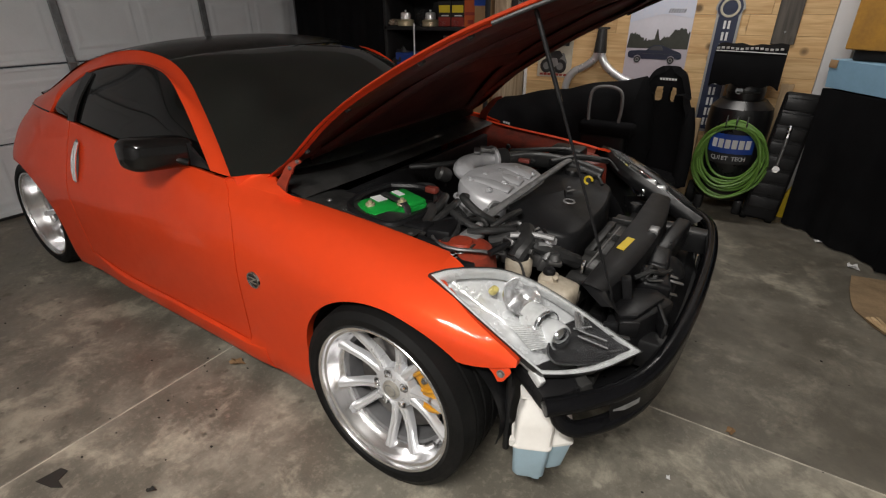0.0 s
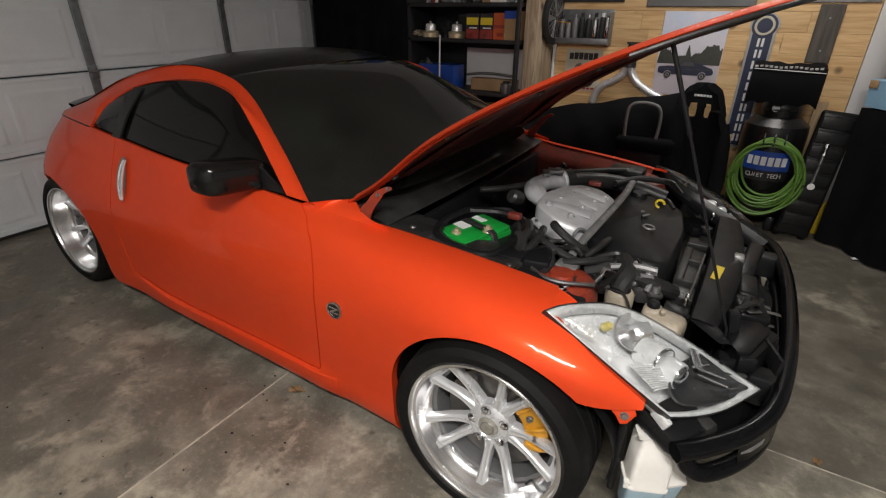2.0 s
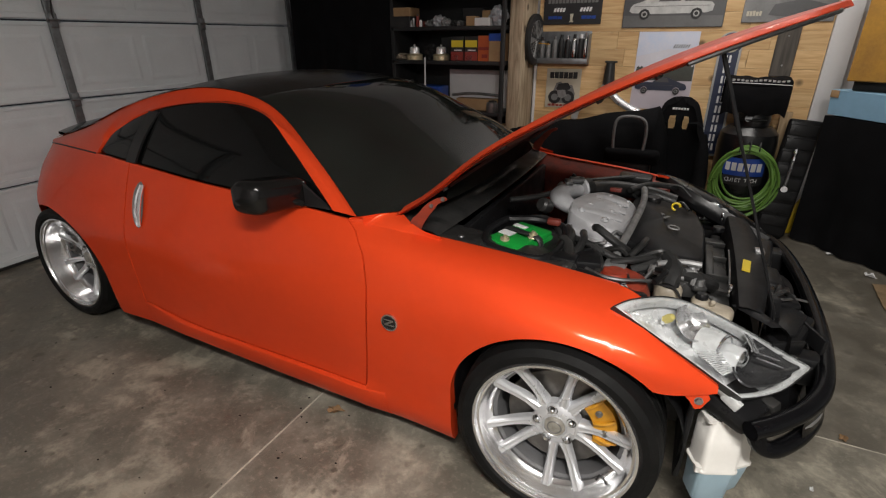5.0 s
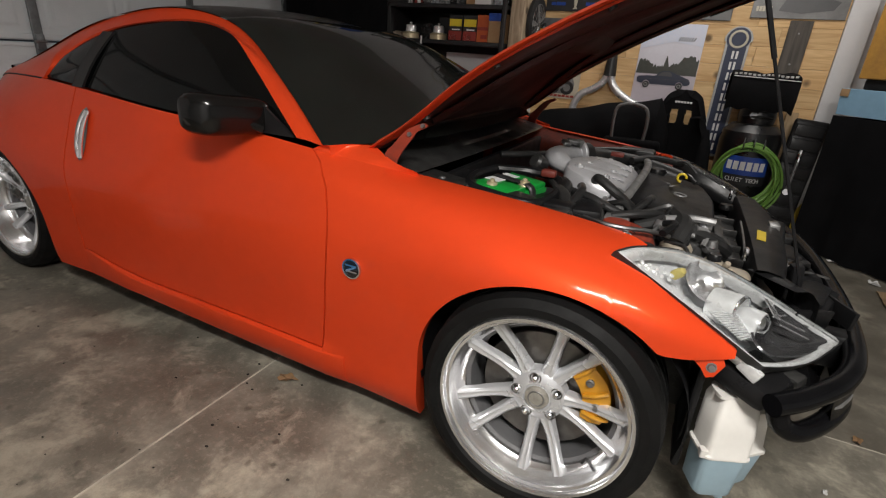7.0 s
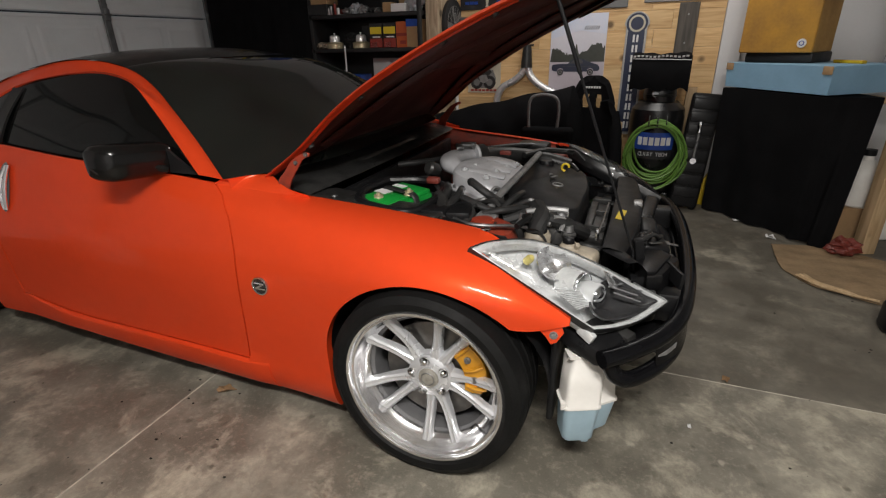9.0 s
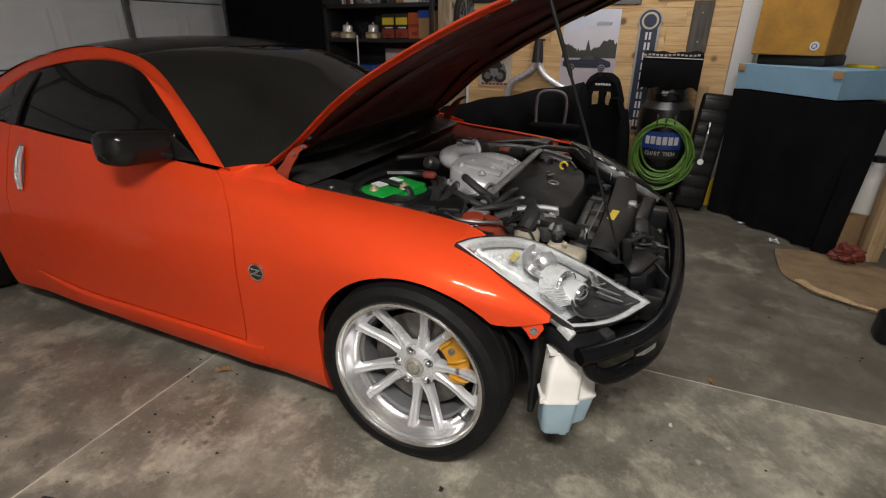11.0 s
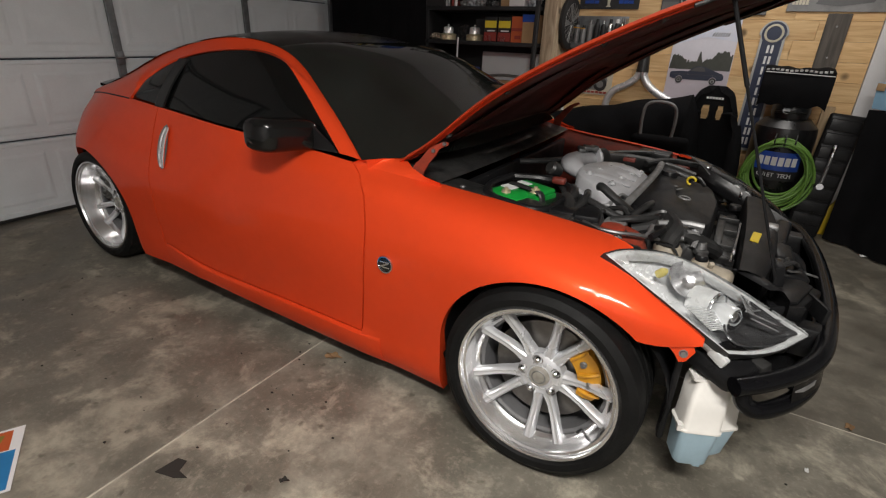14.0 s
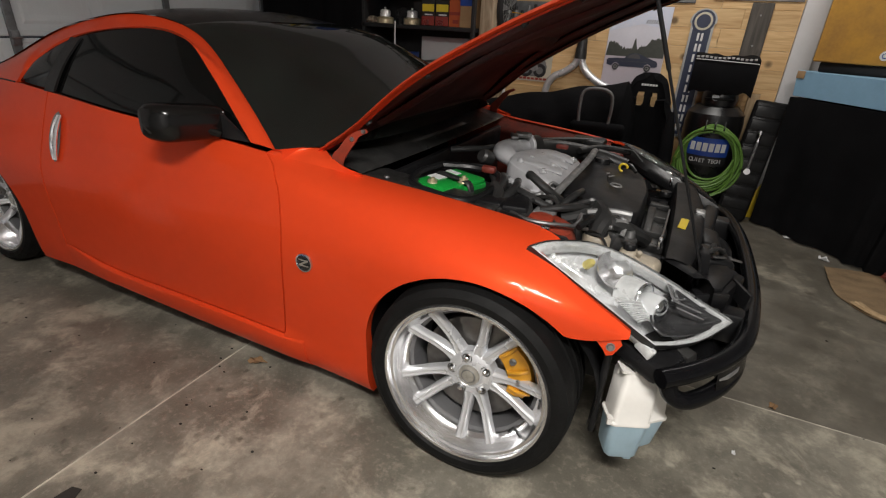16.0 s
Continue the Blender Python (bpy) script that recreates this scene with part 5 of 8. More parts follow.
# tower brace across the bay
bar = part("strut_brace", tube([(0.070, -0.475, 0.725), (0.072, -0.42, 0.745), (0.085, -0.28, 0.765), (0.098, -0.05, 0.778), (0.098, 0.12, 0.778), (0.085, 0.30, 0.765), (0.072, 0.43, 0.745), (0.070, 0.48, 0.725)], 0.0145, 12, 40, flat=0.75), GREY_BAR, car, "dusty grey strut tower brace")
part("brace_foot", box((0.07, 0.06, 0.02), (0.075, -0.50, 0.722), 0.006), GREY_BAR, bar)
part("brace_foot", box((0.07, 0.06, 0.02), (0.075, 0.50, 0.722), 0.006), GREY_BAR, bar)

# radiator support and the shroud behind it
rad_rows = []
for k in range(25):
    y = -0.50 + 0.92 * k / 24
    bow = 0.045 * (1 - (y / 0.50) ** 2)
    rad_rows.append([(0.440 + bow * 0.2, y, 0.56), (0.444 + bow * 0.2, y, 0.650), (0.449 + bow * 0.2, y, 0.658), (0.470 + bow * 0.5, y, 0.660), (0.505 + bow, y, 0.654), (0.517 + bow, y, 0.644), (0.522 + bow, y, 0.50)])
support = part("radiator_support", grid(rad_rows), COVER_BLACK, car, "black radiator support panel")
part("warning_label", box((0.026, 0.108, 0.002), (0.489, -0.162, 0.6615), 0, Euler((0, radians(5), radians(-6))).to_matrix().to_4x4()), YELLOW, support, "yellow warning sticker")
part("corner_panel", grid([[(x, y, z) for x, z in ((0.430 + 0.10 * u, 0.645), (0.455 + 0.10 * u, 0.652), (0.505 + 0.06 * u, 0.648), (0.535 + 0.05 * u, 0.625), (0.545 + 0.05 * u, 0.48))] for u, y in [(k / 8, -0.47 - 0.10 * k / 8) for k in range(9)]]), COVER_BLACK, car, "black corner panel beside the lamp")
shroud = part("fan_shroud", box((0.075, 0.62, 0.02), (0.402, -0.08, 0.595), 0.004, Euler((0, radians(6), 0)).to_matrix().to_4x4()), DUSTY_BLACK, car, "dusty black fan shroud")
for y in (-0.33, -0.20, -0.02, 0.14):
    part("shroud_rib", box((0.075, 0.012, 0.022), (0.402, y, 0.612), 0.003), DUSTY_BLACK, shroud)
part("shroud_step", box((0.03, 0.30, 0.05), (0.378, -0.05, 0.60), 0.006), DUSTY_BLACK, shroud)
part("radiator", box((0.04, 0.72, 0.30), (0.415, 0.0, 0.43), 0.008), BLACK_PLASTIC, car)
part("radiator_cap", lathe([(0, 0.02), (0.022, 0.02), (0.026, 0.012), (0.026, 0)], 16, Matrix.Translation((0.415, 0.30, 0.62))), BLACK_PLASTIC, car)
for y in (-0.415, 0.36):
    part("support_clip", box((0.012, 0.022, 0.040), (0.425, y, 0.668), 0.004), CHROME, support)
part("hood_latch", box((0.035, 0.05, 0.03), (0.545, 0.02, 0.650), 0.006), STEEL, support)
part("upper_trim", tube([(0.424, -0.43, 0.655), (0.432, -0.25, 0.664), (0.437, -0.04, 0.664)], 0.0035, 8), STEEL, support)
# ducts and brackets ahead of the radiator
duct = part("air_duct", prism([(0.545, -0.555), (0.625, -0.505), (0.690, -0.33), (0.640, -0.285), (0.565, -0.30), (0.530, -0.46)], 0.16, Matrix.Translation((0, 0, 0.425)), bevel=0.010), BLACK_PLASTIC, car, "black plastic brake air duct")
part("duct_lid", prism([(0.560, -0.520), (0.615, -0.490), (0.662, -0.34), (0.632, -0.305), (0.580, -0.32), (0.553, -0.45)], 0.012, Matrix.Translation((0, 0, 0.585)), bevel=0.004), BLACK_PLASTIC, duct)
part("duct_flange", box((0.012, 0.13, 0.05), (0.668, -0.42, 0.565), 0.003, Euler((0, 0.1, 0.38)).to_matrix().to_4x4()), BLACK_PLASTIC, duct)
part("duct_flange", box((0.10, 0.010, 0.05), (0.585, -0.545, 0.575), 0.003, Euler((0.15, 0, 0.5)).to_matrix().to_4x4()), BLACK_PLASTIC, duct)
for x, y, z, s, rz in ((0.60, -0.20, 0.545, (0.10, 0.12, 0.10), 0.3), (0.585, -0.05, 0.54, (0.07, 0.14, 0.12), 0.1), (0.585, 0.20, 0.52, (0.06, 0.30, 0.14), -0.1)):
    part("inner_duct", box(s, (x, y, z), 0.016, Euler((0.1, 0.15, rz)).to_matrix().to_4x4(), seg=3), BLACK_PLASTIC, car)
for x, y, z, rz in ((0.665, -0.185, 0.575, 0.35), (0.655, -0.215, 0.545, 0.35), (0.615, -0.255, 0.600, 0.9), (0.590, -0.56, 0.560, 0.5), (0.640, -0.12, 0.56, 0.2)):
    part("bracket", box((0.060, 0.014, 0.005), (x, y, z), 0.002, Euler((0, 0.2, rz)).to_matrix().to_4x4()), STEEL, car)
for pts in ([(0.560, -0.30, 0.615), (0.600, -0.26, 0.630), (0.625, -0.20, 0.600), (0.640, -0.10, 0.570)], [(0.575, -0.28, 0.600), (0.590, -0.23, 0.628), (0.600, -0.17, 0.600)], [(0.545, -0.02, 0.60), (0.60, -0.04, 0.585), (0.650, -0.10, 0.545)]):
    part("harness", tube(pts, 0.008, 8, 18), HOSE_BLACK, car)
part("horn", lathe([(0, 0.0), (0.040, 0.0), (0.045, 0.012), (0.03, 0.02), (0.0, 0.022)], 20, aimed((0.640, -0.04, 0.55), (0.7, -0.2, 0.7))), BLACK_PLASTIC, car)
part("latch_post", box((0.03, 0.03, 0.10), (0.560, -0.395, 0.615), 0.006, Euler((0.1, -0.2, 0.3)).to_matrix().to_4x4()), COVER_BLACK, support)

# coolant tank, pumps and hoses on the right of the engine
tank_bm = box((0.120, 0.095, 0.080), (0.380, -0.500, 0.606), 0.024, Euler((0, 0.06, -0.2)).to_matrix().to_4x4(), seg=3)
box((0.055, 0.060, 0.050), (0.345, -0.495, 0.636), 0.016, bm=tank_bm, seg=3)
tank_ = part("coolant_tank", tank_bm, CREAM, car, "aged translucent plastic fluid tank")
part("nipple", lathe([(0, 0.020), (0.007, 0.019), (0.009, 0.010), (0.007, 0.0), (0.012, -0.004)], 12, Matrix.Translation((0.372, -0.515, 0.652)) @ Euler((0.5, 0.3, 0)).to_matrix().to_4x4()), CREAM, tank_)
part("cap", lathe([(0, 0.014), (0.015, 0.013), (0.019, 0.006), (0.019, -0.004)], 18, Matrix.Translation((0.345, -0.495, 0.664))), BLACK_PLASTIC, tank_)
tank_ = part("power_steering_tank", lathe([(0, -0.05), (0.038, -0.048), (0.043, -0.03), (0.043, 0.006), (0.036, 0.016), (0.026, 0.018)], 24, Matrix.Translation((0.245, -0.500, 0.672))), CREAM, car, "aged plastic power steering tank")
part("cap", lathe([(0, 0.040), (0.024, 0.038), (0.030, 0.030), (0.031, 0.014), (0.028, 0.012)], 20, Matrix.Translation((0.245, -0.500, 0.672))), BLACK_PLASTIC, tank_)
hoses = [
    ([(-0.02, -0.38, 0.80), (0.0, -0.43, 0.815), (0.06, -0.44, 0.78), (0.10, -0.40, 0.74)], 0.014), ([(-0.10, -0.40, 0.76), (-0.02, -0.46, 0.765), (0.06, -0.47, 0.74), (0.16, -0.43, 0.70)], 0.012),
    ([(-0.12, -0.36, 0.775), (-0.09, -0.44, 0.775), (-0.10, -0.52, 0.74), (-0.08, -0.60, 0.73)], 0.016), ([(-0.06, -0.37, 0.77), (-0.045, -0.45, 0.772), (-0.06, -0.54, 0.745)], 0.014),
    ([(0.12, -0.46, 0.70), (0.20, -0.43, 0.72), (0.27, -0.44, 0.715), (0.34, -0.40, 0.68), (0.38, -0.34, 0.64)], 0.024),
    ([(0.06, -0.50, 0.73), (0.13, -0.48, 0.745), (0.20, -0.40, 0.735), (0.24, -0.36, 0.70)], 0.012), ([(-0.30, -0.33, 0.775), (-0.22, -0.30, 0.78), (-0.16, -0.36, 0.77), (-0.10, -0.46, 0.75)], 0.010),
    ([(0.22, -0.40, 0.74), (0.25, -0.47, 0.73), (0.24, -0.52, 0.69)], 0.028), ([(0.05, -0.42, 0.72), (0.09, -0.50, 0.70), (0.16, -0.54, 0.66)], 0.018),
    ([(-0.40, -0.20, 0.80), (-0.32, -0.12, 0.80), (-0.27, 0.02, 0.79), (-0.28, 0.2, 0.78)], 0.012),
    ([(0.02, 0.30, 0.76), (0.10, 0.44, 0.76), (0.22, 0.52, 0.74)], 0.014), ([(-0.18, 0.30, 0.78), (-0.05, 0.42, 0.78), (0.05, 0.52, 0.77)], 0.012),
    ([(0.11, -0.44, 0.735), (0.14, -0.38, 0.76), (0.15, -0.30, 0.755)], 0.011), ([(0.0, -0.47, 0.75), (0.03, -0.53, 0.735), (0.03, -0.60, 0.725)], 0.013),
]
for pts, r in hoses:
    part("hose", tube(pts, r, 10, 20), HOSE_BLACK, car)
for pts in ([(0.0, -0.62, 0.748), (0.05, -0.66, 0.752), (0.11, -0.66, 0.750), (0.17, -0.62, 0.742), (0.22, -0.56, 0.72)], [(0.22, -0.38, 0.75), (0.20, -0.46, 0.735), (0.17, -0.52, 0.70)]):
    part("pipe", tube(pts, 0.006, 8, 20), STEEL, car)
for x, y, z, s in ((0.255, -0.425, 0.665, (0.05, 0.06, 0.05)), (0.300, -0.415, 0.650, (0.05, 0.05, 0.05)), (0.225, -0.395, 0.71, (0.03, 0.05, 0.035)), (0.335, -0.43, 0.665, (0.05, 0.03, 0.02)), (0.17, -0.44, 0.66, (0.06, 0.06, 0.05))):
    bm = box(s, (x, y, z), 0.008, Euler((0.2, 0.2, 0.6)).to_matrix().to_4x4())
    lathe([(0, 0.02), (0.014, 0.02), (0.018, 0.0)], 12, Matrix.Translation((x, y, z + s[2] * 0.5)), bm=bm)
    part("alternator_casting", bm, STEEL, car)
part("relay_box", box((0.09, 0.07, 0.05), (-0.08, -0.585, 0.742), 0.01), BLACK_PLASTIC, car)
part("fuse_box", box((0.10, 0.13, 0.06), (-0.02, -0.53, 0.728), 0.012, Euler((0, 0, 0.2)).to_matrix().to_4x4()), BLACK_PLASTIC, car)
part("cable_duct", tube([(-0.115, -0.46, 0.775), (-0.085, -0.50, 0.770), (-0.065, -0.57, 0.757), (-0.045, -0.63, 0.745)], 0.018, 8, 12, flat=0.6), DUSTY_BLACK, car)
part("positive_clamp", box((0.05, 0.03, 0.025), (-0.17, -0.37, 0.795), 0.008), RED_CAP, battery)
part("connector", box((0.05, 0.02, 0.018), (-0.02, 0.10, 0.81), 0.004), RED_CAP, plenum)
part("far_relay_box", box((0.16, 0.12, 0.07), (0.02, 0.53, 0.745), 0.015), BLACK_PLASTIC, car)

part("fender_trim", tube([(-0.02, -belt_y(-0.02) + 0.035, belt_z(-0.02) - 0.010), (0.07, -0.668, 0.744), (0.14, -0.700, 0.734), (0.185, -0.680, 0.722)], 0.020, 8, 16, flat=0.35), BLACK_PLASTIC, car, "black trim strip beside the fender")
part("trim_bolt", lathe([(0, 0.008), (0.007, 0.007), (0.009, 0.002), (0.016, 0.001), (0.017, -0.003)], 10, Matrix.Translation((0.118, -0.690, 0.745))), CHROME, car)

# hood fittings
prop_top = HOOD_TURN @ hood_at(0.40, -0.90, 0.014)
rod = part("hood_prop", tube([(0.545, -0.511, 0.600), (0.540, -0.512, 0.66), prop_top], 0.0040, 8, smooth=False), COVER_BLACK, car, "thin black hood prop rod")
part("rod_grip", tube([Vector((0.540, -0.512, 0.66)).lerp(prop_top, 0.70), Vector((0.540, -0.512, 0.66)).lerp(prop_top, 0.985)], 0.006, 10), BLACK_PLASTIC, rod)
arm_outline = spline([(x, z, 0) for x, z in [(-0.580, 0.800), (-0.572, 0.855), (-0.545, 0.884), (-0.520, 0.914), (-0.492, 0.936), (-0.452, 0.953), (-0.440, 0.944), (-0.470, 0.928), (-0.484, 0.908), (-0.512, 0.872), (-0.532, 0.835), (-0.535, 0.800)]], 34)
for y in (-0.722, 0.716):
    stand = Matrix.Translation((0, y, 0)) @ Euler((math.pi / 2, 0, 0)).to_matrix().to_4x4()
    hg = part("hood_hinge", prism([(q.x, q.y) for q in arm_outline], 0.006, stand), PAINT_DUSTY, car, "dusty red hood hinge arm")
    for bx, bz in ((-0.452, 0.946), (-0.494, 0.918)):
        part("hinge_bolt", lathe([(0, 0.006), (0.006, 0.006), (0.008, 0)], 8, aimed((bx, y - (0.006 if y < 0 else 0), bz), (0, -1 if y < 0 else 1, 0.2))), STEEL, hg)


def hood_rib(path, w=0.05, h=0.009):
    """A pressed stiffening rib on the hood's inner panel, along (x, t) places."""
    pts = [hood_at(x, t, 0.018) for x, t in path]
    bm = tube(pts, w, 8, 24, flat=h / w)
    bmesh.ops.transform(bm, matrix=HOOD_TURN, verts=bm.verts)
    return bm


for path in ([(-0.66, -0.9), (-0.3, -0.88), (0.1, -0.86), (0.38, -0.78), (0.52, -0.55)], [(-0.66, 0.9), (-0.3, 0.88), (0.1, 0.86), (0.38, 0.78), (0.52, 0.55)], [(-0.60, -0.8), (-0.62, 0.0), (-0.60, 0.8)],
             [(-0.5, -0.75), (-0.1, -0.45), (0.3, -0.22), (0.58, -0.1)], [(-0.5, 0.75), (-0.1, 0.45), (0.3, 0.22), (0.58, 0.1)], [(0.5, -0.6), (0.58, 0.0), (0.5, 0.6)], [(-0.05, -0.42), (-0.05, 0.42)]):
    part("rib", hood_rib(path), HOOD_SHADED, hood)
for x, t in ((0.1, -0.93), (0.25, -0.93), (-0.2, -0.93), (0.47, -0.6), (-0.45, -0.93)):
    b_ = lathe([(0, -0.012), (0.010, -0.010), (0.012, 0.0)], 10, HOOD_TURN @ Matrix.Translation(hood_at(x, t, 0.020)))
    part("rubber_stop", b_, HOSE_BLACK, hood)
nose_seal = [HOOD_TURN @ hood_at(x, -0.985, 0.014) for x in (0.32, 0.42, 0.52, 0.60, 0.68)] + [HOOD_TURN @ hood_at(x, 0.985, 0.014) for x in (0.68, 0.60, 0.52, 0.42, 0.32)]
part("front_seal", tube(nose_seal, 0.006, 8, 40), HOSE_BLACK, hood, "black rubber hood seal")
# wipers on the screen's foot
for y0, y1 in ((-0.55, 0.02), (0.02, 0.55)):
    part("wiper", tube([(-0.70 + 0.16 * (1 - (y0 / 0.6) ** 2), y0, 0.885), (-0.72, (y0 + y1) / 2 + 0.05, 0.92), (-0.70, y1, 0.905)], 0.007, 6, 12), SATIN_BLACK, car)

# shut line of the hatch along the quarter panels
for flip in (1, -1):
    line = [(x, flip * (-belt_y(x) - 0.0005), belt_z(x) + 0.0005) for x in [-2.28 - 0.92 * k / 14 for k in range(15)]]
    part("hatch_gap", tube(line, 0.0035, 6, smooth=False), DARK_GAP, car)

# wiring, clips and small fittings between the engine and the right fender
rngw = random.Random(21)
for k in range(26):
    a = Vector((rngw.uniform(-0.16, 0.30), rngw.uniform(-0.52, -0.30), rngw.uniform(0.68, 0.745)))
    b = a + Vector((rngw.uniform(-0.12, 0.16), rngw.uniform(-0.14, 0.10), rngw.uniform(-0.05, 0.02)))
    mid = (a + b) / 2 + Vector((rngw.uniform(-0.03, 0.03), rngw.uniform(-0.03, 0.03), rngw.uniform(0.0, 0.03)))
    part("wire", tube([a, mid, b], rngw.choice([0.004, 0.006, 0.008, 0.010]), 7, 11), [HOSE_BLACK, BLACK_PLASTIC, DUSTY_BLACK, HOSE_BLACK, GREY_BAR][k % 5], car)
for k in range(22):
    p = (rngw.uniform(-0.10, 0.34), rngw.uniform(-0.52, -0.32), rngw.uniform(0.665, 0.735))
    s3 = (rngw.uniform(0.015, 0.045), rngw.uniform(0.015, 0.04), rngw.uniform(0.012, 0.03))
    part("connector", box(s3, p, 0.004, Euler((rngw.uniform(-0.5, 0.5), rngw.uniform(-0.5, 0.5), rngw.uniform(0, 3))).to_matrix().to_4x4()), [BLACK_PLASTIC, DUSTY_BLACK, STEEL, BLACK_PLASTIC, CASTING][k % 5], car)
for k in range(14):
    a = Vector((rngw.uniform(-0.30, 0.28), rngw.uniform(0.28, 0.56), rngw.uniform(0.70, 0.755)))
    b = a + Vector((rngw.uniform(-0.10, 0.16), rngw.uniform(-0.10, 0.10), rngw.uniform(-0.04, 0.01)))
    part("wire", tube([a, (a + b) / 2 + Vector((0, 0, 0.02)), b], rngw.choice([0.005, 0.008, 0.012]), 7, 9), HOSE_BLACK, car)
# ---- the long wall: planks, pictures, shelf ----


def wood_material(name, a, b, per=0.22, stretch=(1.2, 8.0, 14.0)):
    mat = bpy.data.materials.new(name)
    mat.use_nodes = True
    nodes, links = nodes_of(mat)
    bs = nodes["Principled BSDF"]
    coord, mapn, wave, no = nodes.new("ShaderNodeTexCoord"), nodes.new("ShaderNodeMapping"), nodes.new("ShaderNodeTexNoise"), nodes.new("ShaderNodeTexNoise")
    info, add = nodes.new("ShaderNodeObjectInfo"), nodes.new("ShaderNodeVectorMath")
    links.new(info.outputs["Random"], add.inputs[1])
    links.new(coord.outputs["Object"], add.inputs[0])
    mul = nodes.new("ShaderNodeVectorMath")
    mul.operation = "SCALE"
    mul.inputs["Scale"].default_value = 37.0
    comb = nodes.new("ShaderNodeCombineXYZ")
    for k in ("X", "Y", "Z"):
        links.new(info.outputs["Random"], comb.inputs[k])
    links.new(comb.outputs[0], mul.inputs[0])
    links.new(mul.outputs[0], add.inputs[1])
    links.new(add.outputs[0], mapn.inputs["Vector"])
    mapn.inputs["Scale"].default_value = stretch
    wave.inputs["Scale"].default_value, wave.inputs["Detail"].default_value, wave.inputs["Distortion"].default_value = 2.2, 8, 1.2
    links.new(mapn.outputs[0], wave.inputs["Vector"])
    no.inputs["Scale"].default_value, no.inputs["Detail"].default_value = 1.6, 3
    links.new(add.outputs[0], no.inputs["Vector"])
    mr = nodes.new("ShaderNodeMapRange")
    mr.inputs["From Min"].default_value, mr.inputs["From Max"].default_value = 0.35, 0.68
    links.new(wave.outputs["Fac"], mr.inputs["Value"])
    mix = nodes.new("ShaderNodeMix")
    mix.data_type = "RGBA"
    mix.inputs["A"].default_value, mix.inputs["B"].default_value = (*a, 1), (*b, 1)
    links.new(mr.outputs["Result"], mix.inputs["Factor"])
    knot, kr, kmix = nodes.new("ShaderNodeTexVoronoi"), nodes.new("ShaderNodeMapRange"), nodes.new("ShaderNodeMix")
    knot.inputs["Scale"].default_value = 4.2
    links.new(add.outputs[0], knot.inputs["Vector"])
    kr.inputs["From Min"].default_value, kr.inputs["From Max"].default_value = 0.16, 0.09
    links.new(knot.outputs["Distance"], kr.inputs["Value"])
    kmix.data_type = "RGBA"
    links.new(kr.outputs["Result"], kmix.inputs["Factor"])
    links.new(mix.outputs["Result"], kmix.inputs["A"])
    kmix.inputs["B"].default_value = (*(0.30 * c for c in a), 1)
    hsv, val = nodes.new("ShaderNodeHueSaturation"), nodes.new("ShaderNodeMapRange")
    val.inputs["To Min"].default_value, val.inputs["To Max"].default_value = 1 - per, 1 + per
    links.new(info.outputs["Random"], val.inputs["Value"])
    links.new(val.outputs["Result"], hsv.inputs["Value"])
    links.new(kmix.outputs["Result"], hsv.inputs["Color"])
    links.new(hsv.outputs["Color"], bs.inputs["Base Color"])
    bs.inputs["Roughness"].default_value = 0.6
    bp = nodes.new("ShaderNodeBump")
    bp.inputs["Strength"].default_value, bp.inputs["Distance"].default_value = 0.25, 0.003
    links.new(wave.outputs["Fac"], bp.inputs["Height"])
    links.new(bp.outputs["Normal"], bs.inputs["Normal"])
    return mat


PINE = wood_material("pine_boards", (0.54, 0.33, 0.145), (0.73, 0.51, 0.26), 0.14)
WEATHERED = wood_material("weathered_wood", (0.20, 0.16, 0.12), (0.36, 0.30, 0.23))
POSTER_SILVER = material("poster_silver", (0.52, 0.52, 0.51), 0.6, vary=0.35, scale=18)
PALE_WOOD = wood_material("pale_board", (0.26, 0.19, 0.12), (0.50, 0.40, 0.28), 0.1, (14.0, 8.0, 1.2))
DARK_WOOD = wood_material("dark_board", (0.045, 0.039, 0.033), (0.10, 0.086, 0.072), 0.1, (14.0, 8.0, 1.2))
LUMBER = wood_material("lumber", (0.40, 0.27, 0.14), (0.58, 0.42, 0.25), 0.1, (14.0, 8.0, 1.2))
SHELF_BLACK = material("black_shelf_board", (0.018, 0.018, 0.019), 0.55, vary=0.4, scale=8, rough_vary=0.1)
CARD = material("cardboard", (0.38, 0.24, 0.12), 0.8, vary=0.22, scale=9, bump=0.1)
BROWN_BOX = material("ochre_crate", (0.50, 0.26, 0.035), 0.55, vary=0.3, scale=7, rough_vary=0.1, dark=(0.30, 0.15, 0.03))
BLUE_BOX = material("pale_blue_box", (0.24, 0.42, 0.58), 0.55, vary=0.15, scale=8)
GREY_PLASTIC = material("grey_plastic", (0.20, 0.205, 0.21), 0.55, vary=0.2, scale=10)
HOSE_GREEN = material("green_air_hose", (0.12, 0.25, 0.04), 0.42, vary=0.2, scale=18)
TANK_BLACK = material("black_tank_paint", (0.007, 0.007, 0.008), 0.32, vary=0.3, scale=8, rough_vary=0.08)
BLUE_LABEL = material("blue_label", (0.015, 0.06, 0.32), 0.4, vary=0.1)
SIGN_BLUE = material("dark_blue_sign", (0.012, 0.021, 0.058), 0.4, vary=0.2, scale=14)
SIGN_SILVER = material("silver_sign_edge", (0.36, 0.36, 0.35), 0.4, 0.4, vary=0.15)
BLUE_PLASTIC = material("blue_plastic", (0.012, 0.06, 0.33), 0.35, vary=0.2, scale=10)
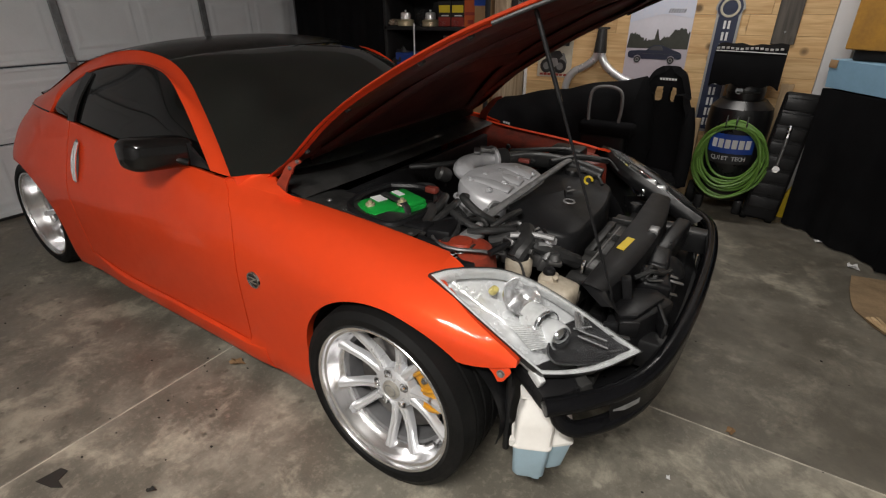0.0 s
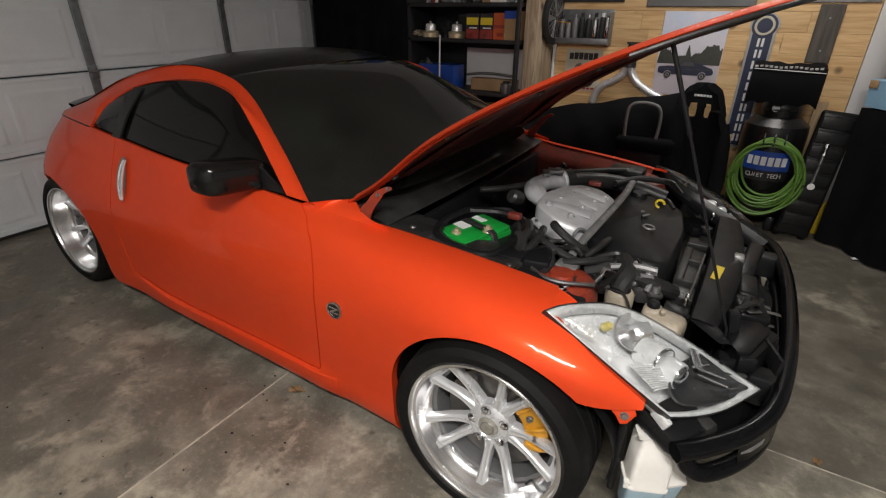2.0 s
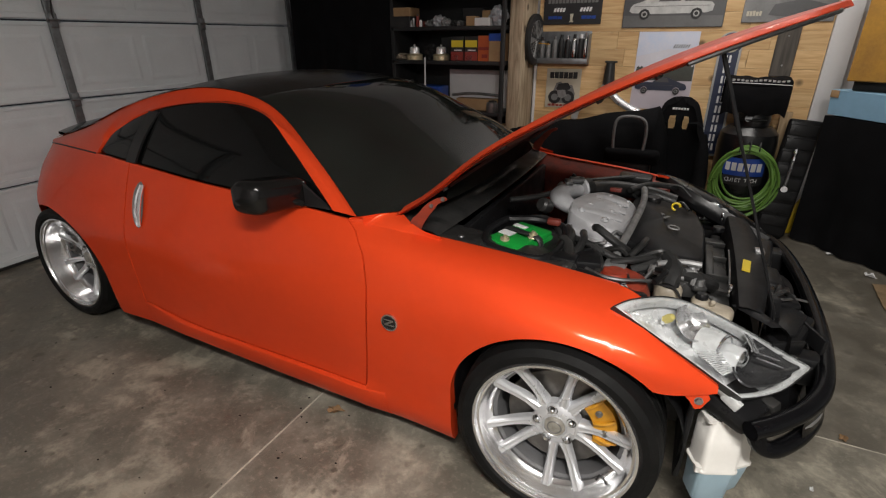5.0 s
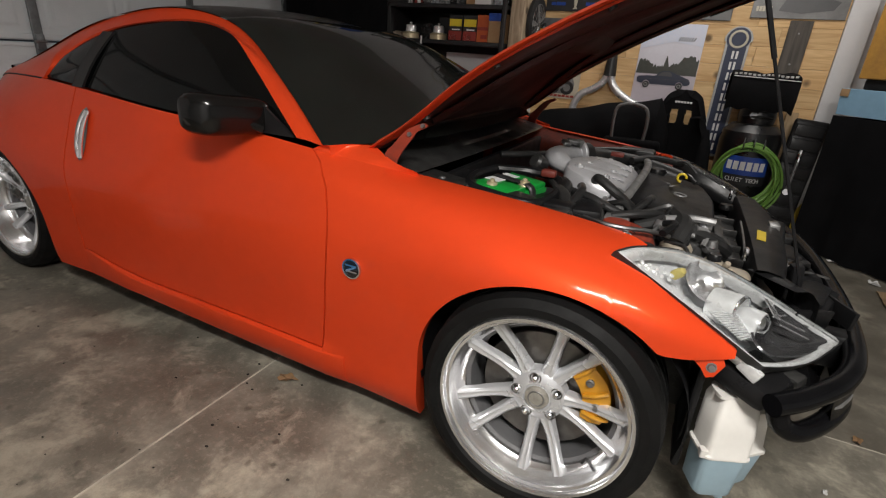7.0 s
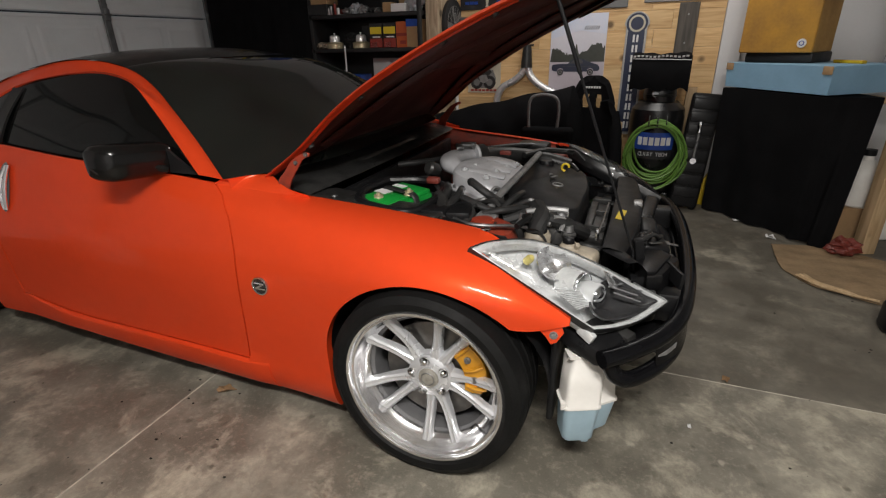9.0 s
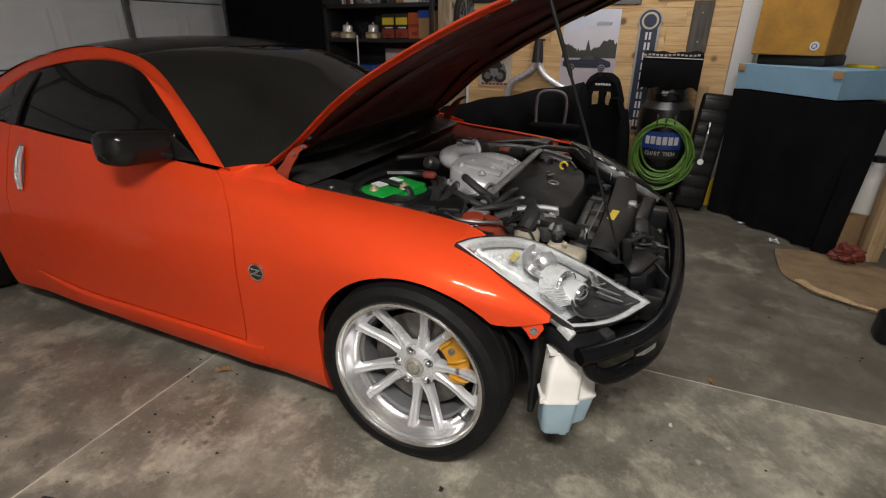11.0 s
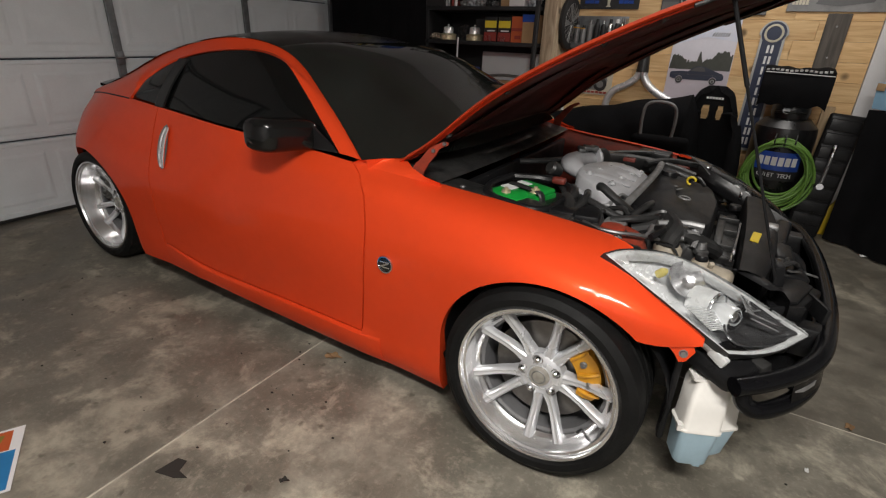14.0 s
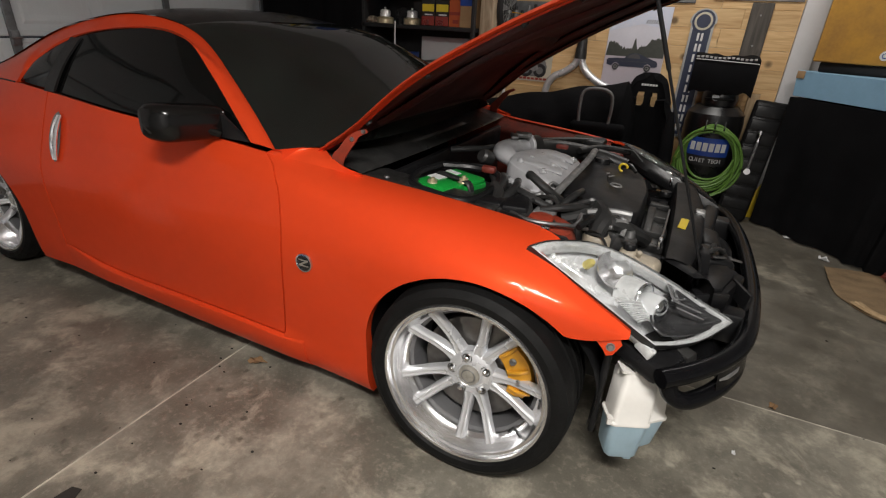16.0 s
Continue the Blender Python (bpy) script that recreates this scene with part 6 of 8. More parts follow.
ORANGE_PRINT = material("orange_print", (0.50, 0.10, 0.025), 0.55, vary=0.2)
RED_PRINT = material("dull_red_print", (0.28, 0.035, 0.025), 0.55, vary=0.2)
YELLOW_PRINT = material("yellow_print", (0.72, 0.56, 0.03), 0.5, vary=0.1)
YELLOW_PLASTIC = material("yellow_plastic", (0.60, 0.42, 0.015), 0.45, vary=0.15)
POSTER_GREY = material("dark_grey_print", (0.075, 0.075, 0.078), 0.35, vary=0.25, scale=3)
POSTER_LIGHT = material("pale_print", (0.66, 0.65, 0.72), 0.4, vary=0.12, scale=4)
POSTER_GROUND = material("lilac_grey_print", (0.50, 0.45, 0.50), 0.4, vary=0.12, scale=5)
POSTER_TREES = material("dark_green_print", (0.045, 0.05, 0.04), 0.4, vary=0.3, scale=30)
POSTER_CAR = material("navy_print", (0.02, 0.028, 0.055), 0.35, vary=0.2, scale=10)
TIN_PRINT = material("grey_tin_print", (0.20, 0.20, 0.20), 0.4, 0.2, vary=0.4, scale=7)
CREAM_PRINT = material("cream_print", (0.52, 0.48, 0.38), 0.5, vary=0.12)
LEAF = material("dry_leaf", (0.26, 0.15, 0.07), 0.8, vary=0.4, scale=40)
DARK_LEAF = material("dark_scrap", (0.02, 0.017, 0.014), 0.8)
PAPER = material("white_paper", (0.70, 0.70, 0.70), 0.7, vary=0.06)
BAG_BROWN = material("grey_brown_bag", (0.10, 0.088, 0.075), 0.85, vary=0.3, scale=14, bump=0.2)
CLEAR_BAG = material("grey_plastic_bag", (0.42, 0.44, 0.47), 0.3, vary=0.3, scale=25, rough_vary=0.15)

WY = 2.50  # face of the boards


def cladding():
    wallc = thing("trim_cladding", (0, WALL_Y, 0), "wall cladding of knotty pine boards with staggered joints", "wall cladding", kind="structure")
    rng = random.Random(4)
    z, row = 0.0, 0
    while z < 1.85:
        h = min(0.1325, 1.857 - z)
        x = -1.10
        while x < 1.005:
            w = min(rng.uniform(0.45, 1.15), 1.01 - x)
            if 1.01 - (x + w) < 0.15:
                w = 1.01 - x
            d = rng.uniform(0, 0.002)
            part("board", box((w - 0.001, 0.026 + d, h - 0.0012), (x + w / 2, WY + 0.015 - d / 2, z + h / 2), 0.0015, seg=1), PINE, wallc, smooth=False)
            x += w
        z += h
        row += 1
    for zz in (1.32,):
        part("dark_board", box((0.138, 0.012, 0.36), (0.762, WY - 0.007, 1.322), 0.003, seg=1), DARK_WOOD, wallc, "dark weathered board", smooth=False)
        for dz in (-0.1, 0.1):
            part("nail", lathe([(0, 0.002), (0.006, 0.001), (0.008, -0.001)], 8, aimed((0.762, WY - 0.013, zz + dz), (0, -1, 0))), STEEL, wallc)
    return wallc


cladding()
solo("trim", box((0.14, 0.05, CEIL_Z - 0.002), (1.083, WALL_Y - 0.03, CEIL_Z / 2), 0.004), WALL_WHITE, "white painted corner post", "post", kind="structure")


def panel(name, x0, x1, z0, z1, mat, label, category, y=WY, t=0.008):
    ob = thing(name, ((x0 + x1) / 2, y, z0), label, category)
    part("sheet", box((x1 - x0, t, z1 - z0), ((x0 + x1) / 2, y - t / 2 - 0.002, (z0 + z1) / 2), 0.002, seg=1), mat, ob, smooth=False)
    return ob


def face_prism(outline, y, depth=0.0016):
    """A flat shape on the wall from (x, z) places."""
    return prism([(x, z) for x, z in outline], depth, Matrix.Translation((0, y, 0)) @ Euler((radians(90), 0, 0)).to_matrix().to_4x4())


def bars(ob, x0, x1, z, h, mat, n, gap=0.25, y=WY - 0.011, slant=0.0):
    """Writing that cannot be read: a row of plain bars."""
    w = (x1 - x0) / n
    rng = random.Random(int(1000 * (abs(x0) + z)))
    for k in range(n):
        a, b = x0 + w * k + w * gap / 2, x0 + w * (k + 1) - w * gap / 2
        hh = h * rng.uniform(0.8, 1.0)
        part("letter_bar", face_prism([(a, z), (b, z), (b + slant, z + hh), (a + slant, z + hh)], y), mat, ob, smooth=False)


# dark tin sign
s_ = panel("tin_sign", -1.062, -0.577, 1.518, 1.850, SHELF_BLACK, "black tin sign with an orange winged emblem and small lettering", "sign")
part("wings", face_prism([(-0.94, 1.815), (-0.84, 1.79), (-0.82, 1.76), (-0.80, 1.79), (-0.70, 1.815), (-0.78, 1.835), (-0.86, 1.835)], WY - 0.011), ORANGE_PRINT, s_, smooth=False)
part("roundel", lathe([(0, 0.003), (0.018, 0.003), (0.02, 0)], 20, aimed((-0.82, WY - 0.012, 1.80), (0, -1, 0))), WHITE_PRINT, s_)
bars(s_, -1.02, -0.90, 1.76, 0.03, GREY_BAR, 4)
bars(s_, -0.73, -0.62, 1.76, 0.03, GREY_BAR, 5)
bars(s_, -1.03, -0.61, 1.68, 0.045, GREY_PRINT, 14)
bars(s_, -0.98, -0.88, 1.615, 0.035, WHITE_PRINT, 4, slant=0.008)
bars(s_, -0.76, -0.66, 1.615, 0.035, WHITE_PRINT, 4, slant=0.008)
bars(s_, -1.02, -0.90, 1.56, 0.028, BLUE_PLASTIC, 3, 0.1)
bars(s_, -0.74, -0.62, 1.56, 0.028, BLUE_PLASTIC, 3, 0.1)
part("spark_plug", face_prism([(-0.835, 1.60), (-0.805, 1.60), (-0.812, 1.55), (-0.80, 1.535), (-0.84, 1.535), (-0.828, 1.55)], WY - 0.011), CREAM_PRINT, s_, smooth=False)


def car_side(cx, z0, length, y, body_mat, glass_mat, ob, tall=1.0, flip=1):
    """A car seen from its side, as a print: body, glass, wheels."""
    L = length

    def at(pts):
        return [(cx + flip * u * L, z0 + v * L * tall) for u, v in pts]

    body = at([(-0.50, 0.105), (-0.49, 0.15), (-0.46, 0.185), (-0.40, 0.20), (-0.14, 0.285), (-0.09, 0.297), (0.02, 0.293), (0.08, 0.27), (0.16, 0.205), (0.30, 0.205), (0.47, 0.19), (0.50, 0.16), (0.49, 0.09), (0.42, 0.07),
               (0.38, 0.07), (0.36, 0.11), (0.31, 0.13), (0.26, 0.11), (0.24, 0.065), (-0.24, 0.065), (-0.26, 0.11), (-0.31, 0.13), (-0.36, 0.11), (-0.38, 0.075), (-0.47, 0.08)])
    if flip < 0:
        body.reverse()
    part("printed_body", face_prism(body, y), body_mat, ob, smooth=False)
    glass = at([(-0.155, 0.21), (-0.12, 0.27), (-0.09, 0.283), (0.01, 0.281), (0.065, 0.26), (0.115, 0.21)])
    if flip < 0:
        glass.reverse()
    part("printed_glass", face_prism(glass, y - 0.0018), glass_mat, ob, smooth=False)
    for u in (-0.31, 0.31):
        c = (cx + flip * u * L, z0 + 0.062 * L)
        w = part("printed_wheel", lathe([(0, 0.003), (0.062 * L, 0.003), (0.063 * L, 0)], 28, aimed((c[0], y - 0.001, c[1]), (0, -1, 0))), SHELF_BLACK, ob)
        part("printed_rim", lathe([(0.022 * L, 0.0045), (0.036 * L, 0.0045), (0.037 * L, 0.003)], 24, aimed((c[0], y - 0.001, c[1]), (0, -1, 0))), SIGN_SILVER, ob)
    part("printed_line", face_prism(at([(-0.45, 0.155), (0.46, 0.150), (0.46, 0.154), (-0.45, 0.159)])[::flip], y - 0.0018), glass_mat, ob, smooth=False)


s_ = panel("car_poster", -0.407, 0.320, 1.486, 1.850, POSTER_GREY, "dark grey poster of a white fastback coupe", "poster")
part("printed_floor", face_prism([(-0.400, 1.49), (0.313, 1.49), (0.313, 1.565), (-0.400, 1.575)], WY - 0.0105, 0.001), material("mid_grey_print", (0.13, 0.13, 0.13), 0.4, vary=0.3, scale=6), s_, smooth=False)
car_side(-0.06, 1.545, 0.60, WY - 0.012, POSTER_SILVER, POSTER_GREY, s_)
part("corner_flash", face_prism([(0.23, 1.835), (0.312, 1.842), (0.312, 1.815)], WY - 0.0105), PAPER, s_, smooth=False)

s_ = panel("metal_sign", 0.437, 1.000, 1.512, 1.840, TIN_PRINT, "worn grey tin sign with faded lettering", "sign")
bars(s_, 0.47, 0.62, 1.77, 0.045, SIGN_SILVER, 3, 0.15, slant=0.012)
bars(s_, 0.50, 0.96, 1.70, 0.060, SIGN_SILVER, 11, 0.12, slant=0.008)
bars(s_, 0.46, 0.56, 1.555, 0.035, CREAM_PRINT, 5, 0.2)
part("smudge", face_prism([(0.60, 1.56), (0.74, 1.545), (0.92, 1.57), (0.95, 1.62), (0.80, 1.66), (0.63, 1.63)], WY - 0.0105), POSTER_GREY, s_, smooth=False)

s_ = panel("motorcycle_poster", -0.994, -0.690, 0.835, 1.165, CREAM_PRINT, "cream enamel sign with an old motorcycle", "sign")
bars(s_, -0.965, -0.72, 1.085, 0.055, SHELF_BLACK, 6, 0.12)
part("tank", face_prism([(-0.90, 1.00), (-0.88, 1.04), (-0.80, 1.05), (-0.77, 1.01), (-0.80, 0.98), (-0.88, 0.98)], WY - 0.011), SHELF_BLACK, s_, smooth=False)
for x in (-0.91, -0.79):
    part("printed_wheel", lathe([(0.030, 0.002), (0.055, 0.002), (0.057, 0)], 24, aimed((x, WY - 0.012, 0.925), (0, -1, 0))), SHELF_BLACK, s_)
part("printed_frame", face_prism([(-0.95, 0.90), (-0.93, 0.97), (-0.90, 1.045), (-0.86, 1.06), (-0.84, 1.03), (-0.76, 1.03), (-0.73, 0.96), (-0.74, 0.90), (-0.80, 0.875), (-0.90, 0.875)], WY - 0.0108, 0.0008), GREY_PRINT, s_, smooth=False)
part("engine_print", face_prism([(-0.88, 0.93), (-0.89, 0.985), (-0.82, 0.99), (-0.80, 0.94), (-0.84, 0.915)], WY - 0.0125), GREY_BAR, s_, smooth=False)
bars(s_, -0.97, -0.72, 0.848, 0.020, RED_PRINT, 7, 0.2)

s_ = panel("car_poster", -0.262, 0.185, 0.862, 1.456, POSTER_LIGHT, "paper poster of a dark blue coupe under a pale sky", "poster", t=0.003)
part("printed_ground", face_prism([(-0.260, 0.864), (0.183, 0.864), (0.183, 1.105), (-0.260, 1.105)], WY - 0.0055, 0.001), POSTER_GROUND, s_, smooth=False)
trees = [(-0.258, 1.09), (0.181, 1.09)]
rng_ = random.Random(2)
tx = 0.181
while tx > -0.25:
    h_ = 1.165 + 0.022 * math.sin(17 * tx) + 0.05 * math.exp(-((tx - 0.13) / 0.07) ** 2) + 0.075 * math.exp(-((tx + 0.045) / 0.014) ** 2) + 0.02 * math.exp(-((tx + 0.19) / 0.05) ** 2)
    trees += [(tx, h_ + rng_.uniform(-0.016, 0.012))]
    tx -= 0.007
part("printed_sky", face_prism([(-0.260, 1.27), (-0.02, 1.33), (0.183, 1.30), (0.183, 1.454), (-0.260, 1.454)], WY - 0.0055, 0.001), material("pale_blue_print", (0.50, 0.58, 0.74), 0.4, vary=0.3, scale=7, dark=(0.66, 0.65, 0.72)), s_, smooth=False)
part("printed_treeline", face_prism(trees, WY - 0.0068, 0.001), POSTER_TREES, s_, smooth=False)
car_side(-0.045, 0.985, 0.395, WY - 0.0080, POSTER_CAR, POSTER_GREY, s_, tall=1.12, flip=-1)
bars(s_, 0.0, 0.12, 1.335, 0.03, POSTER_GREY, 7, 0.55, y=WY - 0.006, slant=0.012)


def wall_rack():
    ob = thing("wall_rack", (-0.86, WY, 1.2), "dark metal wall rack holding spray cans and bottles", "wall shelf")
    x0, x1 = -1.088, -0.637
    part("back_plate", box((x1 - x0, 0.008, 0.26), ((x0 + x1) / 2, WY - 0.006, 1.335), 0.002), GALV, ob)
    part("tray", box((x1 - x0, 0.10, 0.010), ((x0 + x1) / 2, WY - 0.06, 1.215), 0.003), GALV, ob)
    part("lip", box((x1 - x0, 0.006, 0.045), ((x0 + x1) / 2, WY - 0.112, 1.232), 0.002), GALV, ob)
    for x in (x0 + 0.004, x1 - 0.004):
        part("end_plate", box((0.006, 0.10, 0.24), (x, WY - 0.06, 1.325), 0.002), GALV, ob)
    return ob


wall_rack()


def can(x, y, z, r, h, mat, cap_mat, label, name="spray_can", neck=0.6, category="can"):
    ob = thing(name, (x, y, z), label, category)
    part("body", lathe([(0, 0), (r * 0.96, 0), (r, r * 0.1), (r, h * 0.78), (r * 0.9, h * 0.83), (r * neck, h * 0.86), (0, h * 0.86)], 24, Matrix.Translation((x, y, z))), mat, ob)
    part("cap", lathe([(r * neck, 0), (r * neck, h * 0.13), (r * neck * 0.8, h * 0.14), (0, h * 0.14)], 20, Matrix.Translation((x, y, z + h * 0.858))), cap_mat, ob)
    return ob


for k, (x, h, m1, m2) in enumerate([(-1.04, 0.20, TIN_PRINT, SHELF_BLACK), (-0.985, 0.17, GREY_BAR, SHELF_BLACK), (-0.93, 0.21, GREY_PRINT, STEEL), (-0.875, 0.22, SHELF_BLACK, SHELF_BLACK), (-0.82, 0.21, SHELF_BLACK, CHROME), (-0.765, 0.22, CHROME, SHELF_BLACK), (-0.71, 0.22, SHELF_BLACK, PAPER), (-0.668, 0.23, CHROME, STEEL)]):
    can(x, WY - 0.06, 1.221, 0.022, h, m1, m2, "small bottle standing in the wall rack")


def exhaust_pipe():
    ob = thing("exhaust_y_pipe", (-0.45, WY - 0.05, 0.8), "bare metal exhaust pipe hung on the boards by a black sleeve", "exhaust pipe")
    part("sleeve", tube([(-0.45, WY - 0.05, 1.225), (-0.45, WY - 0.05, 1.12), (-0.45, WY - 0.05, 1.05)], [0.035, 0.045, 0.05], 14), HOSE_BLACK, ob)
    part("peg", tube([(-0.50, WY - 0.03, 1.228), (-0.40, WY - 0.03, 1.228)], 0.008, 8), HOSE_BLACK, ob)
    part("pipe", tube([(-0.465, WY - 0.05, 1.07), (-0.49, WY - 0.05, 1.00), (-0.56, WY - 0.055, 0.94), (-0.65, WY - 0.06, 0.89), (-0.70, WY - 0.06, 0.80), (-0.71, WY - 0.06, 0.66)], 0.030, 14, 30), RIM_SILVER, ob)
    part("pipe", tube([(-0.435, WY - 0.05, 1.07), (-0.42, WY - 0.05, 1.00), (-0.36, WY - 0.055, 0.93), (-0.26, WY - 0.06, 0.87), (-0.17, WY - 0.06, 0.83), (-0.12, WY - 0.06, 0.76)], 0.030, 14, 30), RIM_SILVER, ob)


exhaust_pipe()


def vertical_sign():
    ob = thing("vertical_sign", (0.405, WY, 0.5), "tall dark blue vertical sign with a silver edge and rounded top", "sign")
    cx, w, z0, z1 = 0.405, 0.078, 0.515, 1.345
    top = [(cx + 0.075 * math.cos(a), 1.37 + 0.075 * math.sin(a)) for a in [math.pi * k / 16 - 0.35 for k in range(20)] if math.sin(a) > -0.4]
    rim = [(cx - w, z0), (cx + w, z0), (cx + w, z1)] + [(cx + 0.092 * math.cos(a), 1.362 + 0.092 * math.sin(a)) for a in [math.pi * k / 14 for k in range(15)]] + [(cx - w, z1)]
    part("edge_plate", face_prism(rim, WY - 0.001, 0.012), SIGN_SILVER, ob, smooth=False)
    w2 = w - 0.016
    inner = [(cx - w2, z0 + 0.02), (cx + w2, z0 + 0.02), (cx + w2, z1 - 0.03), (cx - w2, z1 - 0.03)]
    part("blue_field", face_prism(inner, WY - 0.0135, 0.002), SIGN_BLUE, ob, smooth=False)
    part("emblem", lathe([(0, 0.004), (0.045, 0.004), (0.047, 0.0), (0.060, 0.0), (0.062, 0.004), (0.076, 0.004), (0.078, 0)], 32, aimed((cx, WY - 0.0135, 1.368), (0, -1, 0))), SIGN_BLUE, ob)
    part("emblem_ring", lathe([(0.047, 0.005), (0.050, 0.006), (0.060, 0.006), (0.062, 0.005)], 32, aimed((cx, WY - 0.0135, 1.368), (0, -1, 0))), CREAM_PRINT, ob)
    # ten letter places, each two plain white bars
    n = 10
    for k in range(n):
        zc = z1 - 0.085 - (z1 - z0 - 0.16) * k / (n - 1)
        for dx in (-0.0135, 0.0135):
            part("letter_bar", face_prism([(cx + dx - 0.0075, zc - 0.027), (cx + dx + 0.0075, zc - 0.027), (cx + dx + 0.0075, zc + 0.027), (cx + dx - 0.0075, zc + 0.027)], WY - 0.0155), PAPER, ob, smooth=False)


vertical_sign()

# ---- tall covered cabinet and the shelf unit ----


def cloth_sheet(top, bottom, n, m, fold, seed=1, freq=9.0):
    """A hanging cloth between a top line and a bottom line, with folds that grow downwards."""
    rows = []
    a, b = spline(top, n + 1), spline(bottom, n + 1)
    for i in range(n + 1):
        d = (b[min(i + 1, n)] - b[max(i - 1, 0)])
        nrm = Vector((d.y, -d.x, 0)).normalized() if d.length else Vector((0, -1, 0))
        row = []
        for k in range(m + 1):
            s = k / m
            w = fold * s * (math.sin(freq * i / n * math.pi + seed) + 0.5 * math.sin(2.3 * freq * i / n * math.pi + 2 * seed + s * 1.5))
            row.append(a[i].lerp(b[i], s) + nrm * w)
        rows.append(row)
    return grid(rows)


def covered_cabinet():
    ob = thing("covered_cabinet", (-2.92, 2.28, 0), "tall cabinet draped all round in matt black cloth", "cabinet")
    part("body", box((1.10, 0.40, 1.76), (-2.915, 2.29, 0.88), 0.02), BLACK_CLOTH, ob)
    part("cloth", cloth_sheet([(-3.49, 2.07, 1.785), (-2.9, 2.06, 1.775), (-2.345, 2.06, 1.785)], [(-3.49, 2.05, 0.02), (-2.9, 2.05, 0.02), (-2.345, 2.05, 0.02)], 60, 10, 0.016), BLACK_CLOTH, ob, "black cloth drape")


covered_cabinet()


def shelf_unit():
    ob = thing("shelf_unit", (-1.79, 2.27, 0), "black shelf unit with weathered wooden end, crowded with parts", "shelf")
    for z in (0.10, 0.45, 0.815, 1.235, 1.510, 1.765):
        part("shelf_board", box((1.10, 0.44, 0.032), (-1.795, 2.275, z - 0.016), 0.003), SHELF_BLACK, ob)
    part("back", box((1.10, 0.012, 1.76), (-1.795, 2.492, 0.88), 0.002), SHELF_BLACK, ob)
    part("side", box((0.03, 0.44, 1.765), (-2.325, 2.275, 0.882), 0.003), SHELF_BLACK, ob)
    part("front_post", box((0.035, 0.03, 1.765), (-1.262, 2.045, 0.882), 0.003), SHELF_BLACK, ob)
    part("end_board", box((0.11, 0.40, 1.765), (-1.172, 2.29, 0.882), 0.006), PALE_WOOD, ob, "weathered pale wooden end board")
    part("edge_strip", box((0.02, 0.03, 1.3), (-1.098, 2.482, 0.65), 0.003), PAPER, ob, "narrow white strip")


shelf_unit()


def carton(x, y, z, s, mat, label, name="box", turn_=0.0, category="box", stripe=None):
    ob = thing(name, (x, y, z), label, category)
    m = Euler((0, 0, radians(turn_))).to_matrix().to_4x4()
    part("carton", box(s, (x, y, z + s[2] / 2), 0.004, m, seg=1), mat, ob, smooth=False)
    if stripe:
        for smat, u, v, w, h in stripe:
            bm = box((s[0] * w, 0.002, s[2] * h), (s[0] * u, -s[1] / 2 - 0.0015, s[2] * (v - 0.5)), 0)
            bmesh.ops.transform(bm, matrix=Matrix.Translation((x, y, z + s[2] / 2)) @ m, verts=bm.verts)
            part("print", bm, smat, ob, smooth=False)
    return ob


top_s, mid_s, low_s = 1.510, 1.235, 0.815
carton(-2.225, 2.15, top_s + 0.085, (0.17, 0.18, 0.07), CARD, "brown cardboard box on top of small parts boxes")
carton(-2.24, 2.15, top_s, (0.20, 0.20, 0.084), SHELF_BLACK, "low black box on the shelf")
for k in range(7):
    x = -2.25 + 0.035 * k
    can(x, 2.07 + 0.01 * (k % 2), top_s, 0.013, 0.06 + 0.02 * (k % 3), [PAPER, STEEL, RED_PRINT][k % 3], SHELF_BLACK, "small bottle among loose parts", "bottle", category="bottle")
carton(-1.565, 2.12, top_s, (0.085, 0.10, 0.075), CARD, "small plain cardboard box")
carton(-1.455, 2.11, top_s, (0.135, 0.12, 0.060), PAPER, "small white cardboard box")
carton(-1.46, 2.22, top_s, (0.09, 0.09, 0.12), CARD, "small plain cardboard box")


def crumpled(x, y, z, s, mat, label, name, category, seed):
    bm = bmesh.new()
    bmesh.ops.create_icosphere(bm, subdivisions=4, radius=1)
    for v in bm.verts:
        d = noise.noise(v.co * 2.3 + Vector((seed, 0, 0))) * 0.45 + noise.noise(v.co * 6 + Vector((0, seed, 0))) * 0.16
        v.co = v.co * (1 + d)
        v.co = Vector((v.co.x * s[0] / 2, v.co.y * s[1] / 2, max(v.co.z, -0.8) * s[2] / 2))
    low = min(v.co.z for v in bm.verts)
    bmesh.ops.translate(bm, vec=(x, y, z - low), verts=bm.verts)
    return solo(name, bm, mat, label, category)


crumpled(-1.345, 2.14, top_s, (0.15, 0.14, 0.16), CLEAR_BAG, "crumpled grey plastic bag on the shelf", "plastic_bag", "bag", 3)
for k, (x, s) in enumerate([(-1.98, 0.07), (-1.90, 0.12), (-1.82, 0.09), (-1.74, 0.07), (-1.68, 0.06), (-2.03, 0.06)]):
    crumpled(x, 2.13 + 0.02 * (k % 2), top_s, (s, 0.10, s * 0.8), [STEEL, CLEAR_BAG, GREY_BAR, SHELF_BLACK, STEEL, RED_CAP][k], "loose greasy metal part on the shelf", "metal_part", "car part", 10 + k)
carton(-1.63, 2.35, top_s, (0.2, 0.16, 0.15), SHELF_BLACK, "black storage box at the back of the shelf")


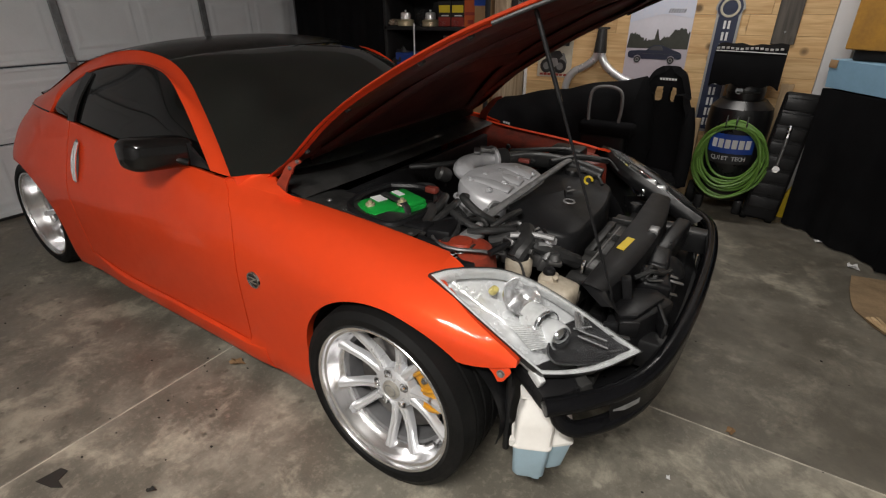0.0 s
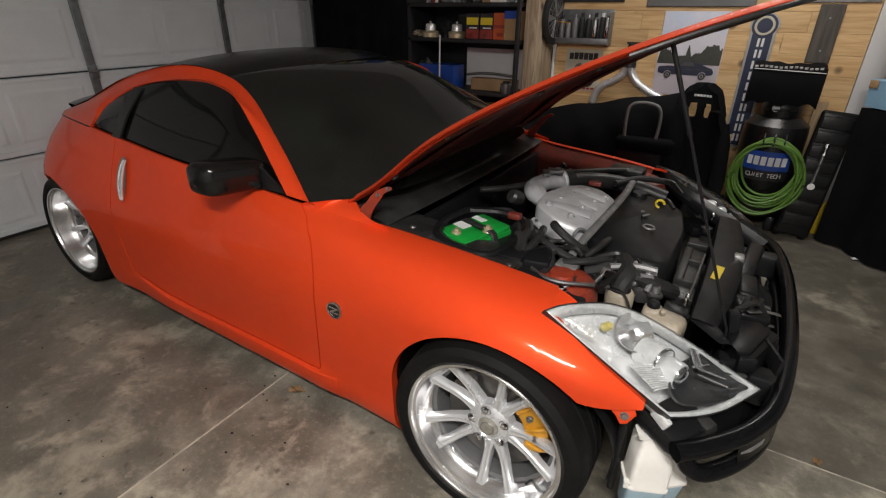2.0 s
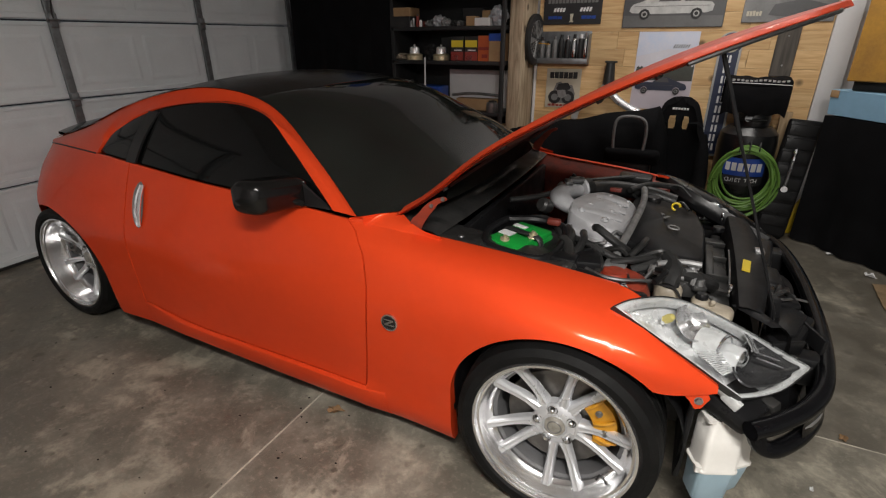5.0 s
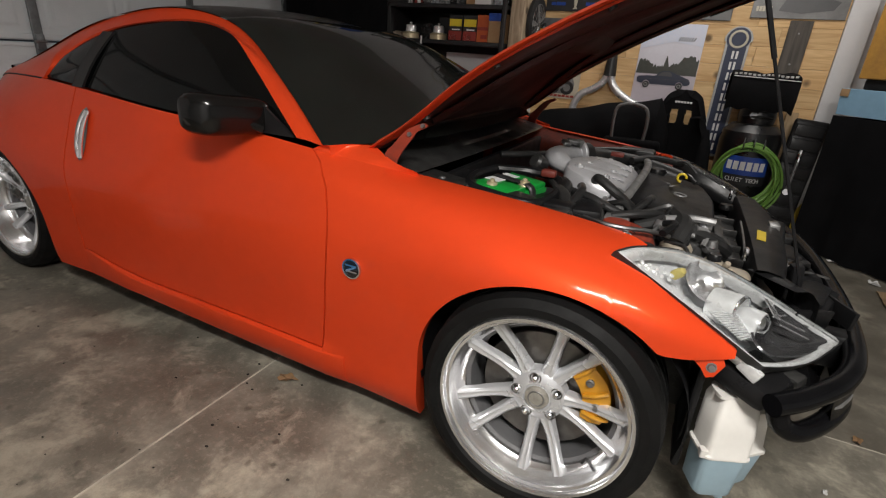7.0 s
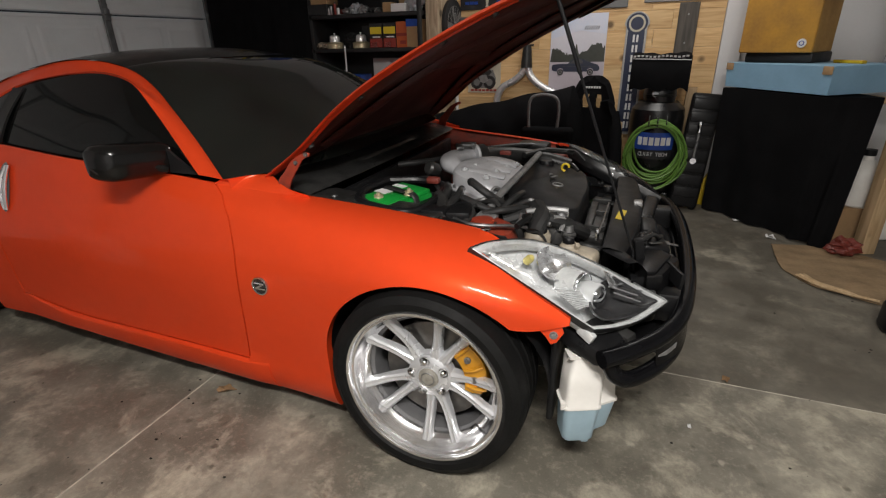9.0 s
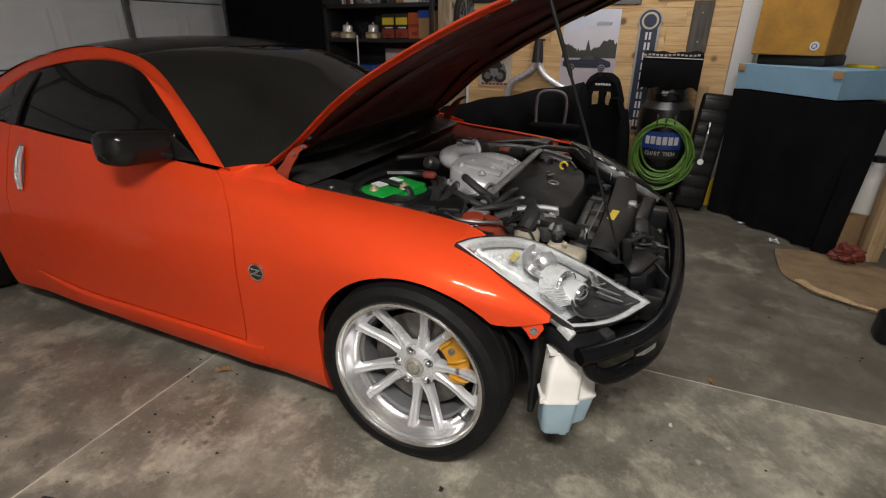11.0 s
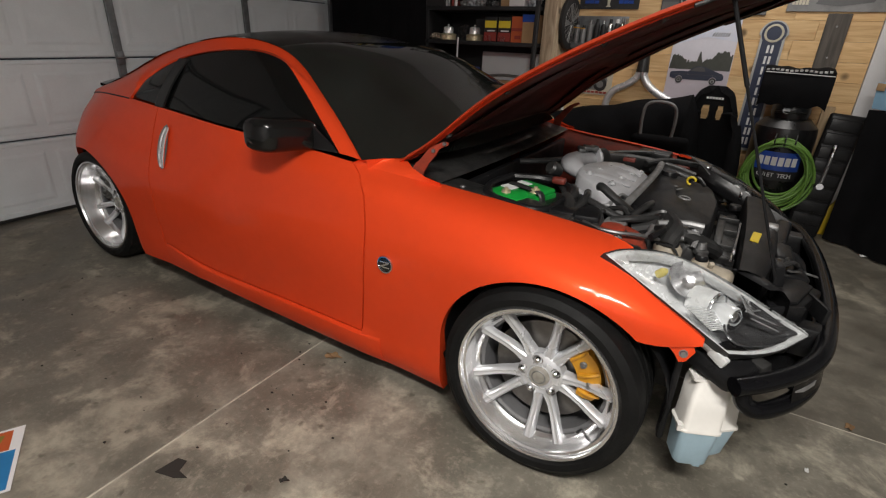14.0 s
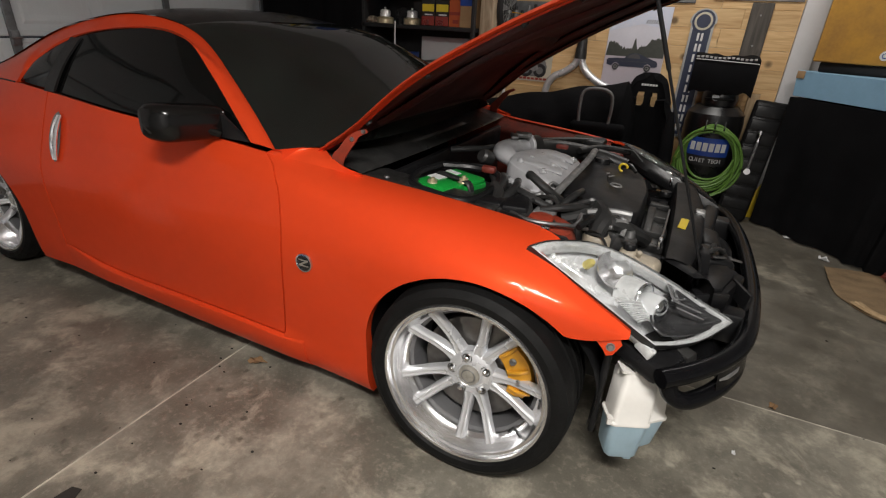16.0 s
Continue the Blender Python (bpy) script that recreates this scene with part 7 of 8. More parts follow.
def tin(x, y, z):
    ob = thing("metal_tin", (x, y, z), "round silver metal tin with a domed top", "tin")
    part("body", lathe([(0, 0), (0.070, 0), (0.073, 0.004), (0.073, 0.038), (0.076, 0.042), (0.068, 0.050), (0.046, 0.056)], 32, Matrix.Translation((x, y, z))), TIN_BRASS, ob, "pale brassy tin body")
    part("lid", lathe([(0.047, 0.055), (0.045, 0.098), (0.041, 0.106), (0.030, 0.111), (0.0, 0.113)], 28, Matrix.Translation((x, y, z))), TIN_BRIGHT, ob, "bright silver lid")
    part("knob", lathe([(0.006, 0.112), (0.006, 0.118), (0.011, 0.121), (0.009, 0.129), (0.0, 0.131)], 16, Matrix.Translation((x, y, z))), TIN_BRIGHT, ob)


tin(-2.135, 2.12, mid_s)
tin(-1.865, 2.12, mid_s)
crumpled(-2.27, 2.15, mid_s, (0.13, 0.14, 0.06), WEATHERED, "flat brown part beside the tins", "car_part", "car part", 21)
crumpled(-2.02, 2.22, mid_s, (0.12, 0.12, 0.14), SHELF_BLACK, "dark part behind the tins", "car_part", "car part", 22)
for x in (-1.685, -1.555):
    carton(x, 2.13, mid_s, (0.118, 0.14, 0.195), SHELF_BLACK, "small black and red parts box with a yellow panel", turn_=3, stripe=[(YELLOW_PRINT, 0.0, 0.70, 0.9, 0.28), (RED_PRINT, 0.0, 0.20, 0.98, 0.36), (PAPER, -0.18, 0.13, 0.5, 0.22), (WHITE_PRINT, 0.05, 0.44, 0.6, 0.05)])
carton(-1.437, 2.13, mid_s, (0.105, 0.14, 0.20), ORANGE_PRINT, "small red-orange parts box", stripe=[(RED_PRINT, 0.0, 0.5, 0.9, 0.12), (RED_PRINT, 0.1, 0.2, 0.5, 0.14)])
carton(-1.325, 2.12, mid_s, (0.125, 0.14, 0.215), CARD, "brown parts box with a blue top band", stripe=[(BLUE_PLASTIC, 0.0, 0.87, 1.0, 0.26)])
carton(-1.80, 2.36, mid_s, (0.30, 0.14, 0.19), SHELF_BLACK, "dark plastic bin at the back of the shelf")
# lower shelves
carton(-2.03, 2.14, low_s, (0.36, 0.2, 0.20), BLUE_PLASTIC, "blue plastic storage bin", "storage_bin", category="bin")
carton(-1.60, 2.40, low_s, (0.62, 0.02, 0.33), PAPER, "white board leaning at the back of the shelf", "board", category="board")
carton(-1.52, 2.20, low_s, (0.42, 0.10, 0.10), CARD, "open cardboard box of parts")
for k in range(3):
    can(-1.36 + 0.035 * k, 2.09, low_s, 0.045 if k == 0 else 0.016, 0.10, STEEL, SHELF_BLACK, "small metal can on the shelf", "metal_can")
tube_ = tube([(-1.75, 2.12, low_s + 0.13), (-1.55, 2.11, low_s + 0.15), (-1.30, 2.10, low_s + 0.14)], 0.012, 8)
solo("breaker_bar", tube_, STEEL, "steel breaker bar lying across the parts box", "tool")
solo("metal_rod", tube([(-1.985, 2.035, mid_s + 0.025), (-1.99, 2.035, low_s + 0.02)], 0.007, 8), PAPER, "thin white rod hanging in front of the shelf", "rod")
crumpled(-2.18, 2.12, low_s, (0.20, 0.16, 0.24), SHELF_BLACK, "dark bag on the lower shelf", "bag", "bag", 33)
for x in (-2.1, -1.7, -1.4):
    carton(x, 2.2, 0.10, (0.30, 0.26, 0.26), SHELF_BLACK, "dark storage box on a low shelf", "storage_box")
    carton(x, 2.2, 0.45, (0.28, 0.24, 0.24), CARD, "brown cardboard box on a low shelf", "storage_box")

# on top of the shelf and cabinet
rack = thing("roof_basket", (-1.6, 2.2, 1.765), "black tubular roof basket lying on the shelf", "roof basket")
for z in (1.795, 1.90):
    part("hoop", tube([(-2.30, 2.03, z), (-1.02, 2.03, z), (-1.0, 2.06, z), (-1.0, 2.42, z), (-1.05, 2.45, z), (-2.28, 2.45, z), (-2.30, 2.42, z)], 0.011, 8, smooth=False, closed=True), SATIN_BLACK, rack)
for x in (-2.30, -2.08, -1.86, -1.64, -1.42, -1.20, -1.01):
    part("upright", tube([(x, 2.03, 1.795), (x, 2.03, 1.90)], 0.008, 8, smooth=False), SATIN_BLACK, rack)
for x in (-2.2, -1.9, -1.6, -1.3, -1.06):
    part("cross_bar", tube([(x, 2.03, 1.785), (x, 2.45, 1.785)], 0.009, 8, smooth=False), SATIN_BLACK, rack)
part("floor_tray", box((1.28, 0.40, 0.018), (-1.65, 2.24, 1.776), 0.004), SATIN_BLACK, rack)
crumpled(-1.24, 2.20, 1.797, (0.40, 0.26, 0.17), BAG_BROWN, "grey-brown soft bag with pale cords", "duffel_bag", "bag", 41)
solo("cord", tube([(-1.42, 2.04, 1.93), (-1.32, 2.05, 1.985), (-1.20, 2.06, 1.955), (-1.10, 2.05, 1.99), (-1.25, 2.045, 1.93)], 0.006, 6), CREAM_PRINT, "pale cord on the soft bag", "cord")
for k in range(4):
    carton(-1.62, 2.18, 1.797 + 0.026 * k, (0.22, 0.26, 0.018), PAPER, "white flat box in a stack on the rack", "flat_box")
carton(-1.93, 2.22, 1.797, (0.34, 0.28, 0.14), SHELF_BLACK, "black case on the rack", "case", category="case")


def helmet():
    ob = thing("patterned_ball", (-3.05, 2.15, 1.762), "yellow, white and black ball on the cabinet", "ball")
    c = Vector((-3.05, 2.15, 1.762))
    prof = [(0.07, 0.0), (0.10, 0.02), (0.122, 0.07), (0.125, 0.12), (0.112, 0.17), (0.08, 0.21), (0.04, 0.228), (0.0, 0.232)]
    prof = [(0.82 * r, 0.82 * z) for r, z in prof]
    part("shell", lathe(prof, 32, Matrix.Translation(c)), YELLOW_PLASTIC, ob)
    for a0, mat in ((-2.2, PAPER), (-1.2, SHELF_BLACK), (-0.6, PAPER), (0.3, SHELF_BLACK)):
        rows = []
        for i in range(7):
            a = a0 + 0.5 * i / 6
            rows.append([(c.x + (r + 0.002) * math.cos(a + 0.5 * z), c.y + (r + 0.002) * math.sin(a + 0.5 * z), c.z + z) for r, z in prof[1:6]])
        part("patch", grid(rows), mat, ob)


helmet()
crumpled(-3.10, 2.32, 1.762, (0.66, 0.22, 0.15), BLACK_CLOTH, "slumped black cloth bag on the cabinet", "cloth_bag", "bag", 61)
carton(-2.68, 2.26, 1.762, (0.36, 0.27, 0.083), SHELF_BLACK, "flat black case on the cabinet", "case", category="case")
blue = lathe([(0, 0), (0.12, 0), (0.125, 0.01), (0.125, 0.13), (0.115, 0.15), (0.05, 0.16), (0, 0.16)], 28, Matrix.Translation((-2.70, 2.24, 1.845)))
tank_b = thing("blue_tank", (-2.70, 2.24, 1.845), "blue round metal tank standing on a black case", "tank")
part("body", blue, BLUE_PLASTIC, tank_b)
part("handle", tube([(-2.78, 2.24, 2.000), (-2.74, 2.24, 2.035), (-2.66, 2.24, 2.035), (-2.62, 2.24, 2.000)], 0.009, 8), BLUE_PLASTIC, tank_b)
solo("duct_hose", tube([(-3.42, 2.22, 1.80), (-3.36, 2.22, 1.96), (-3.22, 2.22, 2.04), (-3.05, 2.24, 2.08), (-2.9, 2.28, 2.06)], 0.05, 14, 61, ribs=0.006), GREY_PLASTIC, "ribbed grey hose arching over the cabinet", "hose")
crumpled(-3.30, 2.15, 1.762, (0.22, 0.14, 0.07), ORANGE_PRINT, "rust-orange rag on the cabinet", "rag", "rag", 44)
crumpled(-2.45, 2.15, 1.762, (0.12, 0.10, 0.05), PAPER, "white rag on the cabinet", "rag", "rag", 45)


def dartboard():
    ob = thing("dartboard", (-1.02, 2.36, 1.43), "black dartboard with thin silver wires", "dartboard")
    m = aimed((-1.085, 2.36, 1.40), (1.0, -0.06, 0)) @ Matrix.Scale(0.90, 4)
    part("board", lathe([(0, 0.018), (0.215, 0.018), (0.225, 0.012), (0.225, -0.018), (0, -0.018)], 40, m), SHELF_BLACK, ob)
    for k in range(20):
        a = 2 * math.pi * (k + 0.5) / 20
        bm = tube([(0.02 * math.cos(a), 0.02 * math.sin(a), 0.020), (0.17 * math.cos(a), 0.17 * math.sin(a), 0.020)], 0.0015, 5, smooth=False)
        bmesh.ops.transform(bm, matrix=m, verts=bm.verts)
        part("wire", bm, SIGN_SILVER, ob)
        if k % 2:
            rows = [[((r) * math.cos(a + 0.314 * i / 4), r * math.sin(a + 0.314 * i / 4), 0.0188) for r in (0.02, 0.165)] for i in range(5)]
            bm = grid(rows)
            bmesh.ops.transform(bm, matrix=m, verts=bm.verts)
            part("segment", bm, GREY_PRINT if k % 4 == 1 else SHELF_BLACK, ob)
    for r in (0.018, 0.10, 0.165):
        part("ring", lathe([(r, 0.0195), (r + 0.001, 0.021), (r + 0.003, 0.0195)], 40, m), SIGN_SILVER, ob)
    for k in range(1):
        d = m @ Vector((0.05 - 0.06 * k, 0.02 * k - 0.03, 0.02))
        e = m @ Vector((0.05 - 0.06 * k + 0.01, 0.02 * k - 0.04, 0.13))
        dart = part("dart", tube([d, e], 0.004, 6, smooth=False), CALIPER, ob)


dartboard()

# ---- seats, compressor and bench along the wall ----


def racing_seat(x, y, turn_, tilt):
    ob = thing("racing_seat", (x, y, 0), "black cloth racing seat with two harness slots", "seat")
    m = Matrix.Translation((x, y, 0)) @ Euler((0, 0, radians(turn_))).to_matrix().to_4x4()

    def put(bm):
        bmesh.ops.transform(bm, matrix=m, verts=bm.verts)
        return bm

    half = curve1([0.18, 0.35, 0.55, 0.70, 0.78, 0.88, 0.96, 1.0], [0.25, 0.245, 0.225, 0.215, 0.185, 0.15, 0.115, 0.06])
    # shell, left open where the slots are
    rows = []
    zs = [0.18 + (1.0 - 0.18) * k / 82 for k in range(83)]
    bm = bmesh.new()
    cols = [-1 + 2 * k / 60 for k in range(61)]
    vs = []
    for z in zs:
        vs.append([bm.verts.new((u * half(z), 0.10 * (z - 0.2) * 0.8 - 0.09 * abs(u) ** 2.5 * (1 if z < 0.8 else 0.5) + 0.0, z)) for u in cols])
    for i in range(82):
        for k in range(60):
            zc, uc = (zs[i] + zs[i + 1]) / 2, (cols[k] + cols[k + 1]) / 2 * half((zs[i] + zs[i + 1]) / 2)
            if ((zc - 0.81) / 0.055) ** 4 + ((abs(uc) - 0.055) / 0.030) ** 4 < 1:
                continue
            bm.faces.new((vs[i][k], vs[i][k + 1], vs[i + 1][k + 1], vs[i + 1][k]))
    thick(bm, 0.05)
    part("backrest", put(bm), BLACK_CLOTH, ob)
    for k in range(8):
        z = 0.30 + 0.055 * k
        part("rib_pad", put(tube([(-0.115, 0.08 * (z - 0.2) - 0.045, z), (0.0, 0.08 * (z - 0.2) - 0.030, z), (0.11, 0.08 * (z - 0.2) - 0.045, z)], 0.013, 8, 9)), BLACK_CLOTH, ob)
    for s in (-1, 1):
        part("side_bolster", put(tube([(s * 0.235, -0.12, 0.2), (s * 0.225, -0.08, 0.4), (s * 0.205, -0.05, 0.6), (s * 0.18, -0.02, 0.74)], [0.05, 0.055, 0.05, 0.035], 12, 16)), BLACK_CLOTH, ob)
    part("seat_base", put(box((0.46, 0.48, 0.16), (0, -0.22, 0.20), 0.06, seg=3)), BLACK_CLOTH, ob)
    for s in (-1, 1):
        part("rail", put(box((0.04, 0.42, 0.10), (s * 0.18, -0.2, 0.05), 0.006)), SATIN_BLACK, ob)
    bm = bmesh.new()
    for k in range(6):
        box((0.015, 0.006, 0.015), (-0.050 + 0.020 * k, 0.0572 - 0.054, 0.915), 0.001, bm=bm)
    part("badge_bars", put(bm), WHITE_PRINT, ob)
    return ob


racing_seat(0.145, 2.16, -6, 0)


def bench_seat():
    """A long low seat bench wrapped in dark cloth, with a steel loop handle in front."""
    ob = thing("covered_bench_seat", (-0.55, 2.1, 0), "long seat bench under a dull black cover", "bench seat")
    rows = []
    for i in range(49):
        s = i / 48
        x = -1.34 + 1.46 * s
        top = 0.715 + 0.205 * (x + 1.045) + 0.008 * math.sin(s * 21)
        r = min(1.0, 9 * s, 12 * (1 - s)) ** 0.5
        row = []
        for k in range(19):
            a = math.pi * k / 18
            yy = 2.13 - 0.27 * math.cos(a) * (0.75 + 0.25 * r) - 0.012 * math.sin(s * 33 + k)
            zz = max(0.0, (top * (0.45 + 0.55 * r)) * (max(0.0, math.sin(a)) ** 0.32))
            row.append((x, yy, zz))
        rows.append(row)
    bm = grid(rows)
    bmesh.ops.holes_fill(bm, edges=bm.edges[:], sides=40)
    part("cover", bm, BLACK_CLOTH, ob)
    part("cushion", box((1.30, 0.22, 0.22), (-0.62, 1.83, 0.33), 0.08, seg=4), BLACK_CLOTH, ob)
    part("base_frame", box((1.26, 0.20, 0.20), (-0.62, 1.84, 0.10), 0.01), SATIN_BLACK, ob)
    for k in range(3):
        part("printed_bar", box((0.016, 0.004, 0.018), (-0.985 + 0.021 * k, 1.868, 0.545 - 0.004 * k), 0.001), PAPER, ob)


bench_seat()


def hand_truck():
    ob = thing("floor_jack", (-0.16, 1.72, 0), "black trolley jack standing on end with a steel loop handle", "jack")
    part("loop_handle", tube([(-0.25, 1.70, 0.62), (-0.262, 1.72, 0.78), (-0.245, 1.73, 0.875), (-0.155, 1.735, 0.897), (-0.065, 1.73, 0.872), (-0.042, 1.72, 0.78), (-0.05, 1.70, 0.62)], 0.011, 10, 40), GREY_PRINT, ob, "grey steel loop handle")
    part("body", box((0.32, 0.14, 0.58), (-0.14, 1.73, 0.30), 0.03, seg=3), BLACK_PLASTIC, ob)
    part("shoulder", box((0.38, 0.12, 0.10), (-0.12, 1.72, 0.620), 0.03, seg=3), BLACK_CLOTH, ob)
    for s in (-1, 1):
        part("castor", lathe([(0, 0.02), (0.045, 0.02), (0.05, 0.012), (0.05, -0.012), (0.045, -0.02), (0, -0.02)], 20, aimed((-0.16 + 0.17 * s, 1.73, 0.05), (1, 0, 0))), STEEL, ob)


hand_truck()


def compressor():
    ob = thing("air_compressor", (0.635, 2.26, 0), "black upright air compressor with a blue label", "air compressor")
    c = Matrix.Translation((0.635, 2.26, 0))
    part("tank", lathe([(0, 0.10), (0.10, 0.105), (0.17, 0.13), (0.195, 0.18), (0.198, 0.70), (0.19, 0.76), (0.14, 0.81), (0, 0.83)], 40, c), TANK_BLACK, ob)
    for s in (-1, 1):
        part("foot", box((0.06, 0.10, 0.11), (0.635 + 0.13 * s, 2.24, 0.055), 0.012), TANK_BLACK, ob)
        part("wheel", lathe([(0, 0.03), (0.075, 0.03), (0.085, 0.02), (0.085, -0.02), (0.075, -0.03), (0, -0.03)], 24, aimed((0.635 + 0.2 * s, 2.33, 0.085), (1, 0, 0))), RUBBER, ob)
    part("neck", lathe([(0.11, 0.80), (0.12, 0.86), (0.115, 0.90), (0.10, 0.95)], 28, c), TANK_BLACK, ob)
    part("gauge", lathe([(0, 0.012), (0.022, 0.012), (0.025, 0.006), (0.025, -0.01)], 18, aimed((0.60, 2.135, 0.875), (0, -1, 0.1))), GALV, ob)
    part("pipe", tube([(0.54, 2.16, 0.86), (0.58, 2.13, 0.865), (0.66, 2.13, 0.865), (0.72, 2.16, 0.86)], 0.008, 8), TANK_BLACK, ob)
    # label wrapped on the tank
    def wrap(a0, a1, z0, z1, r, mat, name, label=""):
        rows = []
        for i in range(17):
            a = radians(a0 + (a1 - a0) * i / 16)
            rows.append([(0.635 + r * math.sin(a), 2.26 - r * math.cos(a), z) for z in (z0, z1)])
        return part(name, thick(grid(rows), 0.001), mat, ob, label)

    wrap(-42, 42, 0.47, 0.60, 0.2005, BLUE_LABEL, "label", "blue label")
    wrap(-42, 42, 0.40, 0.466, 0.2005, SHELF_BLACK, "label", "black label")
    for k in range(6):
        a = -30 + 12 * k
        wrap(a - 4.6, a + 4.6, 0.505, 0.565, 0.2022, PAPER, "letter_shape")
    for k, ch in enumerate("QUIET TECH"):
        if ch == " ":
            continue
        a = radians(-27 + 6.0 * k)
        m = Matrix.Translation((0.635 + 0.2025 * math.sin(a), 2.26 - 0.2025 * math.cos(a), 0.436)) @ Euler((radians(90), 0, a)).to_matrix().to_4x4()
        lettering(ch, 0.040, m, PAPER, ob, name="letter")


compressor()


def draped_bag():
    bm = bmesh.new()
    rows = []
    for i in range(25):
        s = i / 24
        x = 0.41 + 0.40 * s
        lift = 0.012 * math.sin(9 * s) + 0.01 * math.sin(23 * s)
        rows.append([(x, 2.10, 0.915 + lift - 0.02 * abs(2 * s - 1)), (x, 2.075, 1.0 + lift), (x, 2.08, 1.09), (x, 2.10, 1.135 + lift * 0.4), (x, 2.25, 1.155 + lift * 0.4), (x, 2.40, 1.12), (x, 2.42, 0.95)])
    grid(rows, bm)
    thick(bm, 0.012)
    ob = thing("draped_bag", (0.61, 2.25, 0.9), "black fabric bag with a white printed hem on the compressor", "bag")
    part("fabric", bm, BLACK_CLOTH, ob)
    for k in range(14):
        x = 0.425 + 0.027 * k
        part("printed_bar", box((0.018, 0.003, 0.014), (x, 2.083, 1.137 + 0.003 * math.sin(k)), 0.001, Euler((0.5, 0, 0)).to_matrix().to_4x4()), PAPER, ob)
    part("hem", tube([(0.415, 2.085, 1.122), (0.6, 2.08, 1.118), (0.805, 2.085, 1.112)], 0.003, 6), PAPER, ob)


draped_bag()


def hose_coil():
    ob = thing("air_hose", (0.64, 2.03, 0.45), "coiled green rubber air hose hung on the compressor", "hose")
    rng = random.Random(8)
    for k in range(9):
        r = 0.165 + 0.0065 * k + rng.uniform(-0.006, 0.006)
        cx, cz = 0.645 + rng.uniform(-0.010, 0.010), 0.715 - r - 0.010 * rng.random() - 0.008 * (k % 3) - (0.02 if k % 4 == 1 else 0)
        stretch = 1.12 + rng.uniform(0, 0.09)
        pts = []
        for j in range(48):
            a = 2 * math.pi * j / 48
            wob = 1 + 0.02 * math.sin(3 * a + k) + 0.012 * math.sin(5 * a + 2 * k)
            pts.append((cx + r * wob * math.cos(a), 2.03 - 0.012 * (k % 3) + 0.012 * math.sin(2 * a + k), cz - 0.02 + r * stretch * wob * math.sin(a) - (stretch - 1) * r))
        part("loop", tube(pts, 0.0085, 8, smooth=False, closed=True), HOSE_GREEN, ob)
    for a in (-0.06, 0.0, 0.06):
        part("tie", tube([(0.64 + a, 2.00, 0.735), (0.64 + a, 1.988, 0.69), (0.64 + a, 2.00, 0.655)], 0.005, 6), HOSE_BLACK, ob)
    part("hanger", tube([(0.64, 2.075, 0.70), (0.64, 2.04, 0.715), (0.64, 2.0, 0.72)], 0.008, 8), HOSE_BLACK, ob)


hose_coil()
solo("wooden_post", box((0.075, 0.04, 0.90), (0.865, 2.43, 0.45), 0.004), LUMBER, "upright length of bare lumber against the boards", "post")
solo("wooden_post", box((0.06, 0.04, 0.62), (0.355, 2.42, 0.31), 0.004), LUMBER, "short upright length of bare lumber", "post")


def creeper():
    ob = thing("mechanic_creeper", (0.94, 2.15, 0), "black plastic mechanic's creeper standing on end", "creeper")
    m = Matrix.Translation((0.895, 2.15, 0.0)) @ Euler((radians(-6), radians(4.5), radians(4))).to_matrix().to_4x4()

    def put(bm):
        bmesh.ops.transform(bm, matrix=m, verts=bm.verts)
        return bm

    part("frame", put(box((0.21, 0.05, 0.86), (0.01, 0, 0.45), 0.02, seg=3)), BLACK_PLASTIC, ob)
    for k in range(8):
        part("pad_rib", put(box((0.18, 0.014, 0.080), (0.01, -0.026, 0.14 + 0.095 * k), 0.006, seg=3)), BLACK_PLASTIC, ob)
    for s in (-1, 1):
        part("castor", put(lathe([(0, 0.02), (0.03, 0.02), (0.035, 0.01), (0.035, -0.01), (0.03, -0.02), (0, -0.02)], 16, aimed((0.08 * s, 0.01, 0.035), (1, 0, 0)))), RUBBER, ob)


creeper()


def lug_wrench():
    ob = thing("ratchet", (0.93, 2.19, 0.5), "chrome ratchet hanging on the creeper", "tool")
    part("shaft", tube([(0.940, 2.155, 0.63), (0.936, 2.152, 0.52), (0.930, 2.150, 0.41)], 0.011, 10), STEEL, ob)
    part("head", lathe([(0, 0.014), (0.022, 0.014), (0.024, 0.01), (0.024, -0.01), (0, -0.012)], 18, aimed((0.929, 2.150, 0.385), (0, -1, 0.1))), CHROME, ob)
    part("grip", tube([(0.941, 2.156, 0.68), (0.939, 2.154, 0.60)], [0.012, 0.017, 0.012, 0.016], 10, 9), CHROME, ob)


lug_wrench()
solo("yellow_jack_stand", prism([(-0.075, 0.0), (0.05, 0.0), (0.105, 0.30), (0.065, 0.305)], 0.05, Matrix.Translation((1.03, 2.36, 0.0)) @ Euler((radians(90), 0, radians(-8))).to_matrix().to_4x4(), bevel=0.006), YELLOW_PLASTIC, "yellow plastic wedge leaning beside the bench", "wheel chock")


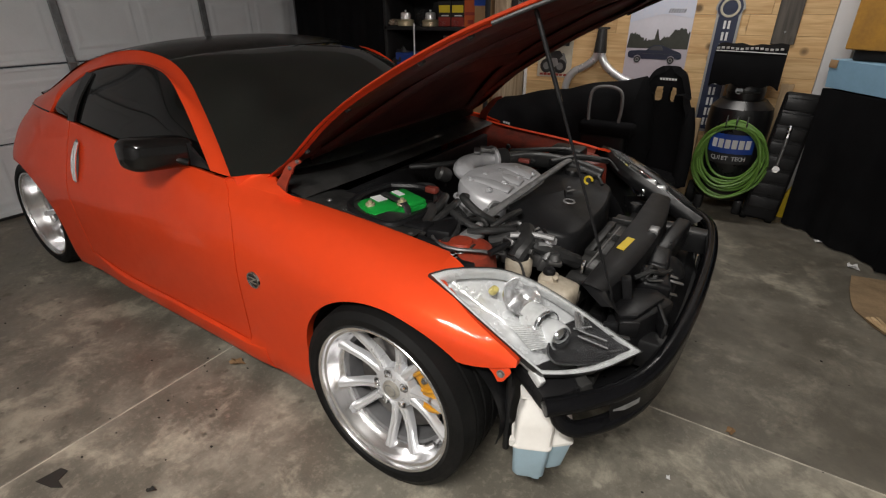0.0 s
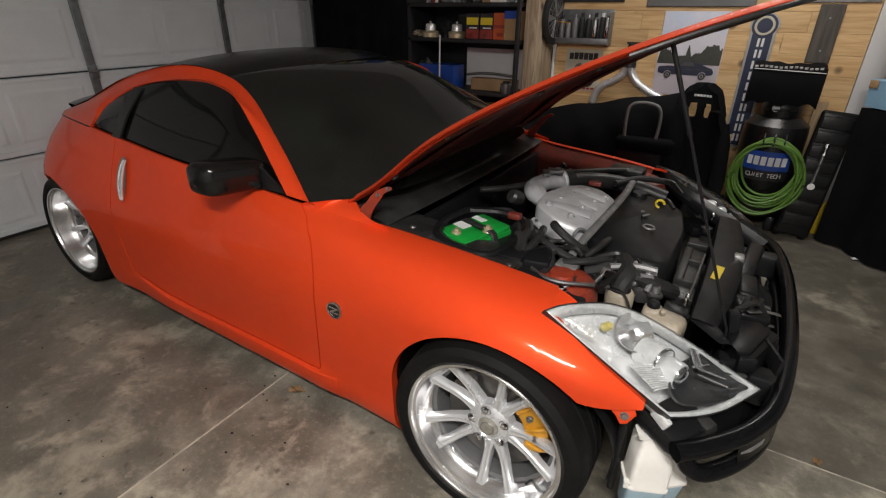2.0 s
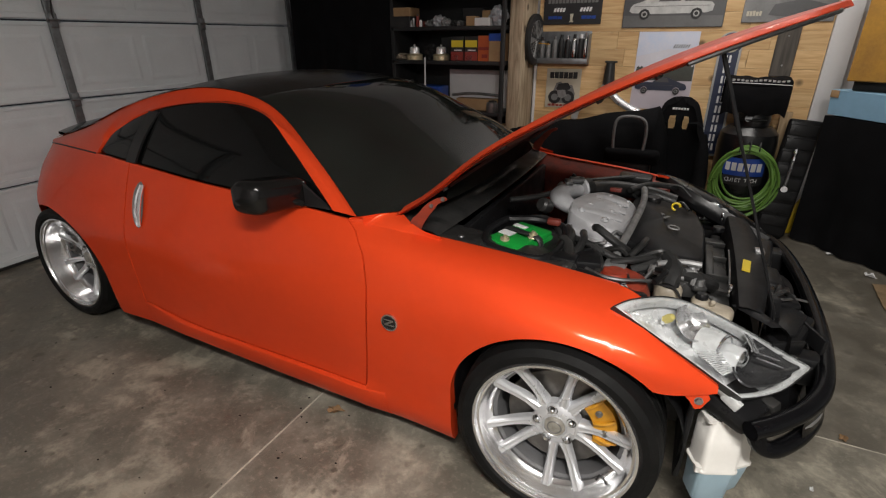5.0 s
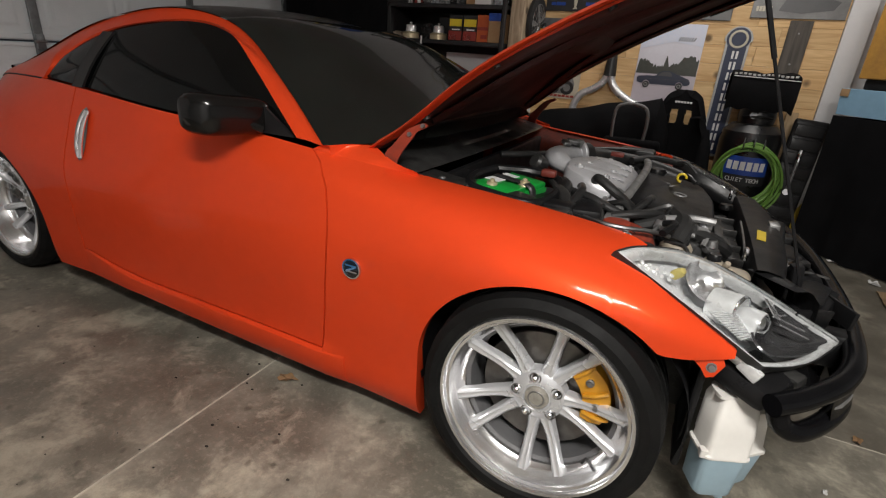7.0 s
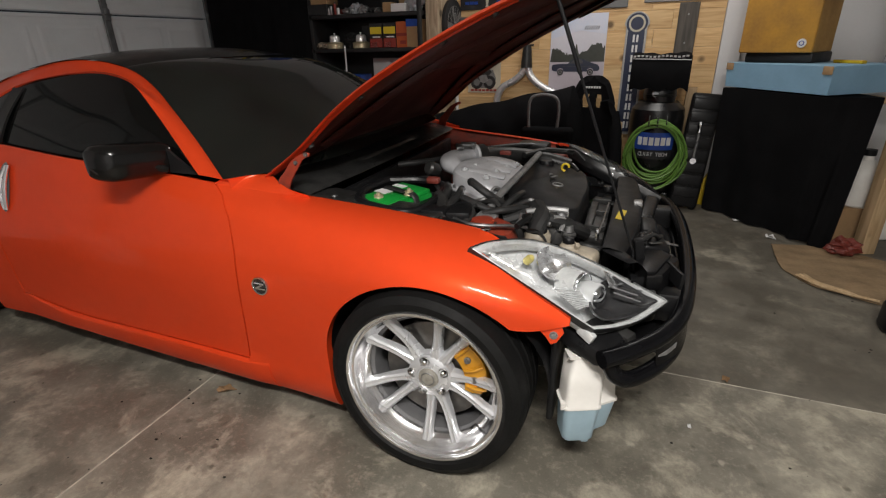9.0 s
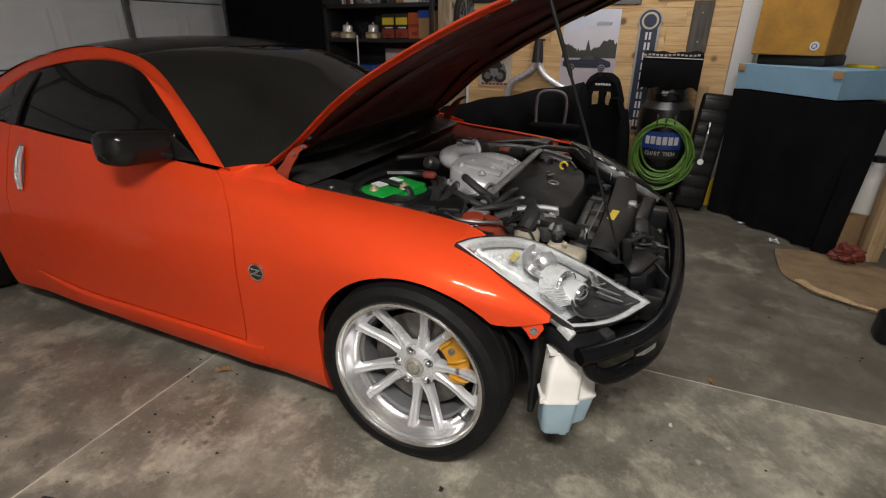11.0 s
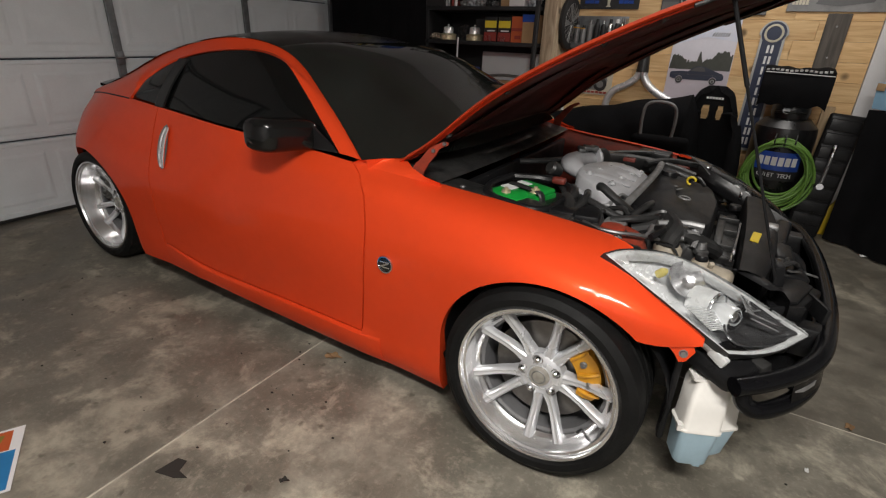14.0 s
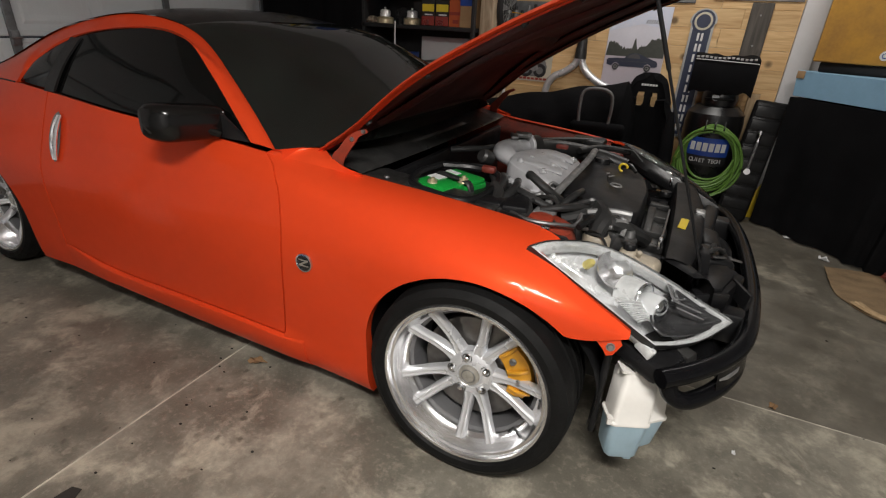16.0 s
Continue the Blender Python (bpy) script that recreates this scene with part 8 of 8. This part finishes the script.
def bench():
    ob = thing("workbench", (1.7, 1.9, 0), "wooden workbench draped in black cloth down to the floor", "workbench")
    k, a, c = Vector((1.495, 1.495, 0)), Vector((1.05, 2.115, 0)), Vector((1.90, 1.545, 0))
    b = a + (c - k)
    part("top_board", prism([(p.x, p.y) for p in (k + Vector((0.03, 0.09, 0)), c + Vector((0, 0.05, 0)), b + Vector((0.1, 0.1, 0)), a + Vector((0.07, 0.03, 0)))], 0.03, Matrix.Translation((0, 0, 0.885))), LUMBER, ob, smooth=False)
    part("leg", box((0.085, 0.085, 0.885), (1.905, 1.56, 0.4425), 0.004, Euler((0, 0, 0.3)).to_matrix().to_4x4()), LUMBER, ob)
    part("leg", box((0.085, 0.085, 0.885), (1.15, 2.25, 0.4425), 0.004), LUMBER, ob)
    part("rail", box((0.5, 0.04, 0.09), (2.12, 1.62, 0.42), 0.004, Euler((0, 0, 0.25)).to_matrix().to_4x4()), LUMBER, ob)
    top = [(1.04, 2.13, 0.925), (1.26, 1.81, 0.925), (1.485, 1.485, 0.925), (1.62, 1.49, 0.925), (1.77, 1.53, 0.925)]
    low = [(1.06, 2.19, 0.012), (1.30, 1.93, 0.012), (1.52, 1.68, 0.012), (1.61, 1.58, 0.012), (1.70, 1.50, 0.012)]
    part("cloth", cloth_sheet(top, low, 60, 16, 0.020, 2, 7), BLACK_CLOTH, ob, "black cloth drape")
    bm = bmesh.new()
    bm.faces.new([bm.verts.new(p) for p in ((1.04, 2.13, 0.925), (1.485, 1.485, 0.925), (1.77, 1.53, 0.925), (1.60, 2.2, 0.925))])
    part("cloth_top", thick(bm, 0.004), BLACK_CLOTH, ob)


bench()


def on_bench(u, v, z):
    """u along the bench's front edge, v into the bench, from its far end."""
    d, n = Vector((0.583, -0.812, 0)), Vector((0.812, 0.583, 0))
    return Vector((1.035, 2.125, z)) + d * u + n * v


def tray_box():
    ob = thing("plastic_tray", on_bench(0.39, 0.25, 0.93), "pale blue shallow box with brown taped corners", "box")
    bm = bmesh.new()
    rows = []
    for s, z in ((0.97, 0.935), (1.0, 1.09), (0.985, 1.092), (0.97, 0.95)):
        rows.append([on_bench(0.39 + su * 0.39 * s, 0.25 + sv * 0.25 * s, z) for su, sv in ((-1, -1), (1, -1), (1, 1), (-1, 1))])
    grid(rows, bm, close_v=True)
    bm.faces.new([bm.verts.new(p) for p in rows[0]])
    part("wall", bm, BLUE_BOX, ob, smooth=False)
    part("lid", box((0.78, 0.50, 0.012), on_bench(0.39, 0.25, 1.087), 0.003, Euler((0, 0, radians(-54.3))).to_matrix().to_4x4()), BLUE_BOX, ob)
    for u, v in ((0.035, -0.003), (0.745, -0.003)):
        part("tape", box((0.06, 0.003, 0.045), on_bench(u, v, 1.068), 0.001, Euler((0, 0, radians(-54.3))).to_matrix().to_4x4()), CARD, ob)


tray_box()
CRATE = Vector((1.345, 2.060, 0))
cr = thing("crate", CRATE + Vector((0, 0, 1.155)), "ochre printed carton with a small round sticker", "box")
part("carton", box((0.42, 0.36, 0.50), CRATE + Vector((0, 0, 1.405)), 0.006, Euler((0, 0, radians(-30))).to_matrix().to_4x4(), seg=1), BROWN_BOX, cr, smooth=False)
face_at = CRATE + Vector((0.866 * 0.145 - 0.5 * 0.182, -0.5 * 0.145 - 0.866 * 0.182, 1.21))
part("sticker", lathe([(0, 0.002), (0.025, 0.002), (0.026, 0)], 24, aimed(face_at, (-0.5, -0.866, 0))), PAPER, cr)
part("sticker_ring", lathe([(0.010, 0.0035), (0.014, 0.0035), (0.015, 0.002)], 24, aimed(face_at, (-0.5, -0.866, 0))), BLUE_LABEL, cr)
solo("spirit_level", box((0.20, 0.035, 0.018), (1.645, 1.82, 1.102), 0.004, Euler((0, 0, radians(-62))).to_matrix().to_4x4()), YELLOW_PLASTIC, "yellow spirit level on the blue box", "tool")
# added dark slab: paints the shadowed gap beneath the carton
solo("carton_shade_slab", box((0.40, 0.30, 0.062), CRATE + Vector((0.03, 0.02, 1.124)), 0.01, Euler((0, 0, radians(-34))).to_matrix().to_4x4()), SHELF_BLACK, "dark slab standing in for the shade under the carton", "case")
fend = grid([[(1.78 + 0.18 * s + 0.04 * math.sin(3 * u), 1.75 + 0.10 * u + 0.05 * s, 1.10 + 0.55 * u) for u in [k / 10 for k in range(11)]] for s in [k / 6 for k in range(7)]])
solo("plastic_fender", thick(fend, 0.03), GREY_PLASTIC, "grey moulded plastic panel leaning on the bench", "car part")
fend = grid([[(1.92 + 0.14 * s, 1.62 + 0.16 * u - 0.04 * s, 0.94 + 0.5 * u + 0.06 * math.sin(4 * s)) for u in [k / 10 for k in range(11)]] for s in [k / 6 for k in range(7)]])
solo("plastic_fender", thick(fend, 0.03), GREY_PLASTIC, "grey moulded plastic panel leaning on the bench", "car part")


def jug(x, y, z, s, mat, label):
    ob = thing("plastic_jug", (x, y, z), label, "jug")
    part("body", lathe([(0, 0), (0.07 * s, 0), (0.078 * s, 0.01), (0.078 * s, 0.16 * s), (0.06 * s, 0.20 * s), (0.025 * s, 0.225 * s), (0.022 * s, 0.25 * s)], 24, Matrix.Translation((x, y, z))), mat, ob)
    part("cap", lathe([(0.026 * s, 0), (0.026 * s, 0.028 * s), (0, 0.03 * s)], 18, Matrix.Translation((x, y, z + 0.245 * s))), BLACK_PLASTIC, ob)
    part("handle", tube([(x - 0.07 * s, y, z + 0.15 * s), (x - 0.095 * s, y, z + 0.13 * s), (x - 0.095 * s, y, z + 0.07 * s), (x - 0.07 * s, y, z + 0.05 * s)], 0.011 * s, 8), mat, ob)


jug(1.87, 1.78, 0.24, 1.3, WHITE_PLASTIC, "white plastic oil jug under the bench")
carton(1.87, 1.80, 0.0, (0.30, 0.22, 0.24), CARD, "worn cardboard box under the bench", turn_=20)
crumpled(1.77, 1.455, 0.012, (0.17, 0.12, 0.11), RED_CAP, "dark brown rag on the floor", "rag", "rag", 51)
jug(2.05, 1.92, 0.0, 1.5, WHITE_PLASTIC, "white plastic oil jug under the bench")

# flattened cardboard, scraps and leaves on the floor
KRAFT = material("brown_kraft", (0.33, 0.225, 0.125), 0.8, vary=0.45, scale=7, bump=0.2, rough_vary=0.1)
near_edge = spline([(1.41, 1.52, 0), (1.385, 1.30, 0), (1.39, 1.12, 0), (1.44, 1.00, 0), (1.51, 0.89, 0), (1.62, 0.83, 0), (1.76, 0.78, 0)], 49)
rows = []
for i, p in enumerate(near_edge):
    q = Vector((1.70 + 0.55 * i / 48, 1.56 - 0.30 * i / 48, 0))
    rows.append([p.lerp(q, k / 24) + Vector((0, 0, 0.005 + 0.0022 * math.sin(9.5 * (p.lerp(q, k / 24).y + 0.25 * p.x) * math.pi * 2) + 0.012 * max(0, math.sin(0.21 * i)) * max(0, 1 - k / 9))) for k in range(25)])
solo("flattened_cardboard", thick(grid(rows), 0.004), KRAFT, "flattened brown cardboard lying on the concrete", "cardboard")
strip = thing("wood_strip", (1.6, 0.86, 0), "splintered strip of wood on the floor", "wood scrap")
for k, (d, r) in enumerate(((0.0, 0.011), (0.014, 0.008), (0.025, 0.006))):
    part("splinter", tube([(1.435 + 0.02 * k, 1.01 + d, 0.022), (1.50 + d, 0.915 + d, 0.021), (1.61 + d, 0.845 + d, 0.020), (1.74 - 0.05 * k, 0.79 + d, 0.020)], r, 7, flat=0.6), LUMBER, strip)
bm = box((0.17, 0.12, 0.15), (1.73, 0.515, 0.075), 0.03, seg=3)
ob = thing("power_tool_case", (1.73, 0.515, 0), "small black plastic case on the floor", "case")
part("shell", bm, BLACK_PLASTIC, ob)
part("latch", box((0.04, 0.01, 0.02), (1.71, 0.453, 0.08), 0.003), STEEL, ob)


def leaf(x, y, r, mat, turn_, label, curl=0.012):
    pts = []
    n = 14
    for k in range(n):
        a = 2 * math.pi * k / n
        rr = r * (0.62 + 0.38 * abs(math.cos(2.5 * a))) * (1.35 if k == 0 else 1)
        pts.append((rr * math.cos(a), rr * 0.7 * math.sin(a)))
    bm = bmesh.new()
    c = bm.verts.new((0, 0, 0.004))
    ring_ = [bm.verts.new((px, py, 0.003 + curl * abs(math.sin(2 * math.pi * k / n * 1.5)))) for k, (px, py) in enumerate(pts)]
    for k in range(n):
        bm.faces.new((c, ring_[k], ring_[(k + 1) % n]))
    thick(bm, 0.0012)
    bmesh.ops.transform(bm, matrix=Matrix.Translation((x, y, 0.003)) @ Euler((0, 0, radians(turn_))).to_matrix().to_4x4(), verts=bm.verts)
    return solo("dry_leaf", bm, mat, label, "leaf", "scraps on the floor")


leaf(-0.899, -0.845, 0.035, LEAF, 20, "curled dry brown leaf on the concrete")
leaf(0.950, -0.125, 0.022, LEAF, 70, "curled dry brown leaf on the joint")
leaf(-0.587, -1.394, 0.014, DARK_LEAF, 40, "dark torn scrap on the concrete")
torn = [(-0.052, -0.002), (-0.025, 0.024), (0.0, 0.047), (0.030, 0.033), (0.021, -0.004), (0.052, -0.034), (0.012, -0.030)]
solo("scrap", prism([(-0.905 + 0.78 * u - 0.62 * v, -1.548 + 0.62 * u + 0.78 * v) for u, v in reversed(torn)], 0.002, Matrix.Translation((0, 0, 0.0015))), DARK_LEAF, "dark torn scrap lying flat on the concrete", "scrap", smooth=False)
leaf(0.16, -1.02, 0.010, DARK_LEAF, 80, "dark torn scrap on the concrete")
leaf(1.265, 1.950, 0.030, PAPER, 10, "white paper scrap on the concrete")
leaf(1.420, 1.636, 0.030, PAPER, -25, "white paper scrap on the concrete", 0.025)
leaf(0.80, -0.45, 0.006, PAPER, 0, "white paper scrap on the concrete")
rngd = random.Random(12)
specks = bmesh.new()
for k in range(170):
    x, y = rngd.uniform(-2.6, 2.0), rngd.uniform(-2.0, 0.9)
    if -3.3 < x < 0.7 and y > -0.8:
        continue
    r = rngd.uniform(0.0015, 0.005)
    bmesh.ops.create_icosphere(specks, subdivisions=1, radius=r, matrix=Matrix.Translation((x, y, r * 0.4)) @ Matrix.Diagonal((1.4, 1, 0.5, 1)))
solo("grit", specks, DARK_LEAF, "dark grit and crumbs on the concrete", "grit", kind="stuff")


def flyer():
    ob = thing("leaflet", (-1.5, -1.95, 0), "glossy leaflet with coloured pictures and a white border", "leaflet")
    m = Matrix.Translation((-1.49, -1.704, 0.004)) @ Euler((0, 0, radians(-28))).to_matrix().to_4x4()

    def put(pts, z, mat, name):
        bm = bmesh.new()
        bm.faces.new([bm.verts.new((x, y, z)) for x, y in pts])
        bmesh.ops.transform(bm, matrix=m, verts=bm.verts)
        part(name, thick(bm, 0.0006), mat, ob, smooth=False)

    put([(0, 0), (0.30, 0), (0.30, -0.42), (0, -0.42)], 0.0, PAPER, "sheet")
    put([(0.012, -0.03), (0.012, -0.20), (0.11, -0.20), (0.11, -0.03)], 0.001, ORANGE_PRINT, "picture")
    put([(0.03, -0.05), (0.03, -0.16), (0.07, -0.15), (0.08, -0.06)], 0.002, material("olive_print", (0.20, 0.16, 0.02), 0.4), "picture")
    put([(0.115, -0.012), (0.115, -0.20), (0.29, -0.25), (0.29, -0.012)], 0.001, material("sky_blue_print", (0.02, 0.18, 0.42), 0.35, vary=0.2), "picture")
    put([(0.05, -0.07), (0.05, -0.11), (0.16, -0.13), (0.16, -0.09)], 0.003, material("tan_print", (0.50, 0.33, 0.22), 0.4), "picture")
    put([(0.02, -0.22), (0.28, -0.27), (0.28, -0.40), (0.02, -0.40)], 0.001, CREAM_PRINT, "picture")


flyer()


def white_carton():
    ob = thing("packing_foam", (-2.6, -1.68, 0), "white folded packing carton standing on the floor", "packing")
    m = Euler((0, 0, radians(24))).to_matrix().to_4x4()
    part("panel", box((0.40, 0.22, 0.22), (-2.60, -1.66, 0.11), 0.006, m), WHITE_PLASTIC, ob)
    part("flap", box((0.14, 0.16, 0.17), (-2.47, -1.565, 0.085), 0.006, Euler((0, 0, radians(30))).to_matrix().to_4x4()), WHITE_PLASTIC, ob)
    part("upper_panel", box((0.36, 0.20, 0.14), (-2.66, -1.66, 0.32), 0.006, Euler((0.05, 0, radians(22))).to_matrix().to_4x4()), WHITE_PLASTIC, ob)
    part("clip", box((0.06, 0.05, 0.03), (-2.455, -1.565, 0.235), 0.008), CLEAR_BAG, ob)


white_carton()
